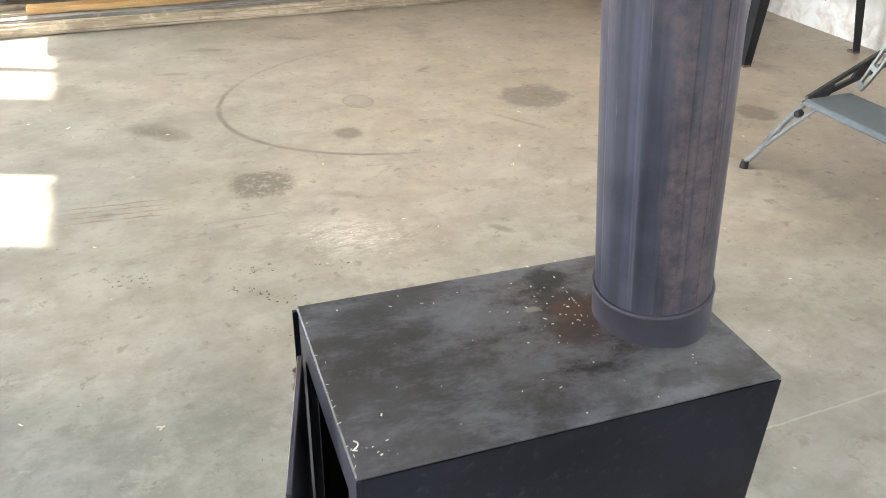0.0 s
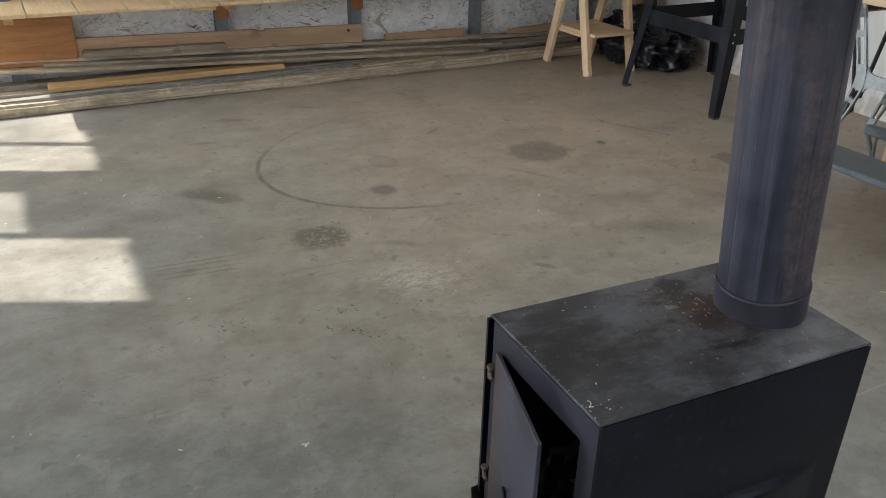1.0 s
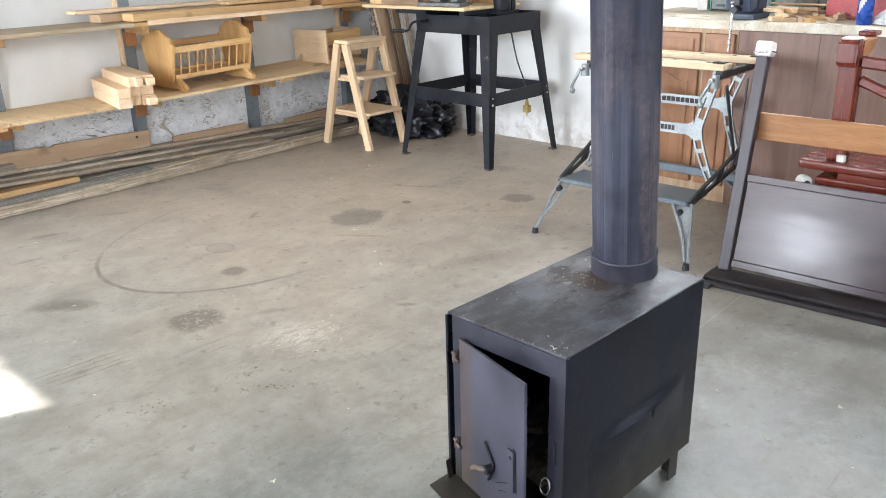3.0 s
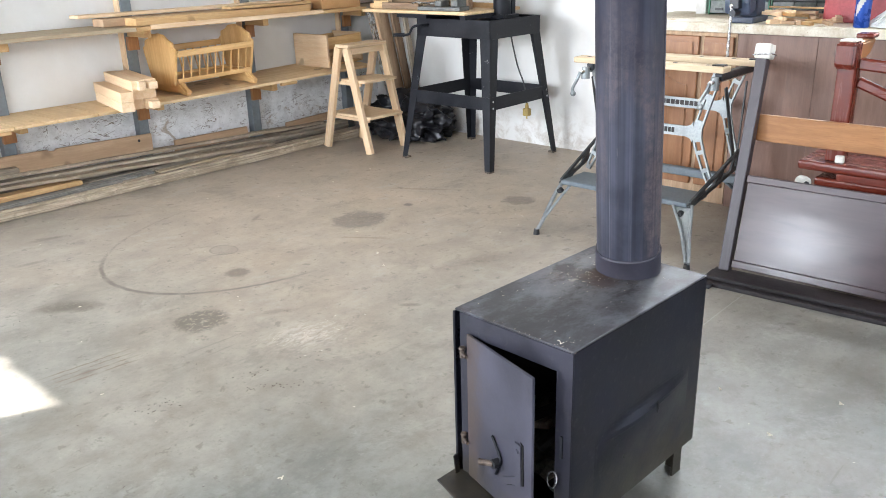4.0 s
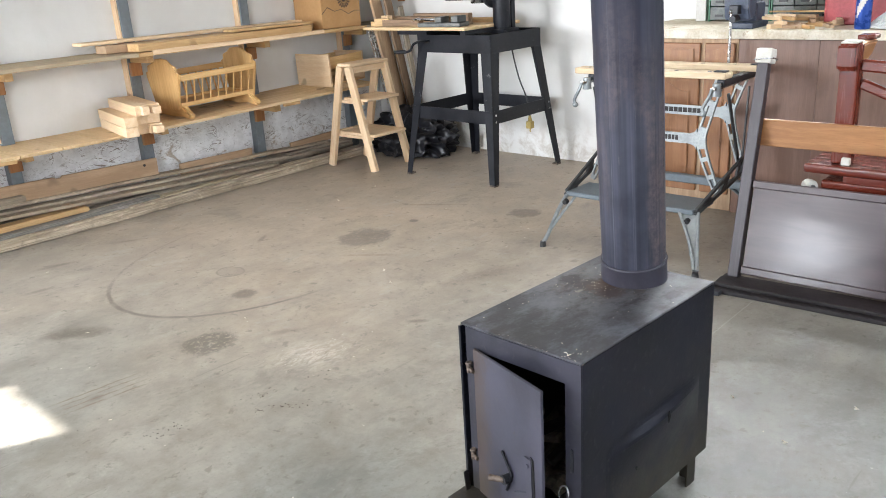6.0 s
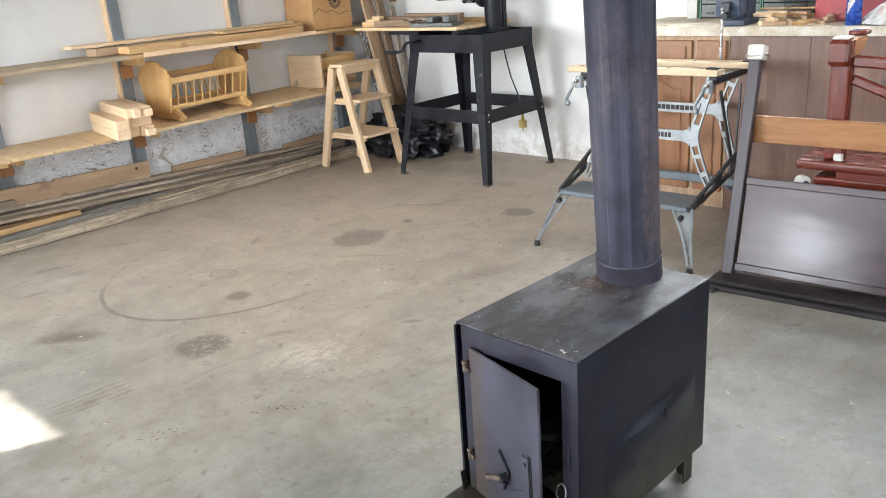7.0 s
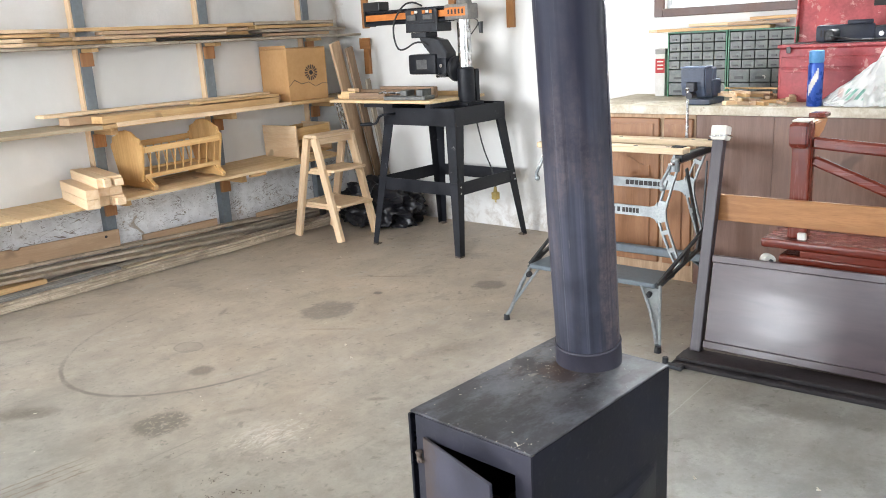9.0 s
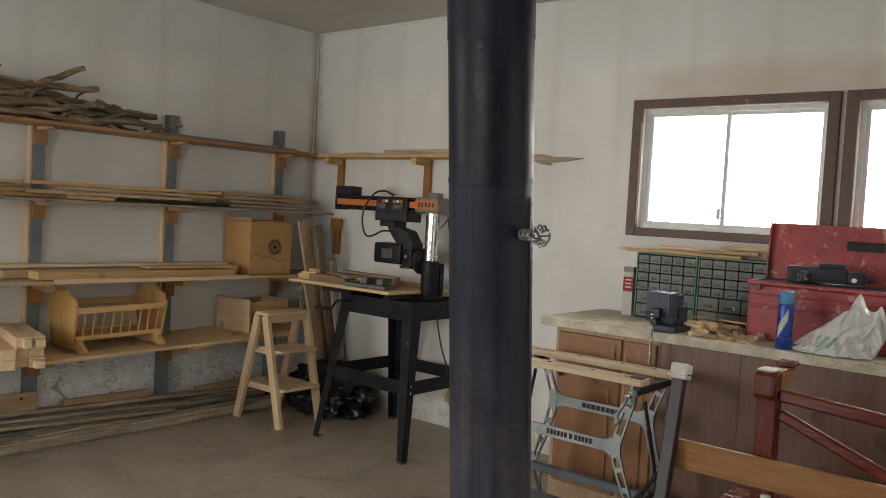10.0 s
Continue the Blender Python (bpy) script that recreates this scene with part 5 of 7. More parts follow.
for x in (-0.141, 0.141):
    for z, half in ((0.235, 0.155), (0.475, 0.095)):
        part("cleat", B(x - 0.010, x + 0.010, -half - 0.045, half + 0.005, z - 0.022, z - 0.001, bevel=0.002), w("new_pine", "y"), stool)
part("top_tread", B(-0.180, 0.180, -0.075, 0.060, 0.707, 0.727, bevel=0.003), w("new_pine", "x"), stool)
part("tread", B(-0.152, 0.152, -0.19, 0.055, 0.475, 0.493, bevel=0.003), w("new_pine", "x"), stool)
part("tread", B(-0.152, 0.152, -0.235, 0.125, 0.235, 0.253, bevel=0.003), w("new_pine", "x"), stool)
part("back_rail", B(-0.152, 0.152, 0.135, 0.152, 0.225, 0.262, bevel=0.003), w("new_pine", "x"), stool)
part("apron", B(-0.153, 0.153, -0.062, -0.045, 0.66, 0.704, bevel=0.003), w("new_pine", "x"), stool)

# ---- black rubbish bag ----
def crumpled(name, size, seed, folds=7.0, depth=0.16, detail=4):
    """A soft bag shape with creases, flat where it sits."""
    bm = bmesh.new()
    bmesh.ops.create_icosphere(bm, subdivisions=detail, radius=1)
    for v in bm.verts:
        n = v.co.normalized()
        crease = abs(noise.noise(n * 2.3 + Vector((seed, 0, 0)))) * 1.2 + abs(noise.noise(n * folds * 0.8 + Vector((0, seed, 0)))) * 0.6 + 0.10 * abs(noise.noise(n * folds * 2.1 + Vector((0, seed, 4))))
        r = 1.05 - depth * crease * 2.2
        p = Vector((n.x * size[0], n.y * size[1], n.z * size[2])) * r
        v.co = Vector((p.x, p.y, max(p.z + size[2] * 0.55, 0.003)))
    return bm


BAG = Nodes("black_bin_liner")
BAG.bump(BAG.noise(BAG.coord.outputs["Object"], 16, 3, 0.5, 1.0), 0.22, 0.010)
BAG = BAG.finish((0.010, 0.010, 0.013), 0.38)
solo("rubbish_bag", crumpled("bag", (0.27, 0.40, 0.23), 4.0, folds=4.6, depth=0.17, detail=6), BAG, "crumpled shiny black plastic rubbish bag on the floor", "bag", pose(-0.31, -0.66, 0), smooth=True)

# ---- radial arm saw on its stand ----
RUSTY = surface("rusty_scuffed_steel", (0.20, 0.16, 0.12), (0.06, 0.045, 0.035), 40, 0.8)
saw = thing("radial_arm_saw", "radial arm saw on a black steel stand with splayed legs", "saw", (-0.475, -1.465, 0))
FX, FY, TX, TY, FRAME = 0.362, 0.378, 0.255, 0.300, 0.905
for sx in (-1, 1):
    for sy in (-1, 1):
        foot, top = Vector((sx * FX, sy * FY, 0)), Vector((sx * TX, sy * TY, FRAME - 0.09))
        bm = bmesh.new()
        # folded angle, wider at the top
        for along, off in (((-sx, 0, 0), 0), ((0, -sy, 0), 0)):
            a, b = Vector(along) * 0.042, Vector(along) * 0.080
            inner = Vector((0, -sy, 0)) * 0.003 if along[0] else Vector((-sx, 0, 0)) * 0.003
            ring = [foot, foot + a, top + b, top]
            front = [bm.verts.new(p) for p in ring]
            back = [bm.verts.new(p + inner) for p in ring]
            bm.faces.new(front)
            bm.faces.new(back[::-1])
            for i in range(4):
                bm.faces.new((front[i], front[(i + 1) % 4], back[(i + 1) % 4], back[i]))
        leg = part("leg", bm, BLACK_STEEL, saw)
        part("worn_foot", B(foot.x - sx * 0.021 - 0.022, foot.x - sx * 0.021 + 0.022, foot.y - sy * 0.021 - 0.022, foot.y - sy * 0.021 + 0.022, 0.0, 0.010, bevel=0.002), RUSTY, leg, "rust-worn foot")
        for z in (0.39, 0.43):
            c = foot.lerp(top, z / (FRAME - 0.09)) + Vector((-sx * 0.025, 0, 0))
            part("bolt", rod(bmesh.new(), c + Vector((0, sy * 0.006, 0)), c - Vector((0, sy * 0.004, 0)), 0.007, sides=8), CHROME, leg)
BX, BY = FX + (TX - FX) * 0.5, FY + (TY - FY) * 0.5
for sy in (-1, 1):
    part("brace", B(-BX + 0.004, BX - 0.004, sy * (BY - 0.006) - 0.002, sy * (BY - 0.006) + 0.002, 0.375, 0.455), BLACK_STEEL, saw)
for sx in (-1, 1):
    part("brace", B(sx * (BX - 0.006) - 0.002, sx * (BX - 0.006) + 0.002, -BY + 0.01, BY - 0.01, 0.375, 0.455), BLACK_STEEL, saw)
for sy in (-1, 1):
    part("apron", B(-TX, TX, sy * TY - 0.003, sy * TY + 0.003, FRAME - 0.11, FRAME, bevel=0.001), BLACK_STEEL, saw)
for sx in (-1, 1):
    part("apron", B(sx * TX - 0.003, sx * TX + 0.003, -TY + 0.003, TY - 0.003, FRAME - 0.11, FRAME, bevel=0.001), BLACK_STEEL, saw)
part("pan", B(-TX + 0.003, TX - 0.003, -TY + 0.003, TY - 0.003, FRAME - 0.02, FRAME - 0.016), BLACK_STEEL, saw)
part("channel", B(-TX - 0.02, TX - 0.04, TY - 0.10, TY + 0.16, FRAME + 0.001, FRAME + 0.024), BLACK_STEEL, saw)
part("channel", B(-TX - 0.02, TX - 0.04, -TY + 0.18, -TY + 0.22, FRAME + 0.001, FRAME + 0.024), BLACK_STEEL, saw)
part("table_board", B(-0.265, 0.12, -0.11, 0.80, FRAME + 0.025, FRAME + 0.045, bevel=0.003), w("ply", "y"), saw, "pale plywood saw table")
part("fence", B(0.125, 0.145, -0.11, 0.78, FRAME + 0.025, FRAME + 0.075, bevel=0.002), w("pine", "y"), saw)
part("table_board", B(0.15, 0.30, -0.11, 0.75, FRAME + 0.025, FRAME + 0.045, bevel=0.003), w("ply", "y"), saw)
bm = tube(bmesh.new(), [(-TX - 0.0, 0.20, 0.868), (-TX - 0.05, 0.205, 0.868), (-TX - 0.065, 0.225, 0.868), (-TX - 0.068, 0.275, 0.852), (-TX - 0.072, 0.300, 0.815), (-TX - 0.085, 0.315, 0.806), (-TX - 0.10, 0.33, 0.806)], 0.008, 8)
rod(bm, (-TX - 0.095, 0.325, 0.806), (-TX - 0.135, 0.385, 0.806), 0.013, 0.011, 12)
part("crank", bm, BLACK_STEEL, saw, "bent black crank handle", smooth=True)
CX, CY = 0.075, -0.135
col = part("column", lathe(bmesh.new(), ((0.043, FRAME + 0.1), (0.043, 1.46)), 28, Matrix.Translation((CX, CY, 0))), CHROME, saw, "bright steel column", smooth=True)
bm = lathe(bmesh.new(), ((0.052, FRAME - 0.016), (0.056, FRAME + 0.02), (0.056, 1.125), (0.046, 1.135)), 24, Matrix.Translation((CX, CY, 0)))
box(bm, CX + 0.045, CX + 0.085, CY - 0.045, CY + 0.02, FRAME - 0.01, 1.12, bevel=0.004)
box(bm, CX - 0.08, CX + 0.09, CY - 0.07, CY + 0.07, FRAME - 0.012, FRAME + 0.012, bevel=0.003)
part("column_base", bm, BLACK_STEEL, saw, smooth=True)
IRON_TRIM = surface("dull_grey_trim", (0.14, 0.14, 0.14), (0.07, 0.07, 0.07), 20, 0.5, 0.4)
ORANGE = surface("orange_label", (0.60, 0.20, 0.035), (0.48, 0.14, 0.02), 20, 0.5)
bm = B(CX - 0.055, CX + 0.055, CY - 0.08, CY + 0.11, 1.43, 1.525, bevel=0.012, segments=2)
rod(bm, (CX, CY - 0.01, 1.525), (CX, CY - 0.01, 1.555), 0.05, 0.045, 20)
head = part("arm_head", bm, surface("grey_hammer_paint", (0.20, 0.19, 0.17), (0.12, 0.115, 0.11), 30, 0.45), saw, "grey cast arm head", smooth=True)
part("elevation_knob", rod(bmesh.new(), (CX + 0.06, CY - 0.09, 1.41), (CX + 0.06, CY - 0.09, 1.34), 0.016, 0.012), BLACK_PLASTIC, head, smooth=True)
bm = B(CX - 0.05, CX + 0.05, CY + 0.11, CY + 0.82, 1.425, 1.442, bevel=0.002)
box(bm, CX - 0.045, CX + 0.045, CY + 0.11, CY + 0.82, 1.505, 1.52, bevel=0.002)
box(bm, CX - 0.01, CX + 0.01, CY + 0.11, CY + 0.82, 1.442, 1.505)
arm = part("arm", bm, BLACK_STEEL, saw, "black radial arm with an orange stripe")
part("arm_stripe", B(CX - 0.047, CX - 0.0105, CY + 0.111, CY + 0.819, 1.455, 1.495), ORANGE, arm, "orange stripe along the arm")
part("arm_label", B(CX - 0.0565, CX - 0.0552, CY - 0.06, CY + 0.105, 1.452, 1.505), ORANGE, head, "orange name plate")
for k in range(5):
    y = CY - 0.045 + k * 0.028
    part("label_bar", B(CX - 0.0575, CX - 0.0567, y, y + 0.013, 1.465, 1.493), INK, head)
part("arm_end_box", B(CX - 0.05, CX + 0.05, CY + 0.685, CY + 0.838, 1.521, 1.58, bevel=0.006, segments=2), BLACK_PLASTIC, saw, "black switch box")
part("arm_cap", B(CX - 0.055, CX + 0.055, CY + 0.821, CY + 0.835, 1.42, 1.53, bevel=0.004), BLACK_PLASTIC, saw)
YO = CY + 0.29
bm = B(CX - 0.075, CX + 0.075, YO - 0.13, YO + 0.14, 1.365, 1.424, bevel=0.006, segments=2)
box(bm, CX - 0.072, CX - 0.052, YO - 0.13, YO + 0.14, 1.42, 1.51, bevel=0.004)
box(bm, CX - 0.06, CX + 0.06, YO - 0.02, YO + 0.11, 1.33, 1.364, bevel=0.004)
carriage = part("carriage", bm, DARK_IRON, saw, "dark roller carriage")
for y in (-0.06, 0.08):
    part("roller_cover", B(CX - 0.084, CX - 0.073, YO + y - 0.04, YO + y + 0.04, 1.44, 1.475, bevel=0.004), IRON_TRIM, carriage)
for k, (y, tint) in enumerate(((-0.105, "red"), (-0.075, "pale"), (-0.045, "red"), (0.02, "pale"), (0.05, "red"))):
    part("warning_bar", B(CX - 0.0865, CX - 0.0845, YO + y, YO + y + 0.024, 1.480 + 0.004 * (k % 2), 1.500, bevel=0.0005), ORANGE if tint == "red" else WHITE_FOAM, carriage)
bm = bmesh.new()
slab(bm, ((-0.01, 0.0), (0.075, 0.0), (0.03, -0.06), (-0.02, -0.11), (-0.06, -0.16), (-0.16, -0.16), (-0.16, -0.10), (-0.10, -0.02)), 0.10, Matrix.Translation((CX - 0.05, YO - 0.02, 1.33)) @ pose(0, 0, 0, 90, 0, 90), 0.006)
part("yoke", bm, DARK_IRON, saw, "dark cast yoke")
bm = B(CX - 0.075, CX + 0.075, YO - 0.10, YO + 0.135, 1.095, 1.225, bevel=0.016, segments=2)
box(bm, CX - 0.06, CX + 0.06, YO - 0.18, YO - 0.10, 1.075, 1.20, bevel=0.014, segments=2)
rod(bm, (CX, YO + 0.13, 1.16), (CX, YO + 0.145, 1.16), 0.05, 0.042, 20)
motor = part("motor", bm, BLACK_STEEL, saw, "black motor housing", smooth=True)
part("motor_plate", B(CX - 0.078, CX - 0.0755, YO - 0.03, YO + 0.06, 1.13, 1.19), IRON_TRIM, motor)
bm = lathe(bmesh.new(), ((0.075, -0.012), (0.082, 0.0), (0.082, 0.02), (0.05, 0.035)), 28, Matrix.Translation((CX + 0.01, YO - 0.20, 1.125)) @ pose(0, 0, 0, 90))
part("blade_guard", bm, DARK_IRON, motor, smooth=True)
for k in range(4):
    part("adjuster", rod(bmesh.new(), (CX - 0.05, YO - 0.12 - 0.018 * k, 1.095), (CX - 0.085, YO - 0.12 - 0.018 * k, 1.085), 0.009, 0.011, 10), CHROME, motor)
part("guard_nut", rod(bmesh.new(), (CX - 0.06, YO - 0.15, 1.15), (CX - 0.08, YO - 0.15, 1.15), 0.012, sides=8), CHROME, motor)
bm = tube(bmesh.new(), [(CX - 0.06, YO + 0.0, 1.53), (CX - 0.07, YO + 0.07, 1.555), (CX - 0.08, YO + 0.15, 1.535), (CX - 0.09, YO + 0.225, 1.44), (CX - 0.09, YO + 0.235, 1.34), (CX - 0.09, YO + 0.20, 1.265), (CX - 0.085, YO + 0.14, 1.265), (CX - 0.08, YO + 0.06, 1.30), (CX - 0.06, YO - 0.01, 1.295), (CX - 0.03, YO - 0.04, 1.25), (CX - 0.02, YO - 0.04, 1.20)], 0.006, 8)
part("power_cable", bm, BLACK_PLASTIC, saw, "looped black cable", smooth=True)
bm = tube(bmesh.new(), [(CX + 0.05, CY - 0.03, 1.44), (CX + 0.055, CY - 0.075, 1.40), (CX + 0.06, CY + 0.02, 1.30), (CX + 0.06, CY + 0.045, 1.18)], 0.004, 6)
part("column_cable", bm, BLACK_PLASTIC, saw, smooth=True)
bm = tube(bmesh.new(), [(0.13, -0.16, 0.88), (0.125, -0.17, 0.78), (0.125, -0.22, 0.60), (0.125, -0.275, 0.48), (0.13, -0.295, 0.36)], 0.005, 8)
cable = part("plug_cable", bm, BLACK_PLASTIC, saw, "thin black cable hanging down", smooth=True)
bm = B(0.11, 0.15, -0.318, -0.275, 0.275, 0.325, bevel=0.008, segments=2)
rod(bm, (0.13, -0.296, 0.325), (0.13, -0.296, 0.36), 0.014, 0.008, 12)
rod(bm, (0.122, -0.304, 0.255), (0.122, -0.304, 0.276), 0.003, sides=6)
rod(bm, (0.138, -0.288, 0.255), (0.138, -0.288, 0.276), 0.003, sides=6)
part("plug", bm, surface("yellowed_plastic", (0.50, 0.38, 0.12), (0.36, 0.26, 0.08), 30, 0.55), cable, "yellowed cable plug", smooth=True)

# clutter on the saw table
ZT = 0.905 + 0.046
def table_piece(name, x, y, dx, dy, dz, rz, mat, label, category, z=ZT):
    return solo(name, B(-dx / 2, dx / 2, -dy / 2, dy / 2, 0, dz, bevel=0.002), mat, label, category, pose(x, y, z, 0, 0, rz))


table_piece("offcut", -0.63, -0.93, 0.07, 0.34, 0.040, 6, w("umber", "y"), "brown timber offcut on the saw table", "offcut")
table_piece("offcut", -0.56, -1.02, 0.05, 0.50, 0.055, -8, w("umber", "y"), "brown timber offcut on the saw table", "offcut")
table_piece("offcut", -0.50, -1.18, 0.04, 0.52, 0.07, -4, w("umber", "y"), "brown timber offcut on the saw table", "offcut")
table_piece("offcut", -0.66, -0.78, 0.05, 0.10, 0.050, 30, w("pine", "y"), "small pale pine block on the saw table", "offcut")
table_piece("offcut", -0.60, -0.76, 0.04, 0.09, 0.065, -15, w("new_pine", "y"), "small pale pine block on the saw table", "offcut")
table_piece("offcut", -0.64, -0.70, 0.035, 0.08, 0.03, 5, w("pine", "y"), "small pale pine block on the saw table", "offcut")
vice = thing("drill_press_vice", "flat grey cast-iron machine vice", "vice", (-0.66, -1.33, ZT), 6)
IRON = surface("oily_cast_iron", (0.16, 0.165, 0.155), (0.08, 0.083, 0.08), 24, 0.45, 0.5)
part("base", B(-0.06, 0.05, -0.17, 0.16, 0, 0.025, bevel=0.003), IRON, vice)
part("fixed_jaw", B(-0.055, 0.045, -0.15, -0.10, 0.026, 0.065, bevel=0.003), IRON, vice)
part("moving_jaw", B(-0.05, 0.04, -0.02, 0.03, 0.026, 0.06, bevel=0.003), IRON, vice)
part("screw", rod(bmesh.new(), (0, 0.03, 0.042), (0, 0.22, 0.042), 0.008), CHROME, vice, smooth=True)
part("screw_handle", rod(bmesh.new(), (-0.04, 0.215, 0.042), (0.04, 0.215, 0.05), 0.005), CHROME, vice, smooth=True)

# ---- work counter under the windows ----
CT = 0.935
WORN_TOP = surface("dirty_pale_worktop", (0.66, 0.61, 0.50), (0.44, 0.37, 0.25), 5, 0.75, fleck=(0.30, 0.22, 0.13), fleck_from=0.58)
WORN_EDGE = surface("worn_white_edge", (0.72, 0.69, 0.60), (0.46, 0.39, 0.28), 9, 0.7, fleck=(0.33, 0.24, 0.15), fleck_from=0.60)
worktop = thing("worktop", "dirty pale worktop edged with worn white paint", "worktop", (0, 0, CT))
part("top_slab", B(-0.659, -0.002, -5.7, -2.60, -0.042, 0, bevel=0.002), WORN_TOP, worktop)
part("edge_strip", B(-0.667, -0.6595, -5.7, -2.60, -0.044, -0.001, bevel=0.002), WORN_EDGE, worktop, "chipped white-painted front edge")


def cabinet(y0, y1, label):
    ob = thing("base_cabinet", label, "cabinet", (0, y0, 0), group="cabinets under the worktop")
    part("carcass", B(-0.60, -0.004, y1 - y0 + 0.004, -0.004, 0, CT - 0.043), w("brown", "z"), ob)
    return ob


cab = cabinet(-2.655, -3.235, "orange-brown wooden cabinet with drawers and carved panel doors")
def cab_front(ya, yb, za, zb, parent, arch=False, knob_at=None, tone="door"):
    door = part("door" if zb - za > 0.3 else "drawer_front", B(-0.620, -0.601, yb, ya, za, zb, bevel=0.004), w(tone, "z" if zb - za > 0.3 else "y"), parent)
    i = 0.045 if zb - za > 0.3 else 0.028
    outline = [(ya - i, za + i), (yb + i, za + i), (yb + i, zb - i - (0.05 if arch else 0))]
    if arch:
        for k in range(9):
            u = k / 8
            outline.append((yb + i + (ya - yb - 2 * i) * u, zb - i - 0.05 + 0.045 * math.sin(math.pi * u) ** 2 - 0.012 * math.sin(2 * math.pi * u) ** 2))
    outline.append((ya - i, zb - i - (0.05 if arch else 0)))
    clean = []
    for p in outline:
        if not clean or (Vector(p) - Vector(clean[-1])).length > 0.004:
            clean.append(p)
    bm = slab(bmesh.new(), clean, 0.008, Matrix.Translation((-0.6205, 0, 0)) @ Matrix(((0, 0, -1, 0), (1, 0, 0, 0), (0, 1, 0, 0), (0, 0, 0, 1))), 0.0035)
    part("raised_panel", bm, w(tone, "z"), door)
    if knob_at:
        part("knob", lathe(bmesh.new(), ((0.007, 0.0), (0.008, 0.012), (0.016, 0.018), (0.017, 0.026), (0.010, 0.03)), 16, Matrix.Translation((-0.6205, *knob_at)) @ pose(0, 0, 0, 0, -90)), DARK_IRON, door, "dark round knob", smooth=True)
    return door


cab_front(-0.03, -0.385, 0.735, 0.865, cab)
cab_front(-0.03, -0.385, 0.09, 0.715, cab, True, (-0.065, 0.655))
cab_front(-0.41, -0.565, 0.735, 0.865, cab)
cab_front(-0.41, -0.565, 0.09, 0.715, cab)
part("plinth", B(-0.598, -0.58, -0.57, -0.01, 0.0, 0.075), w("door", "y"), cab)
cab = cabinet(-3.24, -4.44, "cabinet fronted with plain brown plywood panels")
for a, b in ((-0.0015, -0.3825), (-0.3835, -1.19)):
    part("front_panel", B(-0.618, -0.601, b, a, 0.0, CT - 0.05, bevel=0.0008), w("brownply", "z"), cab)
cab = cabinet(-4.445, -5.65, "cabinet fronted with plain brown plywood panels")
for a, b in ((-0.004, -0.6), (-0.603, -1.19)):
    part("front_panel", B(-0.618, -0.601, b, a, 0.0, CT - 0.05, bevel=0.0008), w("brownply", "z"), cab)

# parts organisers
GREEN = surface("green_enamel", (0.03, 0.17, 0.085), (0.018, 0.11, 0.055), 14, 0.4)
DRAWER = surface("smoky_plastic", (0.135, 0.150, 0.136), (0.060, 0.072, 0.064), 22, 0.4, fleck=(0.16, 0.15, 0.12), fleck_from=0.66)
def organiser(y0, y1, label, seed):
    ob = thing("parts_organiser", label, "organiser", (-0.10, (y0 + y1) / 2, CT), group="parts organisers on the worktop")
    h, half = 0.352, (y0 - y1) / 2
    part("shell", B(-0.075, -0.07 + 0.14, -half, -half + 0.008, 0, h, bevel=0.001), GREEN, ob)
    part("shell", B(-0.075, -0.07 + 0.14, half - 0.008, half, 0, h, bevel=0.001), GREEN, ob)
    part("shell_top", B(-0.075, 0.07, -half + 0.008, half - 0.008, h - 0.007, h), GREEN, ob)
    part("back", B(0.05, 0.07, -half + 0.008, half - 0.008, 0, h - 0.007), BLACK_PLASTIC, ob)
    rng = random.Random(seed)
    z, rows = 0.006, ((3, 0.072), (3, 0.072), (5, 0.048), (5, 0.048), (5, 0.048), (5, 0.048))
    for count, high in rows:
        wide = (2 * half - 0.016) / count
        for k in range(count):
            y = -half + 0.008 + k * wide
            dx = rng.uniform(0, 0.004)
            d = part("drawer", B(-0.07 - dx, 0.045, y + 0.002, y + wide - 0.002, z + 0.002, z + high - 0.003, bevel=0.0015), DRAWER, ob)
            part("pull", B(-0.077 - dx, -0.0705 - dx, y + wide * 0.3, y + wide * 0.7, z + high * 0.25, z + high * 0.42), BLACK_PLASTIC, d)
        z += high
    return ob


organiser(-2.872, -3.210, "green metal parts organiser with smoky drawers", 1)
org = organiser(-3.215, -3.566, "green metal parts organiser with scuffed smoky drawers", 2)
part("sticker", rod(bmesh.new(), (-0.078, -0.02, 0.105), (-0.0795, -0.02, 0.105), 0.010, sides=16), WHITE_FOAM, org, "small round white sticker")

carton2 = thing("small_carton", "narrow white carton with a red label", "carton", (-0.12, -2.812, CT), 8)
part("carton_body", B(-0.03, 0.03, -0.028, 0.028, 0, 0.265, bevel=0.002), surface("white_card", (0.66, 0.65, 0.62), (0.56, 0.54, 0.50), 12, 0.7), carton2)
RED_INK = surface("red_print", (0.45, 0.03, 0.03), (0.36, 0.02, 0.02), 20, 0.6)
part("label_panel", B(-0.0315, -0.0305, -0.027, 0.027, 0.13, 0.21), RED_INK, carton2, "red label panel")
for z in (0.15, 0.17, 0.19):
    part("label_bar", B(-0.0325, -0.0317, -0.018, 0.016, z, z + 0.007), WHITE_FOAM, carton2)
part("top_patch", B(-0.031, 0.031, -0.029, 0.029, 0.235, 0.262), surface("grey_card", (0.35, 0.34, 0.32), (0.25, 0.24, 0.22), 15, 0.8), carton2)

# offcuts lying on the organisers
rng = random.Random(8)
ZO = CT + 0.353
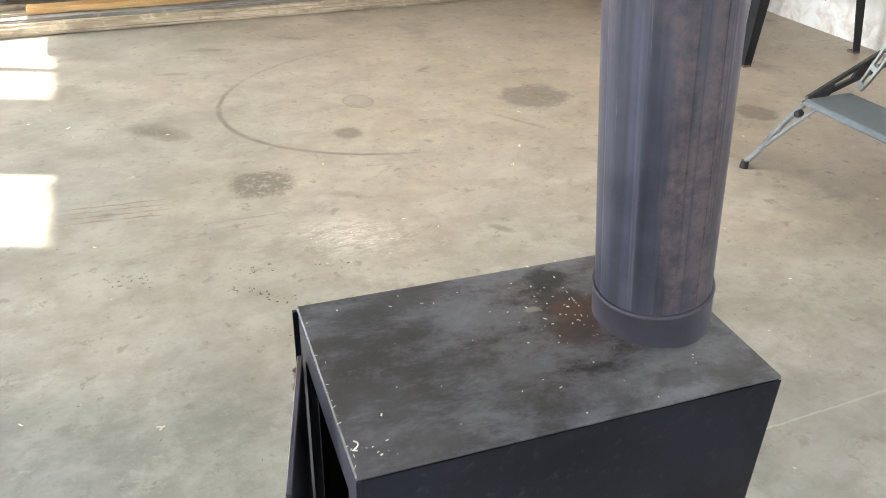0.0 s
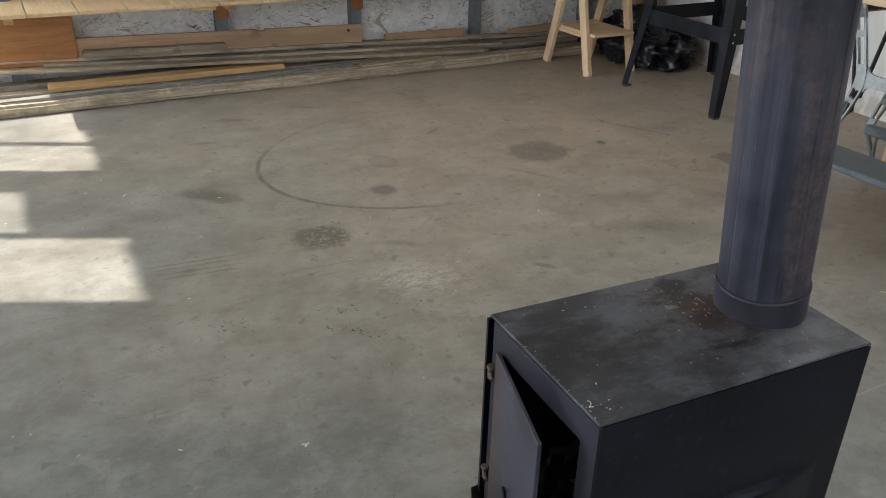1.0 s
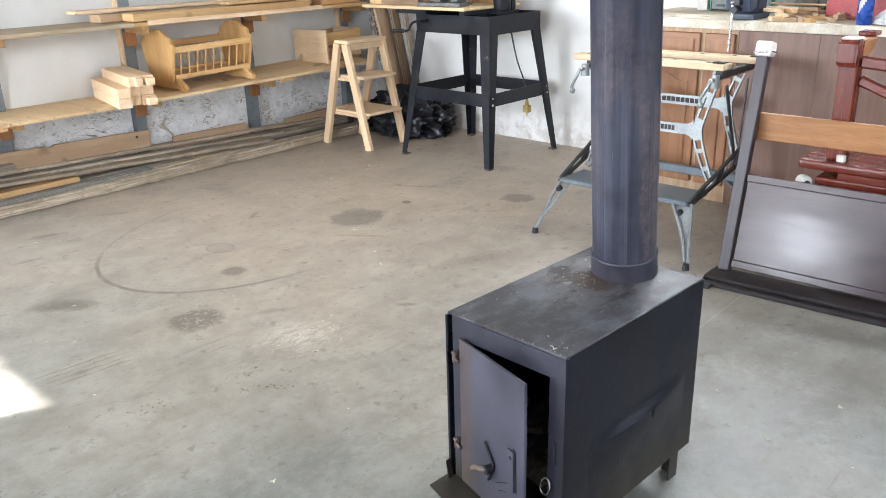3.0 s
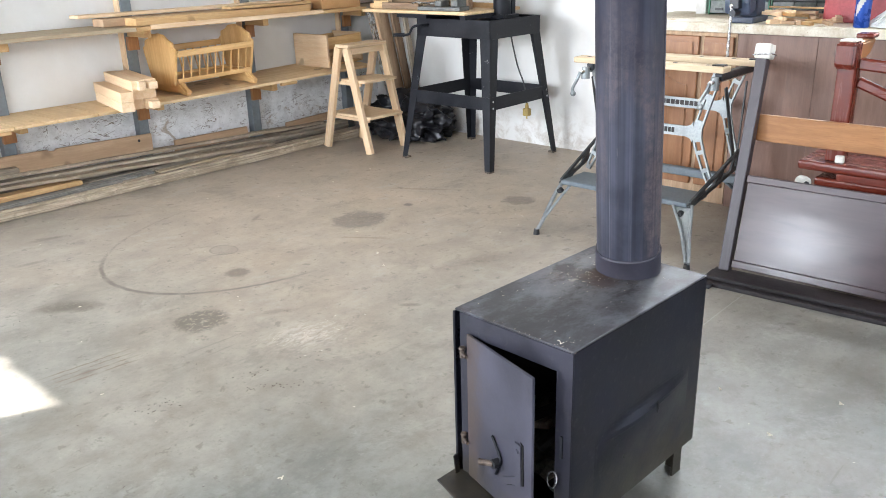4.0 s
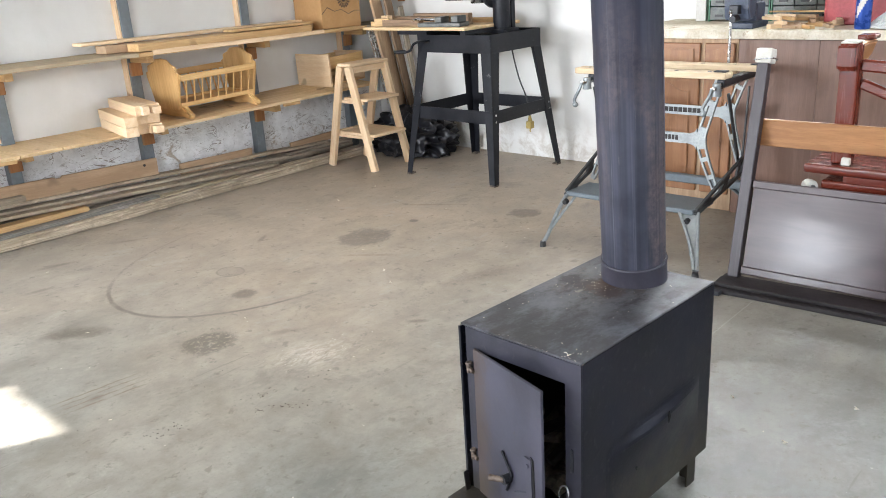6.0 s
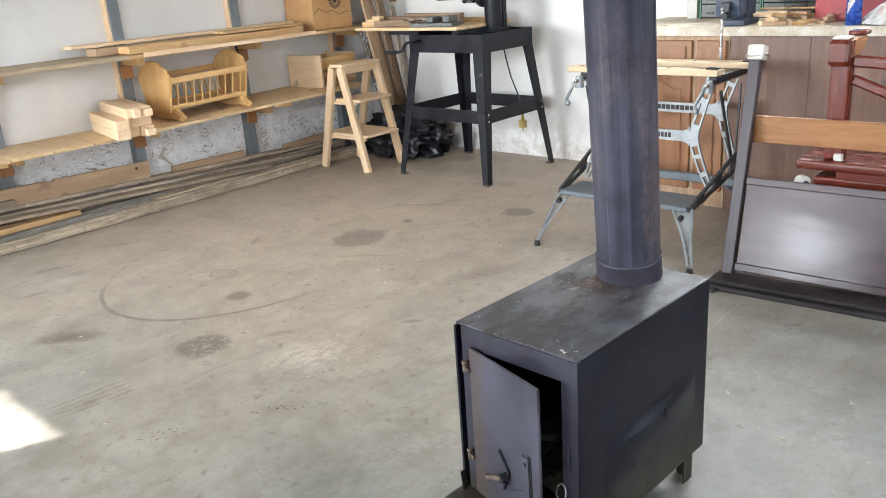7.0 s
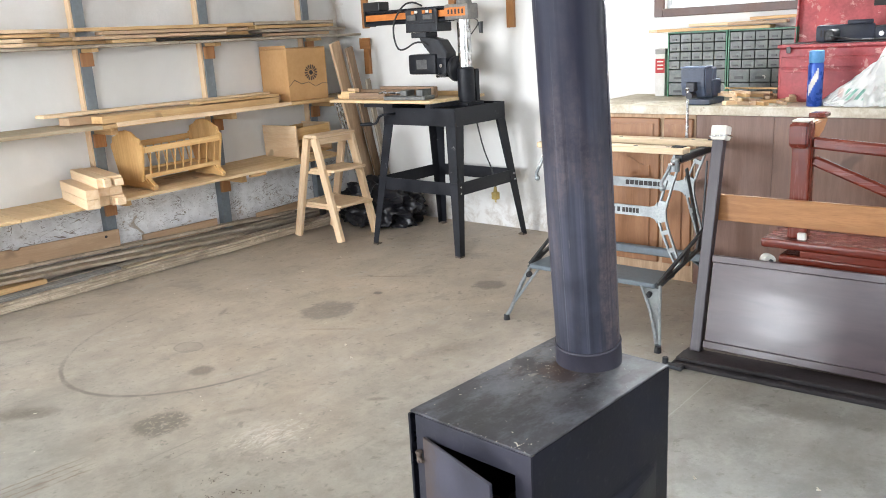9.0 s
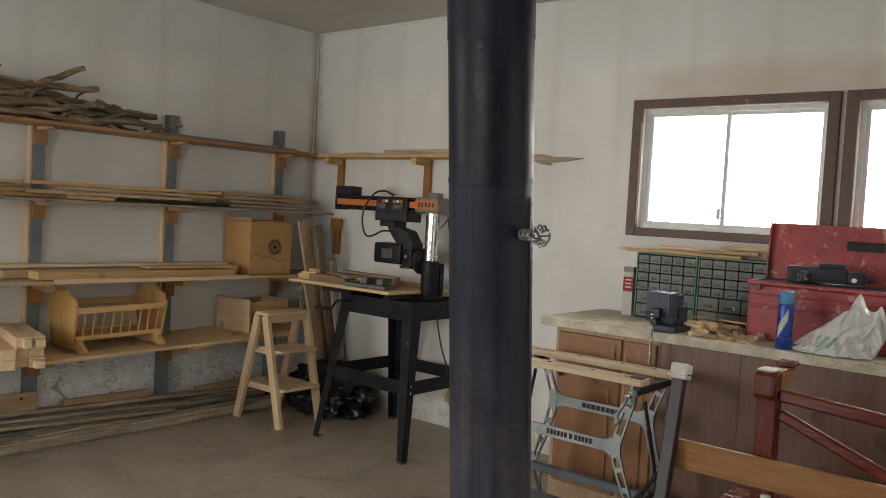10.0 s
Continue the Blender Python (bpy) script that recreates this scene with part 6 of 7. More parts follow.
for k, (x, y, long, wide, z, rz, tone) in enumerate(((-0.10, -3.42, 0.62, 0.09, ZO, 92, "pine"), (-0.06, -3.36, 0.42, 0.05, ZO + 0.022, 86, "new_pine"), (-0.11, -3.50, 0.30, 0.06, ZO + 0.022, 95, "brown"), (-0.13, -3.14, 0.40, 0.025, ZO, 90, "new_pine"), (-0.08, -3.55, 0.26, 0.05, ZO + 0.045, 84, "pine"))):
    plank(x, y, z - 0.003, long, wide, 0.016, rz, tone, "offcut", "thin pine offcut lying on the organisers", "offcuts on the organisers")

# bench vice
BLUE = surface("worn_blue_paint", (0.055, 0.075, 0.12), (0.03, 0.042, 0.07), 18, 0.45, fleck=(0.20, 0.20, 0.20), fleck_from=0.68)
vise = thing("bench_vice", "worn dark blue bench vice bolted to the worktop", "vice", (-0.56, -3.25, CT))
bm = B(-0.06, 0.13, -0.055, 0.055, 0, 0.03, bevel=0.004)
box(bm, 0.0, 0.11, -0.045, 0.045, 0.03, 0.12, bevel=0.012, segments=2)
part("body", bm, BLUE, vise)
bm = bmesh.new()
slab(bm, ((-0.14, 0.185), (-0.055, 0.185), (-0.055, 0.06), (-0.12, 0.045), (-0.135, 0.10)), 0.125, Matrix.Translation((0, -0.0625 + 0.125, 0)) @ pose(0, 0, 0, 90), 0.006)
part("front_jaw", bm, BLUE, vise)
part("rear_jaw", B(-0.045, 0.01, -0.06, 0.06, 0.12, 0.182, bevel=0.005), BLUE, vise)
part("jaw_plate", B(-0.142, -0.05, -0.064, 0.064, 0.186, 0.191, bevel=0.001), surface("grey_blue_plate", (0.11, 0.15, 0.25), (0.07, 0.10, 0.17), 20, 0.5, 0.3), vise)
part("guide_bar", B(-0.17, -0.03, -0.022, 0.022, 0.075, 0.118, bevel=0.003), DARK_IRON, vise)
part("spindle", rod(bmesh.new(), (-0.18, 0, 0.055), (-0.12, 0, 0.055), 0.016), DARK_IRON, vise, smooth=True)
bm = rod(bmesh.new(), (-0.165, 0.012, -0.155), (-0.165, 0.012, 0.085), 0.0075)
bmesh.ops.create_uvsphere(bm, u_segments=12, v_segments=8, radius=0.012, matrix=Matrix.Translation((-0.165, 0.012, 0.088)))
bmesh.ops.create_uvsphere(bm, u_segments=12, v_segments=8, radius=0.012, matrix=Matrix.Translation((-0.165, 0.012, -0.158)))
part("handle", bm, CHROME, vise, "bright steel sliding handle", smooth=True)

# wood scraps by the vice
rng = random.Random(14)
for k in range(26):
    x, y = rng.uniform(-0.60, -0.35), rng.uniform(-3.68, -3.36)
    long, wide = rng.uniform(0.05, 0.16), rng.uniform(0.015, 0.03)
    bm = B(-long / 2, long / 2, -wide / 2, wide / 2, 0, rng.uniform(0.012, 0.022), bevel=0.001)
    solo("wood_scrap", bm, w(rng.choice(("pine", "brown", "new_pine")), "x"), "small pine scrap heaped on the worktop", "wood scrap", pose(x, y, CT + (k % 3) * 0.019 * (1 if k > 5 else 0), 0, 0, rng.uniform(20, 160)), "wood scraps on the worktop")
solo("thin_stick", beam(bmesh.new(), (-0.36, -3.28, CT + 0.062), (-0.40, -3.56, CT + 0.064), 0.008, 0.012), w("pine", "y"), "thin pine stick on the scraps", "stick")

# red tool chest with its lid up
RED = surface("scratched_red_enamel", (0.50, 0.085, 0.092), (0.29, 0.040, 0.046), 7, 0.48, fleck=(0.55, 0.25, 0.23), fleck_from=0.57)
chest = thing("tool_chest", "scratched red metal tool chest with its lid open", "tool chest", (-0.28, -3.90, CT))
part("body", B(-0.13, 0.14, -0.34, 0.34, 0, 0.255, bevel=0.006), RED, chest)
for z0, z1 in ((0.012, 0.155), (0.165, 0.215)):
    d = part("drawer_front", B(-0.142, -0.131, -0.325, 0.325, z0, z1, bevel=0.003), RED, chest)
    part("drawer_lip", B(-0.152, -0.1425, -0.30, 0.30, z1 - 0.014, z1 - 0.006, bevel=0.001), RED, d)
part("rim", B(-0.145, 0.14, -0.345, 0.345, 0.256, 0.272, bevel=0.003), RED, chest)
part("tray", B(-0.12, 0.13, -0.32, 0.32, 0.2725, 0.276), BLACK_PLASTIC, chest)
lid = part("lid", B(-0.012, 0.012, -0.345, 0.345, 0.0, 0.285, bevel=0.004), RED, chest, "raised red lid with a dark badge", Matrix.Translation((0.142, 0, 0.262)) @ pose(0, 0, 0, 0, 8))
part("lid_edge", B(-0.045, -0.012, 0.338, 0.345, 0.0, 0.28), RED, lid)
part("badge", B(-0.015, -0.0125, -0.16, 0.0, 0.17, 0.215, bevel=0.002), INK, lid, "dark rectangular badge")
part("latch", B(-0.152, -0.146, 0.28, 0.30, 0.232, 0.262, bevel=0.002), IRON_TRIM, chest)

drill = thing("power_drill", "dark blue-black corded power drill lying on the chest", "drill", (-0.33, -3.86, CT + 0.277), -78)
NAVY = surface("navy_plastic", (0.022, 0.028, 0.050), (0.010, 0.013, 0.024), 20, 0.45, fleck=(0.22, 0.20, 0.17), fleck_from=0.70)
bm = B(-0.15, 0.10, -0.036, 0.036, 0.0, 0.078, bevel=0.014, segments=2)
box(bm, 0.09, 0.165, -0.030, 0.030, 0.004, 0.066, bevel=0.012, segments=2)
box(bm, -0.02, 0.09, -0.020, 0.020, 0.076, 0.096, bevel=0.008, segments=2)
part("body", bm, NAVY, drill, smooth=True)
for k in range(5):
    part("vent_slot", B(-0.13 + 0.014 * k, -0.124 + 0.014 * k, -0.0375, -0.0355, 0.025, 0.055), INK, drill)
part("lock_button", rod(bmesh.new(), (0.125, -0.030, 0.03), (0.125, -0.036, 0.03), 0.011, sides=12), CHROME, drill, smooth=True)
part("wire_hook", tube(bmesh.new(), [(0.10, -0.034, 0.062), (0.16, -0.036, 0.066), (0.172, -0.034, 0.05), (0.172, -0.034, 0.01)], 0.003, 6), IRON_TRIM, drill)
bm = beam(bmesh.new(), (-0.06, 0.0, 0.035), (-0.09, -0.12, 0.03), 0.05, 0.042, 0.008)
part("handle", bm, BLACK_PLASTIC, drill)
part("chuck", rod(bmesh.new(), (0.160, 0, 0.035), (0.205, 0, 0.035), 0.017, 0.012, 14), DARK_IRON, drill, smooth=True)
bm = tube(bmesh.new(), [(-0.09, -0.12, 0.03), (-0.06, -0.17, 0.025), (0.02, -0.15, 0.01), (0.10, -0.10, 0.008), (0.17, -0.07, 0.008)], 0.005, 6)
part("cord", bm, BLACK_PLASTIC, drill, smooth=True)

# spray can
can = thing("spray_can", "blue aerosol spray can with a lighter blue cap", "spray can", (-0.60, -3.79, CT))
part("body", lathe(bmesh.new(), ((0.031, 0.0), (0.033, 0.004), (0.033, 0.185), (0.030, 0.195)), 28), surface("blue_tin", (0.025, 0.09, 0.42), (0.02, 0.07, 0.34), 20, 0.3, 0.3), can, smooth=True)
part("cap", lathe(bmesh.new(), ((0.030, 0.195), (0.0325, 0.198), (0.0325, 0.245), (0.028, 0.25)), 28), surface("light_blue_plastic", (0.12, 0.33, 0.62), (0.09, 0.27, 0.52), 20, 0.4), can, smooth=True)
bm = bmesh.new()
for k in range(7):
    a = 2.6 + 0.18 * k
    p = Vector((0.0335 * math.cos(a), 0.0335 * math.sin(a), 0.05 + 0.012 * k))
    beam(bm, p, p + Vector((0, 0, 0.05)), 0.0012, 0.006, 0, up=(math.cos(a), math.sin(a), 0))
part("label_swirl", bm, WHITE_FOAM, can, "pale swirl on the label")

# white carrier bag
FILM = Nodes("white_carrier_film")
FILM.bump(FILM.noise(FILM.coord.outputs["Object"], 9, 3, 0.5, 1.5), 0.5, 0.012)
FILM.bsdf.inputs["Transmission Weight"].default_value = 0.15
_, by_, bz_ = FILM.xyz()
# a faded green and red print low on the bag
streak = FILM.math("SINE", FILM.math("MULTIPLY", FILM.math("ADD", by_, FILM.math("MULTIPLY", bz_, 0.8)), 190))
area = FILM.math("MULTIPLY", FILM.step(FILM.math("ABSOLUTE", FILM.math("SUBTRACT", by_, 0.02)), 0.035, 0.045, 1.0, 0.0), FILM.step(FILM.math("ABSOLUTE", FILM.math("SUBTRACT", bz_, 0.055)), 0.020, 0.028, 1.0, 0.0))
red = FILM.math("MULTIPLY", FILM.step(FILM.math("ABSOLUTE", FILM.math("SUBTRACT", by_, 0.085)), 0.010, 0.018, 0.35, 0.0), FILM.step(FILM.math("ABSOLUTE", FILM.math("SUBTRACT", bz_, 0.06)), 0.015, 0.022, 1.0, 0.0))
print_color = FILM.mix(FILM.math("MULTIPLY", area, FILM.step(streak, -0.1, 0.3, 0.0, 0.8)), (0.84, 0.85, 0.83), (0.10, 0.42, 0.30))
print_color = FILM.mix(red, print_color, (0.62, 0.20, 0.10))
FILM = FILM.finish(print_color, 0.28)
bm = bmesh.new()
def bag_height(u):
    """The bag's outline from its limp end up to the knotted handles."""
    marks = ((0.0, 0.012), (0.10, 0.045), (0.28, 0.095), (0.45, 0.145), (0.60, 0.195), (0.67, 0.250), (0.71, 0.264), (0.76, 0.225), (0.81, 0.200), (0.87, 0.195), (0.92, 0.218), (0.955, 0.190), (1.0, 0.10))
    for (a, h), (b, k) in zip(marks, marks[1:]):
        if u <= b:
            return h + (k - h) * (u - a) / (b - a)
    return 0.02


rings = []
for i in range(61):
    u = i / 60
    high, wide = bag_height(u), 0.015 + 0.085 * math.sin(math.pi * min(1.0, u * 0.95 + 0.03)) ** 0.7
    ring = []
    for k in range(49):
        v = k / 48
        s, side = 1 - abs(2 * v - 1), (1 if v > 0.5 else -1)
        fold = 0.034 * abs(noise.noise(Vector((u * 6 + s * 3.2, s * 2.0 - u * 3.5, side * 3)))) + 0.030 * abs(noise.noise(Vector((u * 12 - s * 5, s * 4, side * 5)))) - 0.02
        x = side * (wide * (1 - s ** 1.7) + 0.004) + fold * (1 if s < 0.95 else 0.4)
        ring.append(bm.verts.new((x, 0.19 - 0.38 * u + 0.35 * fold + 0.05 * u * (1 - s), 0.003 + high * s * (1 + 0.10 * noise.noise(Vector((u * 7, s * 2, 1)))))))
    rings.append(ring)
for a, b in zip(rings, rings[1:]):
    for k in range(48):
        bm.faces.new((a[k], b[k], b[k + 1], a[k + 1]))
for ring in (rings[0], rings[-1]):
    bm.faces.new(ring)
bag = solo("carrier_bag", bm, FILM, "crumpled white plastic carrier bag with limp handles on the worktop", "bag", pose(-0.53, -3.985, CT), smooth=True)

# ---- folding workbench ----
wb = thing("folding_workbench", "folding workbench with pine jaws and a pressed metal frame", "workbench", (-1.0, -3.06, 0))
JZ = 0.795
for x0, x1, near in ((-0.155, -0.072, -0.350), (0.118, 0.200, -0.405)):
    jaw = part("jaw", B(x0, x1, near, 0.425, JZ - 0.028, JZ, bevel=0.004), w("jaw", "y"), wb, "worn pine vice jaw")
    for y in (-0.26, -0.10, 0.12, 0.36):
        part("dog_hole", rod(bmesh.new(), ((x0 + x1) / 2, y, JZ - 0.004), ((x0 + x1) / 2, y, JZ + 0.0006), 0.010, sides=14), INK, jaw)
    part("jaw_pad", B(x0 + 0.02, x1 - 0.02, near + 0.008, near + 0.065, JZ + 0.001, JZ + 0.006, bevel=0.002), BLACK_PLASTIC, jaw)
# pressed silver frames on both long sides
GUNMETAL = surface("gunmetal_paint", (0.075, 0.08, 0.08), (0.035, 0.038, 0.04), 12, 0.42, 0.3, fleck=(0.22, 0.22, 0.21), fleck_from=0.70)
def pierced_limb(bm, x, s, stations, thick=0.014, rim=0.0085):
    """A pressed limb through (y, z, width, solid to the next) stations, with holes between its rims."""
    rows = []
    for k, (y, z, wide, _) in enumerate(stations):
        before, after = stations[max(k - 1, 0)], stations[min(k + 1, len(stations) - 1)]
        way = Vector((after[0] - before[0], after[1] - before[1])).normalized()
        out = Vector((-way.y, way.x))
        rows.append([bm.verts.new((x - thick / 2, s * (y + out.x * o), z + out.y * o)) for o in (-wide / 2, -wide / 2 + rim, wide / 2 - rim, wide / 2)])
    flat = []
    for (upper, lower), station in zip(zip(rows, rows[1:]), stations):
        for c in (0, 1, 2):
            if c != 1 or station[3]:
                flat.append(bm.faces.new((upper[c], upper[c + 1], lower[c + 1], lower[c])))
    out = bmesh.ops.extrude_face_region(bm, geom=flat)
    bmesh.ops.translate(bm, verts=[v for v in out["geom"] if isinstance(v, bmesh.types.BMVert)], vec=(thick, 0, 0))
    bmesh.ops.recalc_face_normals(bm, faces=bm.faces[:])


for x, side in ((-0.13, "front"), (0.16, "rear")):
    bm = bmesh.new()
    bar = 0.49 if side == "front" else 0.565
    for s in (-1, 1):
        # upper arm, waist at the bar, lower limb with holes that shrink downwards
        foot_y, waist = (0.334, 0.243) if side == "front" else (0.345, 0.250)
        def along(u):
            return waist + (foot_y - waist) * (0.10 * u + 0.90 * u ** 1.25), bar - 0.02 - (bar - 0.255) * u
        def above(u):
            return waist + (0.318 - waist) * u, bar + 0.02 + (0.745 - bar) * u
        limb = [(*above(1.0), 0.040, 1), (*above(0.80), 0.042, 0), (*above(0.62), 0.042, 1), (*above(0.52), 0.041, 0), (*above(0.14), 0.042, 1), (*above(0.0), 0.044, 1), (*along(0.0), 0.046, 1),
                (*along(0.10), 0.044, 0), (*along(0.26), 0.042, 1), (*along(0.34), 0.041, 0), (*along(0.60), 0.038, 1), (*along(0.68), 0.036, 0), (*along(0.90), 0.030, 1), (*along(1.0), 0.026, 1)]
        pierced_limb(bm, x, s, limb)
        # the bar flares where it meets the limb
        end = waist - 0.0215
        slab(bm, [(s * y, z) for y, z in ((0.0, bar - 0.024), (end - 0.035, bar - 0.024), (end - 0.012, bar - 0.032), (end, bar - 0.050), (end, bar + 0.050), (end - 0.012, bar + 0.032), (end - 0.035, bar + 0.024), (0.0, bar + 0.024))], 0.010,
             Matrix.Translation((x - 0.005, 0, 0)) @ Matrix(((0, 0, 1, 0), (1, 0, 0, 0), (0, 1, 0, 0), (0, 0, 0, 1))))
    frame_part = part("silver_frame", bm, CAST, wb, "silver pressed frame with dark lettering bars")
    # lettering as plain bars
    y, z, count = (-0.13, 0.479, 12) if side == "front" else (-0.105, 0.554, 8)
    for k in range(count):
        wide = 0.014 if side == "front" else 0.021
        part("lettering_bar", B(x - 0.0062, x - 0.0054, y, y + wide, z, z + 0.023), INK, frame_part)
        y += wide + 0.004 + (0.008 if side == "front" and k in (4, 5) else 0)
for s in (-1, 1):
    y = s * 0.33
    bm = B(-0.155, 0.20, y - 0.018, y + 0.018, 0.735, 0.768, bevel=0.004)
    part("jaw_carrier", bm, DARK_IRON, wb, "black jaw carrier")
    part("vice_screw", rod(bmesh.new(), (-0.24, y, 0.735), (0.18, y, 0.735), 0.010), CHROME, wb, smooth=True)
    bm = rod(bmesh.new(), (-0.19, y, 0.70), (-0.19, y, 0.755), 0.022, 0.018, 14)
    tube(bm, [(-0.24, y, 0.735), (-0.25, y + 0.01, 0.70), (-0.25, y + 0.035, 0.655), (-0.25, y + 0.03, 0.64)], 0.008, 8)
    bmesh.ops.create_uvsphere(bm, u_segments=12, v_segments=8, radius=0.014, matrix=Matrix.Translation((-0.25, y + 0.03, 0.632)))
    part("vice_crank", bm, CAST, wb, "silver crank handle", smooth=True)
    # folding side stay and long braces
    bm = beam(bmesh.new(), (-0.10, s * 0.345, 0.70), (0.02, s * 0.36, 0.36), 0.020, 0.008, 0.002)
    beam(bm, (0.13, s * 0.345, 0.70), (0.06, s * 0.36, 0.36), 0.020, 0.008, 0.002)
    part("side_strut", bm, GUNMETAL, wb)
    tip, low, high = Vector((-0.375, s * 0.340, 0.205)), Vector((0.05, s * 0.37, 0.312)), Vector((0.06, s * 0.37, 0.388))
    bm = beam(bmesh.new(), tip, low, 0.020, 0.016, 0.003)
    beam(bm, tip + Vector((0.01, 0, 0.018)), high, 0.016, 0.016, 0.003)
    for u, v in ((0.24, 0.30), (0.52, 0.60), (0.60, 0.66), (0.86, 0.90), (0.97, 0.97)):
        beam(bm, tip.lerp(low, u), tip.lerp(high, v), 0.020 + 0.02 * (u < 0.3), 0.012, 0.002)
    part("side_stay", bm, GUNMETAL, wb, "dark grey folding stay pierced by holes")
    for x0, x1 in ((-0.37, -0.585), (0.14, 0.22)):
        bm = bmesh.new()
        top, foot = Vector((x0, s * 0.335, 0.205)), Vector((x1, s * 0.405 - (0.075 if s > 0 else 0.045), 0.02))
        if s > 0:
            tube(bm, [foot, foot.lerp(top, 0.12) + Vector((0.02, 0, 0.01)), foot.lerp(top, 0.6) + Vector((0.01, 0.004, 0.012)), top], 0.010, 8)
            tube(bm, [foot.lerp(top, 0.12) + Vector((0.02, 0.004, 0.01)), foot.lerp(top, 0.7) + Vector((0.0, -0.03, 0.0)), top + Vector((0, -0.05, 0))], 0.007, 8)
        else:
            # pressed channel: two rounded flanges closing towards the foot, and the web between them
            inner, outer = top + Vector((0, 0.075, 0.012)), top + Vector((0, -0.020, 0.012))
            low_in, low_out = foot + Vector((0, 0.007, 0.012)), foot + Vector((0, -0.007, 0.012))
            tube(bm, [inner, inner.lerp(low_in, 0.45) + Vector((0, -0.012, 0)), inner.lerp(low_in, 0.8) + Vector((0, -0.006, 0)), low_in], 0.0075, 8)
            tube(bm, [outer, outer.lerp(low_out, 0.5) + Vector((0, 0.002, 0)), low_out], 0.0075, 8)
            back = Vector((0.008, 0, 0))
            web = [bm.verts.new(p + back) for p in (inner, inner.lerp(low_in, 0.45) + Vector((0, -0.012, 0)), low_in, low_out, outer.lerp(low_out, 0.5), outer)]
            solid = bmesh.ops.extrude_face_region(bm, geom=[bm.faces.new(web)])
            bmesh.ops.translate(bm, verts=[v for v in solid["geom"] if isinstance(v, bmesh.types.BMVert)], vec=(0.004, 0, 0))
            bmesh.ops.recalc_face_normals(bm, faces=bm.faces[:])
        leg = part("leg", bm, CAST if s > 0 or x0 < 0 else BLUE_GREY, wb, "silver splayed leg")
        part("rubber_foot", rod(bmesh.new(), foot - Vector((0, 0, 0.02)), foot + Vector((0, 0, 0.006)), 0.016, 0.013, 12), BLACK_PLASTIC, leg, smooth=True)
    part("pivot_bolt", rod(bmesh.new(), (-0.396, s * 0.318, 0.182), (-0.416, s * 0.318, 0.180), 0.015, 0.012, 12), BLACK_PLASTIC, wb, smooth=True)
part("step_deck", B(-0.385, -0.175, -0.335, 0.330, 0.205, 0.228, bevel=0.005), BLUE_GREY, wb, "grey ribbed step deck")
part("rear_bar", B(0.11, 0.15, -0.35, 0.335, 0.205, 0.245, bevel=0.005), BLUE_GREY, wb)

# ---- bed end leaning on the chair ----
LEAN = 12.3
PLINTH = surface("black_brown_paint", (0.030, 0.024, 0.025), (0.016, 0.013, 0.014), 9, 0.5, fleck=(0.10, 0.09, 0.085), fleck_from=0.7)
bed = thing("bed_headboard", "dark glossy wooden bed end leaning, with a foam-capped post", "headboard", (-1.575, -3.655, 0.0))
TILT_M = pose(0.045, 0, 0.022, 0, LEAN, 1.5)
def bed_part(name, bm, mat, label="", parent=None):
    return part(name, bm, mat, bed, label, TILT_M)


LACQUER = Nodes("dark_lacquered_veneer")
g = LACQUER.noise(LACQUER.scaled((6, 0.8, 6)), 3.0, 6, 0.6, 0.5)
s2 = LACQUER.noise(LACQUER.coord.outputs["Object"], 5, 2, 0.5)
LACQUER.bump(LACQUER.noise(LACQUER.scaled((1, 0.6, 1.3)), 6, 3, 0.45), 1.0, 0.0022)
LACQUER.put(LACQUER.bsdf.inputs["Coat Normal"], LACQUER.bsdf.inputs["Normal"].links[0].from_socket)
LACQUER = LACQUER.finish(LACQUER.mix(LACQUER.step(g, 0.35, 0.65), (0.044, 0.026, 0.030), (0.063, 0.038, 0.043)), LACQUER.step(s2, 0.15, 0.85, 0.27, 0.37))
LACQUER.node_tree.nodes["Principled BSDF"].inputs["Coat Weight"].default_value = 0.55
LACQUER.node_tree.nodes["Principled BSDF"].inputs["Coat Roughness"].default_value = 0.18
bed_part("post", B(-0.022, 0.022, -0.022, 0.022, 0.0, 0.875, bevel=0.003), w("dark", "z"), "dark square post")
bed_part("post", B(-0.022, 0.022, -1.46, -1.416, 0.0, 0.875, bevel=0.003), w("dark", "z"))
bed_part("foam_cap", B(-0.032, 0.030, -0.036, 0.030, 0.866, 0.925, bevel=0.010, segments=2), WHITE_FOAM, "white foam wrapped over the post")
bm = tube(bmesh.new(), [(-0.034, -0.036, 0.885), (-0.034, 0.03, 0.878), (0.03, 0.032, 0.88), (0.03, -0.04, 0.884), (-0.034, -0.04, 0.886)], 0.003, 6)
bed_part("foam_band", bm, CHROME, "band round the foam")
bed_part("panel", B(-0.006, 0.008, -1.414, -0.032, 0.05, 0.372), LACQUER, "glossy dark veneered panel")
bed_part("panel_edge", B(-0.012, 0.012, -1.414, -0.026, 0.373, 0.403, bevel=0.003), LACQUER)
bed_part("panel_edge", B(-0.012, 0.012, -1.414, -0.026, 0.018, 0.049, bevel=0.003), LACQUER)
part("plinth", B(-0.115, 0.075, -1.50, 0.045, 0.0, 0.018, bevel=0.003), PLINTH, bed, "dark plinth rail on the floor", pose(0, 0, 0, 0, 0, 3.0))
part("plinth_step", B(-0.085, 0.0, -1.50, 0.035, 0.0185, 0.034, bevel=0.003), PLINTH, bed, "", pose(0, 0, 0, 0, 0, 3.0))
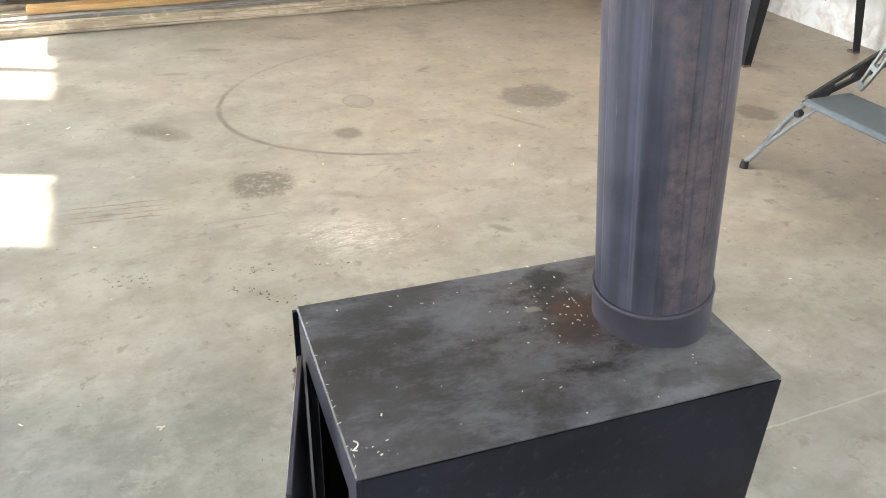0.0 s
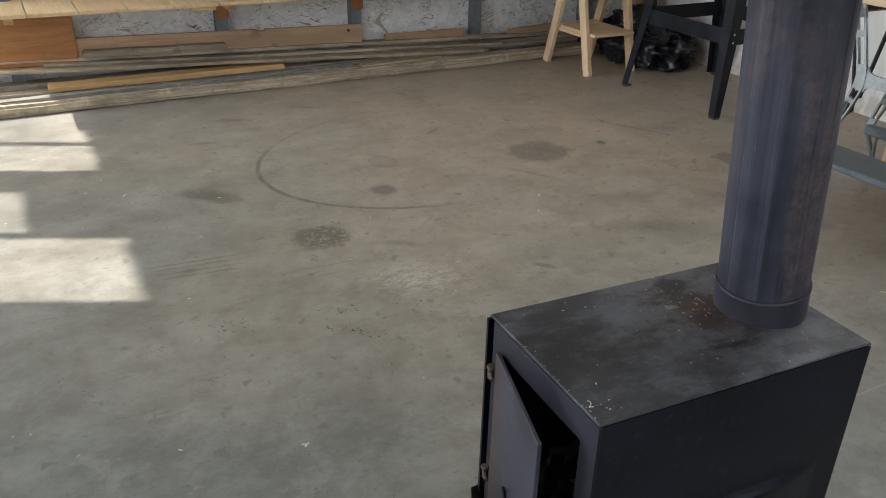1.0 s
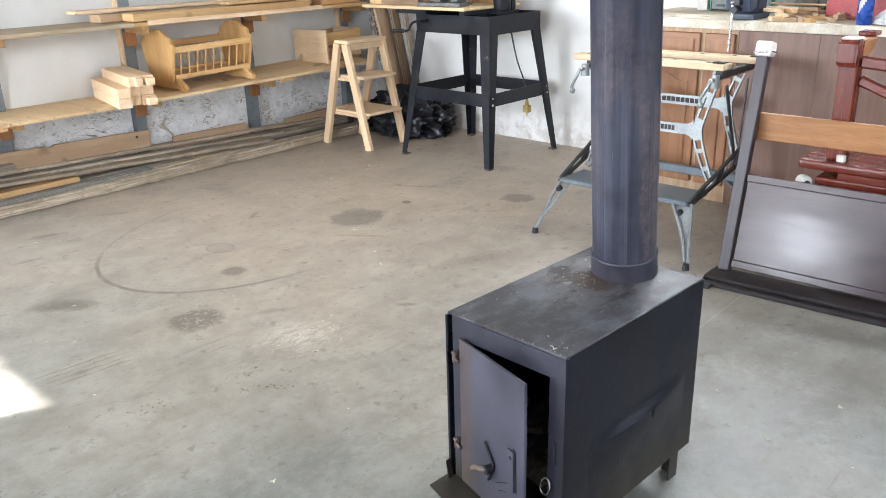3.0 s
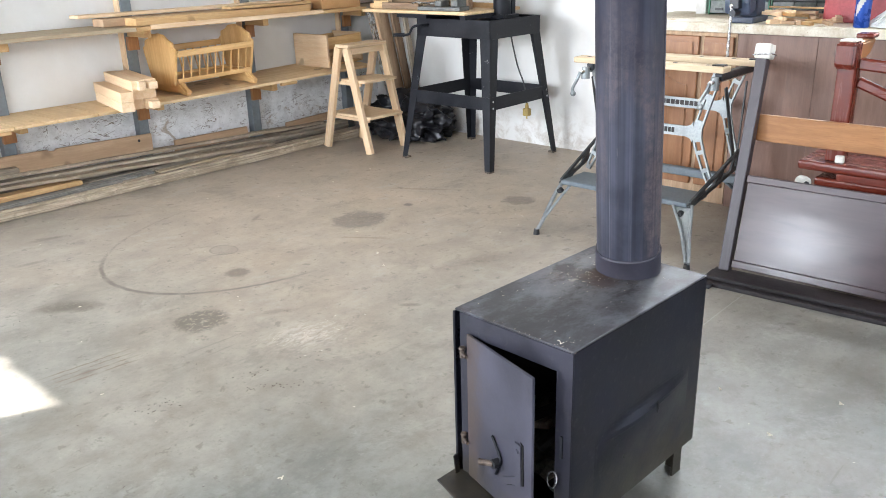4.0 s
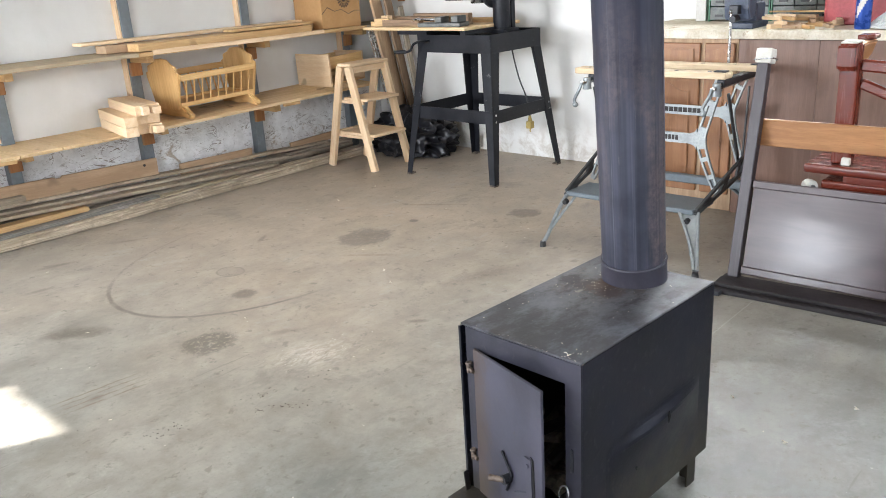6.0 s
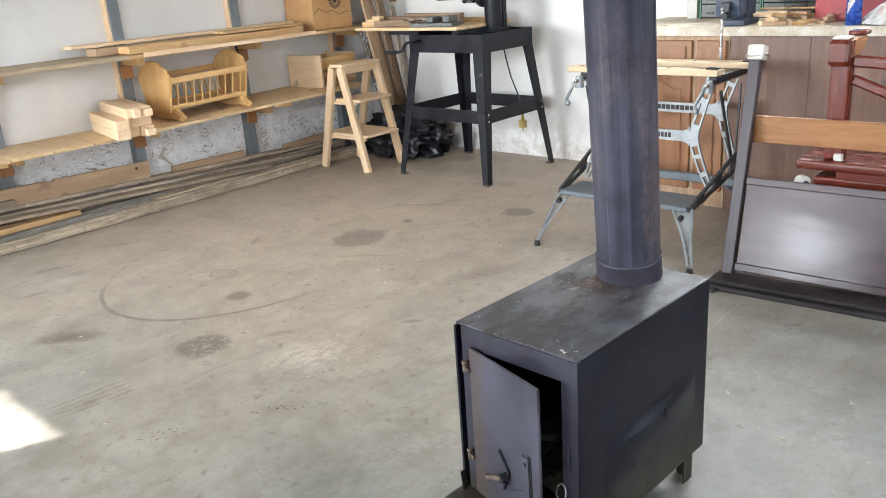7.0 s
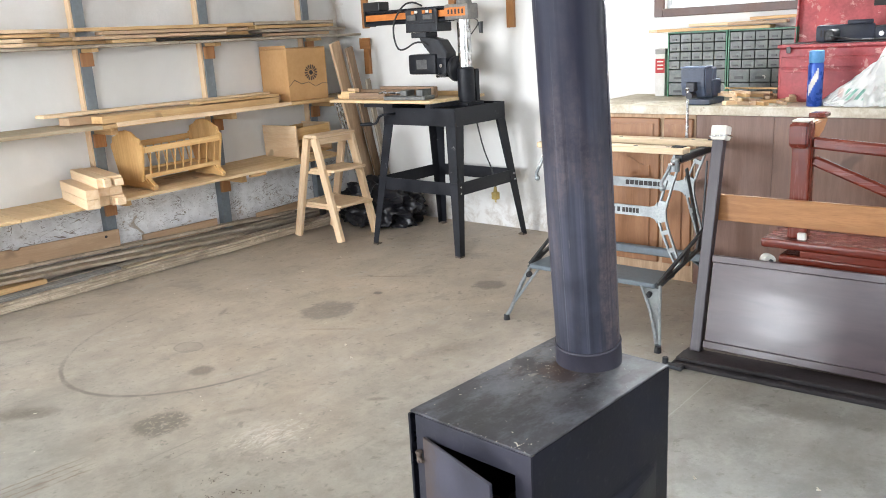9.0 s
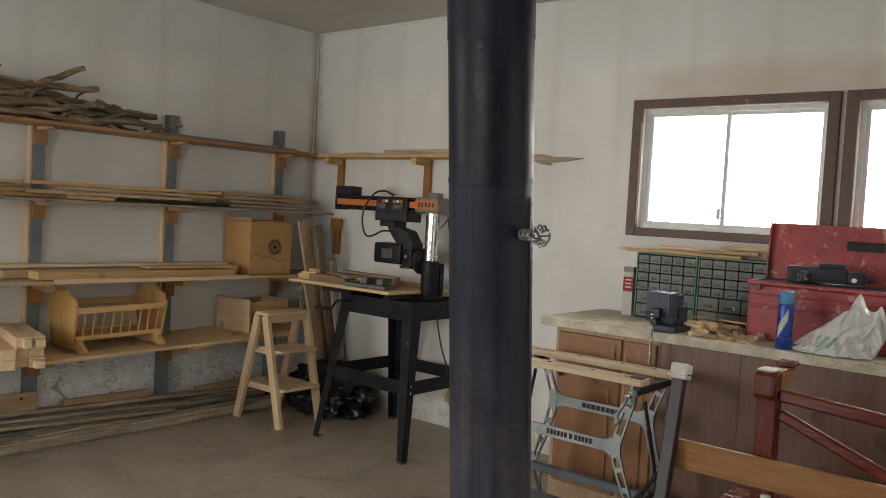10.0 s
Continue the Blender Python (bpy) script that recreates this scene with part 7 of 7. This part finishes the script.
bm = B(-0.145, -0.116, -0.02, 0.05, 0.0, 0.018, bevel=0.003)
rod(bm, (-0.13, 0.055, 0.008), (-0.13, 0.055, 0.04), 0.012, sides=10)
part("bed_bracket", bm, DARK_IRON, bed, "dark iron bed bracket")

# ---- red-stained chair frame on castors ----
chair = thing("red_chair", "glossy red-stained wooden armchair frame with castors", "chair", (-1.30, -3.96, 0))
part("front_post", B(-0.03, 0.035, -0.038, 0.032, 0.4905, 0.885, bevel=0.008, segments=2), w("red", "z"), chair)
bm = bmesh.new()
slab(bm, ((-0.052, -0.030), (-0.025, -0.034), (-0.008, -0.010), (0.03, 0.0), (0.03, 0.068), (-0.052, 0.068), (-0.062, 0.055), (-0.062, -0.012)), 0.070, Matrix.Translation((-0.0, 0.036, 0.880)) @ pose(0, 0, 0, 90, 0, 0), 0.007)
part("arm_scroll", bm, w("red", "z"), chair, "rounded scroll at the front of the arm")
bm = bmesh.new()
slab(bm, ((0.031, -0.012), (0.09, -0.008), (0.15, 0.012), (0.205, 0.055), (0.205, 0.064), (0.10, 0.062), (0.031, 0.060)), 0.064, Matrix.Translation((-0.0, 0.033, 0.880)) @ pose(0, 0, 0, 90, 0, 0), 0.006)
part("arm_rest", bm, w("orange", "x"), chair, "orange-brown armrest curving up to the back")
part("arm_block", B(0.150, 0.225, -0.034, 0.030, 0.945, 0.962, bevel=0.003), w("red", "x"), chair)
part("foam_pad", B(-0.050, 0.028, -0.030, 0.030, 0.949, 0.957, bevel=0.003), WHITE_FOAM, chair, "white foam strip on the arm end")
bm = beam(bmesh.new(), (0.0, -0.038, 0.868), (0.0, -0.80, 0.812), 0.045, 0.035, 0.008)
part("top_rail", bm, w("red", "y"), chair)
bm = beam(bmesh.new(), (0.01, -0.038, 0.80), (0.01, -0.75, 0.52), 0.040, 0.030, 0.008)
part("diagonal_brace", bm, w("red", "y"), chair)
part("rear_post", B(-0.03, 0.035, -0.85, -0.78, 0.0, 0.90, bevel=0.008, segments=2), w("red", "z"), chair)
part("seat", B(-0.07, 0.36, -0.85, 0.120, 0.452, 0.490, bevel=0.014, segments=3), w("red", "y"), chair, "dark red seat board with rounded edges")
part("under_seat", B(-0.05, 0.32, -0.85, 0.055, 0.388, 0.424, bevel=0.012, segments=3), w("red", "y"), chair)
part("spacer", B(-0.06, 0.28, -0.80, -0.03, 0.425, 0.451), w("red", "y"), chair)
part("white_block", B(-0.050, -0.031, -0.045, -0.012, 0.4905, 0.52, bevel=0.004), WHITE_FOAM, chair)
for y in (-0.03, -0.78):
    for x in (0.0, 0.28):
        part("leg", B(x - 0.025, x + 0.025, y - 0.025, y + 0.025, 0.0, 0.387, bevel=0.006), w("red", "z"), chair)
bm = lathe(bmesh.new(), ((0.012, -0.020), (0.025, -0.018), (0.027, 0.0), (0.025, 0.018), (0.012, 0.020)), 24, Matrix.Translation((-0.06, 0.092, 0.398)) @ pose(0, 0, 0, 90, 0, -38))
castor = part("castor", bm, WHITE_FOAM, chair, "white castor wheel", smooth=True)
part("castor_hub", rod(bmesh.new(), (-0.077, 0.070, 0.398), (-0.043, 0.114, 0.398), 0.009), DARK_IRON, castor, smooth=True)
part("front_board", B(-0.075, -0.052, -1.2, 0.33, 0.545, 0.652, bevel=0.003), w("orange", "y"), chair, "plain orange-brown board across the front")

# ---- crumbs, chips and shavings ----
CHIP = surface("pale_chip", (0.80, 0.77, 0.68), (0.62, 0.55, 0.43), 60, 0.8)
DIRT = surface("dark_crumb", (0.11, 0.085, 0.06), (0.05, 0.04, 0.03), 60, 0.9)
def crumbs(name, count, place, size, material, label, seed):
    rng = random.Random(seed)
    bm = bmesh.new()
    for _ in range(count):
        x, y, z = place(rng)
        s = rng.uniform(*size)
        m = Matrix.Translation((x, y, z)) @ pose(0, 0, 0, 0, 0, rng.uniform(0, 180))
        a, b, c = s * rng.uniform(0.8, 2.2), s * rng.uniform(0.3, 0.8), s * rng.uniform(0.15, 0.4)
        vs = [bm.verts.new(m @ Vector(p)) for p in ((-a, -b, 0), (a, -b * 0.6, 0), (a * 0.8, b, 0), (-a * 0.7, b * 0.9, 0), (-a * 0.8, -b * 0.7, c), (a * 0.7, -b * 0.4, c * 0.8), (a * 0.5, b * 0.7, c), (-a * 0.5, b * 0.6, c * 0.7))]
        for f in ((0, 1, 5, 4), (1, 2, 6, 5), (2, 3, 7, 6), (3, 0, 4, 7), (4, 5, 6, 7)):
            bm.faces.new([vs[i] for i in f])
    return solo(name, bm, material, label, "debris", kind="stuff")


crumbs("wood_chips", 110, lambda r: (r.uniform(-4.3, -0.8), r.uniform(-4.6, -0.5), 0.0005), (0.0015, 0.004), CHIP, "pale wood chips scattered over the floor", 1)
crumbs("floor_crumbs", 60, lambda r: (r.gauss(-3.3, 0.7), r.gauss(-2.7, 0.7), 0.0005), (0.001, 0.0022), DIRT, "dark crumbs of dirt on the floor", 2)
def trail(a, b, wide):
    def place(r):
        u = r.random()
        return a[0] + (b[0] - a[0]) * u + r.gauss(0, wide), a[1] + (b[1] - a[1]) * u + r.gauss(0, wide), 0.0005
    return place


for k, (a, b, count) in enumerate((((-3.40, -2.88), (-3.24, -2.98), 34), ((-3.33, -2.80), (-3.26, -2.84), 14), ((-3.69, -2.72), (-3.58, -2.77), 22), ((-3.16, -2.84), (-3.06, -2.86), 10))):
    crumbs("floor_crumbs", count, trail(a, b, 0.014), (0.0012, 0.003), DIRT, "trail of dark crumbs on the floor", 20 + k)
crumbs("floor_crumbs", 45, lambda r: (r.gauss(-3.02, 0.09), r.gauss(-2.72, 0.07), 0.0005), (0.001, 0.0026), CHIP, "pale crumbs and dust on the floor", 3)
SU, SV = Vector((0.9987, -0.0511, 0)), Vector((0.0511, 0.9987, 0))
def on_stove(a, b):
    p = Vector((-3.1375, -3.9755, HIGH)) + SU * a + SV * b
    return p.x, p.y, p.z + 0.0003
crumbs("stove_crumbs", 44, lambda r: on_stove(r.uniform(-0.26, 0.25), r.uniform(-0.15, 0.15)), (0.0006, 0.0017), CHIP, "pale chips on the stove top", 4)
crumbs("stove_crumbs", 46, lambda r: on_stove(min(r.gauss(0.07, 0.045), 0.10), r.gauss(0.055, 0.04)), (0.0006, 0.0015), CHIP, "flakes and dust by the flue collar", 6)
crumbs("stove_crumbs", 14, lambda r: on_stove(-0.272 + abs(r.gauss(0, 0.004)), r.uniform(-0.15, 0.14)), (0.0006, 0.0016), CHIP, "pale flakes along the front edge of the stove", 8)
crumbs("stove_crumbs", 6, lambda r: on_stove(r.gauss(-0.24, 0.012), r.gauss(-0.125, 0.012)), (0.0008, 0.0022), CHIP, "pale flakes by the stove's front corner", 9)
bm = tube(bmesh.new(), [Vector((-3.407, -4.076, HIGH + 0.003)) + Vector((0.004 * math.sin(k * 0.9), -0.0022 * k, 0.002 + 0.002 * math.cos(k * 0.9))) for k in range(8)], 0.0009, 6)
solo("wood_shaving", bm, CHIP, "curled pale wood shaving on the stove", "shaving", smooth=True)
rng = random.Random(31)
for x, y in ((-3.62, -3.35), (-1.75, -3.55), (-1.68, -3.47), (-2.3, -4.35), (-2.45, -4.05), (-1.2, -1.15), (-1.55, -1.2), (-2.6, -4.25), (-2.35, -2.45), (-2.25, -2.3), (-3.75, -1.62)):
    bm = tube(bmesh.new(), [Vector((0.010 * math.sin(k * 0.9) + 0.004 * k, 0.006 * math.cos(k * 0.7), 0.004 + 0.003 * math.cos(k * 0.9))) * 0.6 for k in range(8)], 0.0018, 6)
    solo("wood_shaving", bm, CHIP, "curled pale wood shaving on the floor", "shaving", pose(x, y, 0, 0, 0, rng.uniform(0, 360)), "shavings on the floor", smooth=True)

# hazy white daylight beyond the windows
haze = Nodes("white_haze")
haze.put(haze.bsdf.inputs["Emission Color"], (0.95, 0.98, 1.0))
haze.bsdf.inputs["Emission Strength"].default_value = 2.0
haze = haze.finish((0.8, 0.8, 0.8), 1.0)
bm = bmesh.new()
slab(bm, ((-30, -12), (30, -12), (30, 25), (-30, 25)), 0.02, Matrix.Translation((24, -4, 0)) @ pose(0, 0, 0, 90, 0, 90))
solo("backdrop", bm, haze, "bright white haze beyond the windows", "sky", kind="structure")
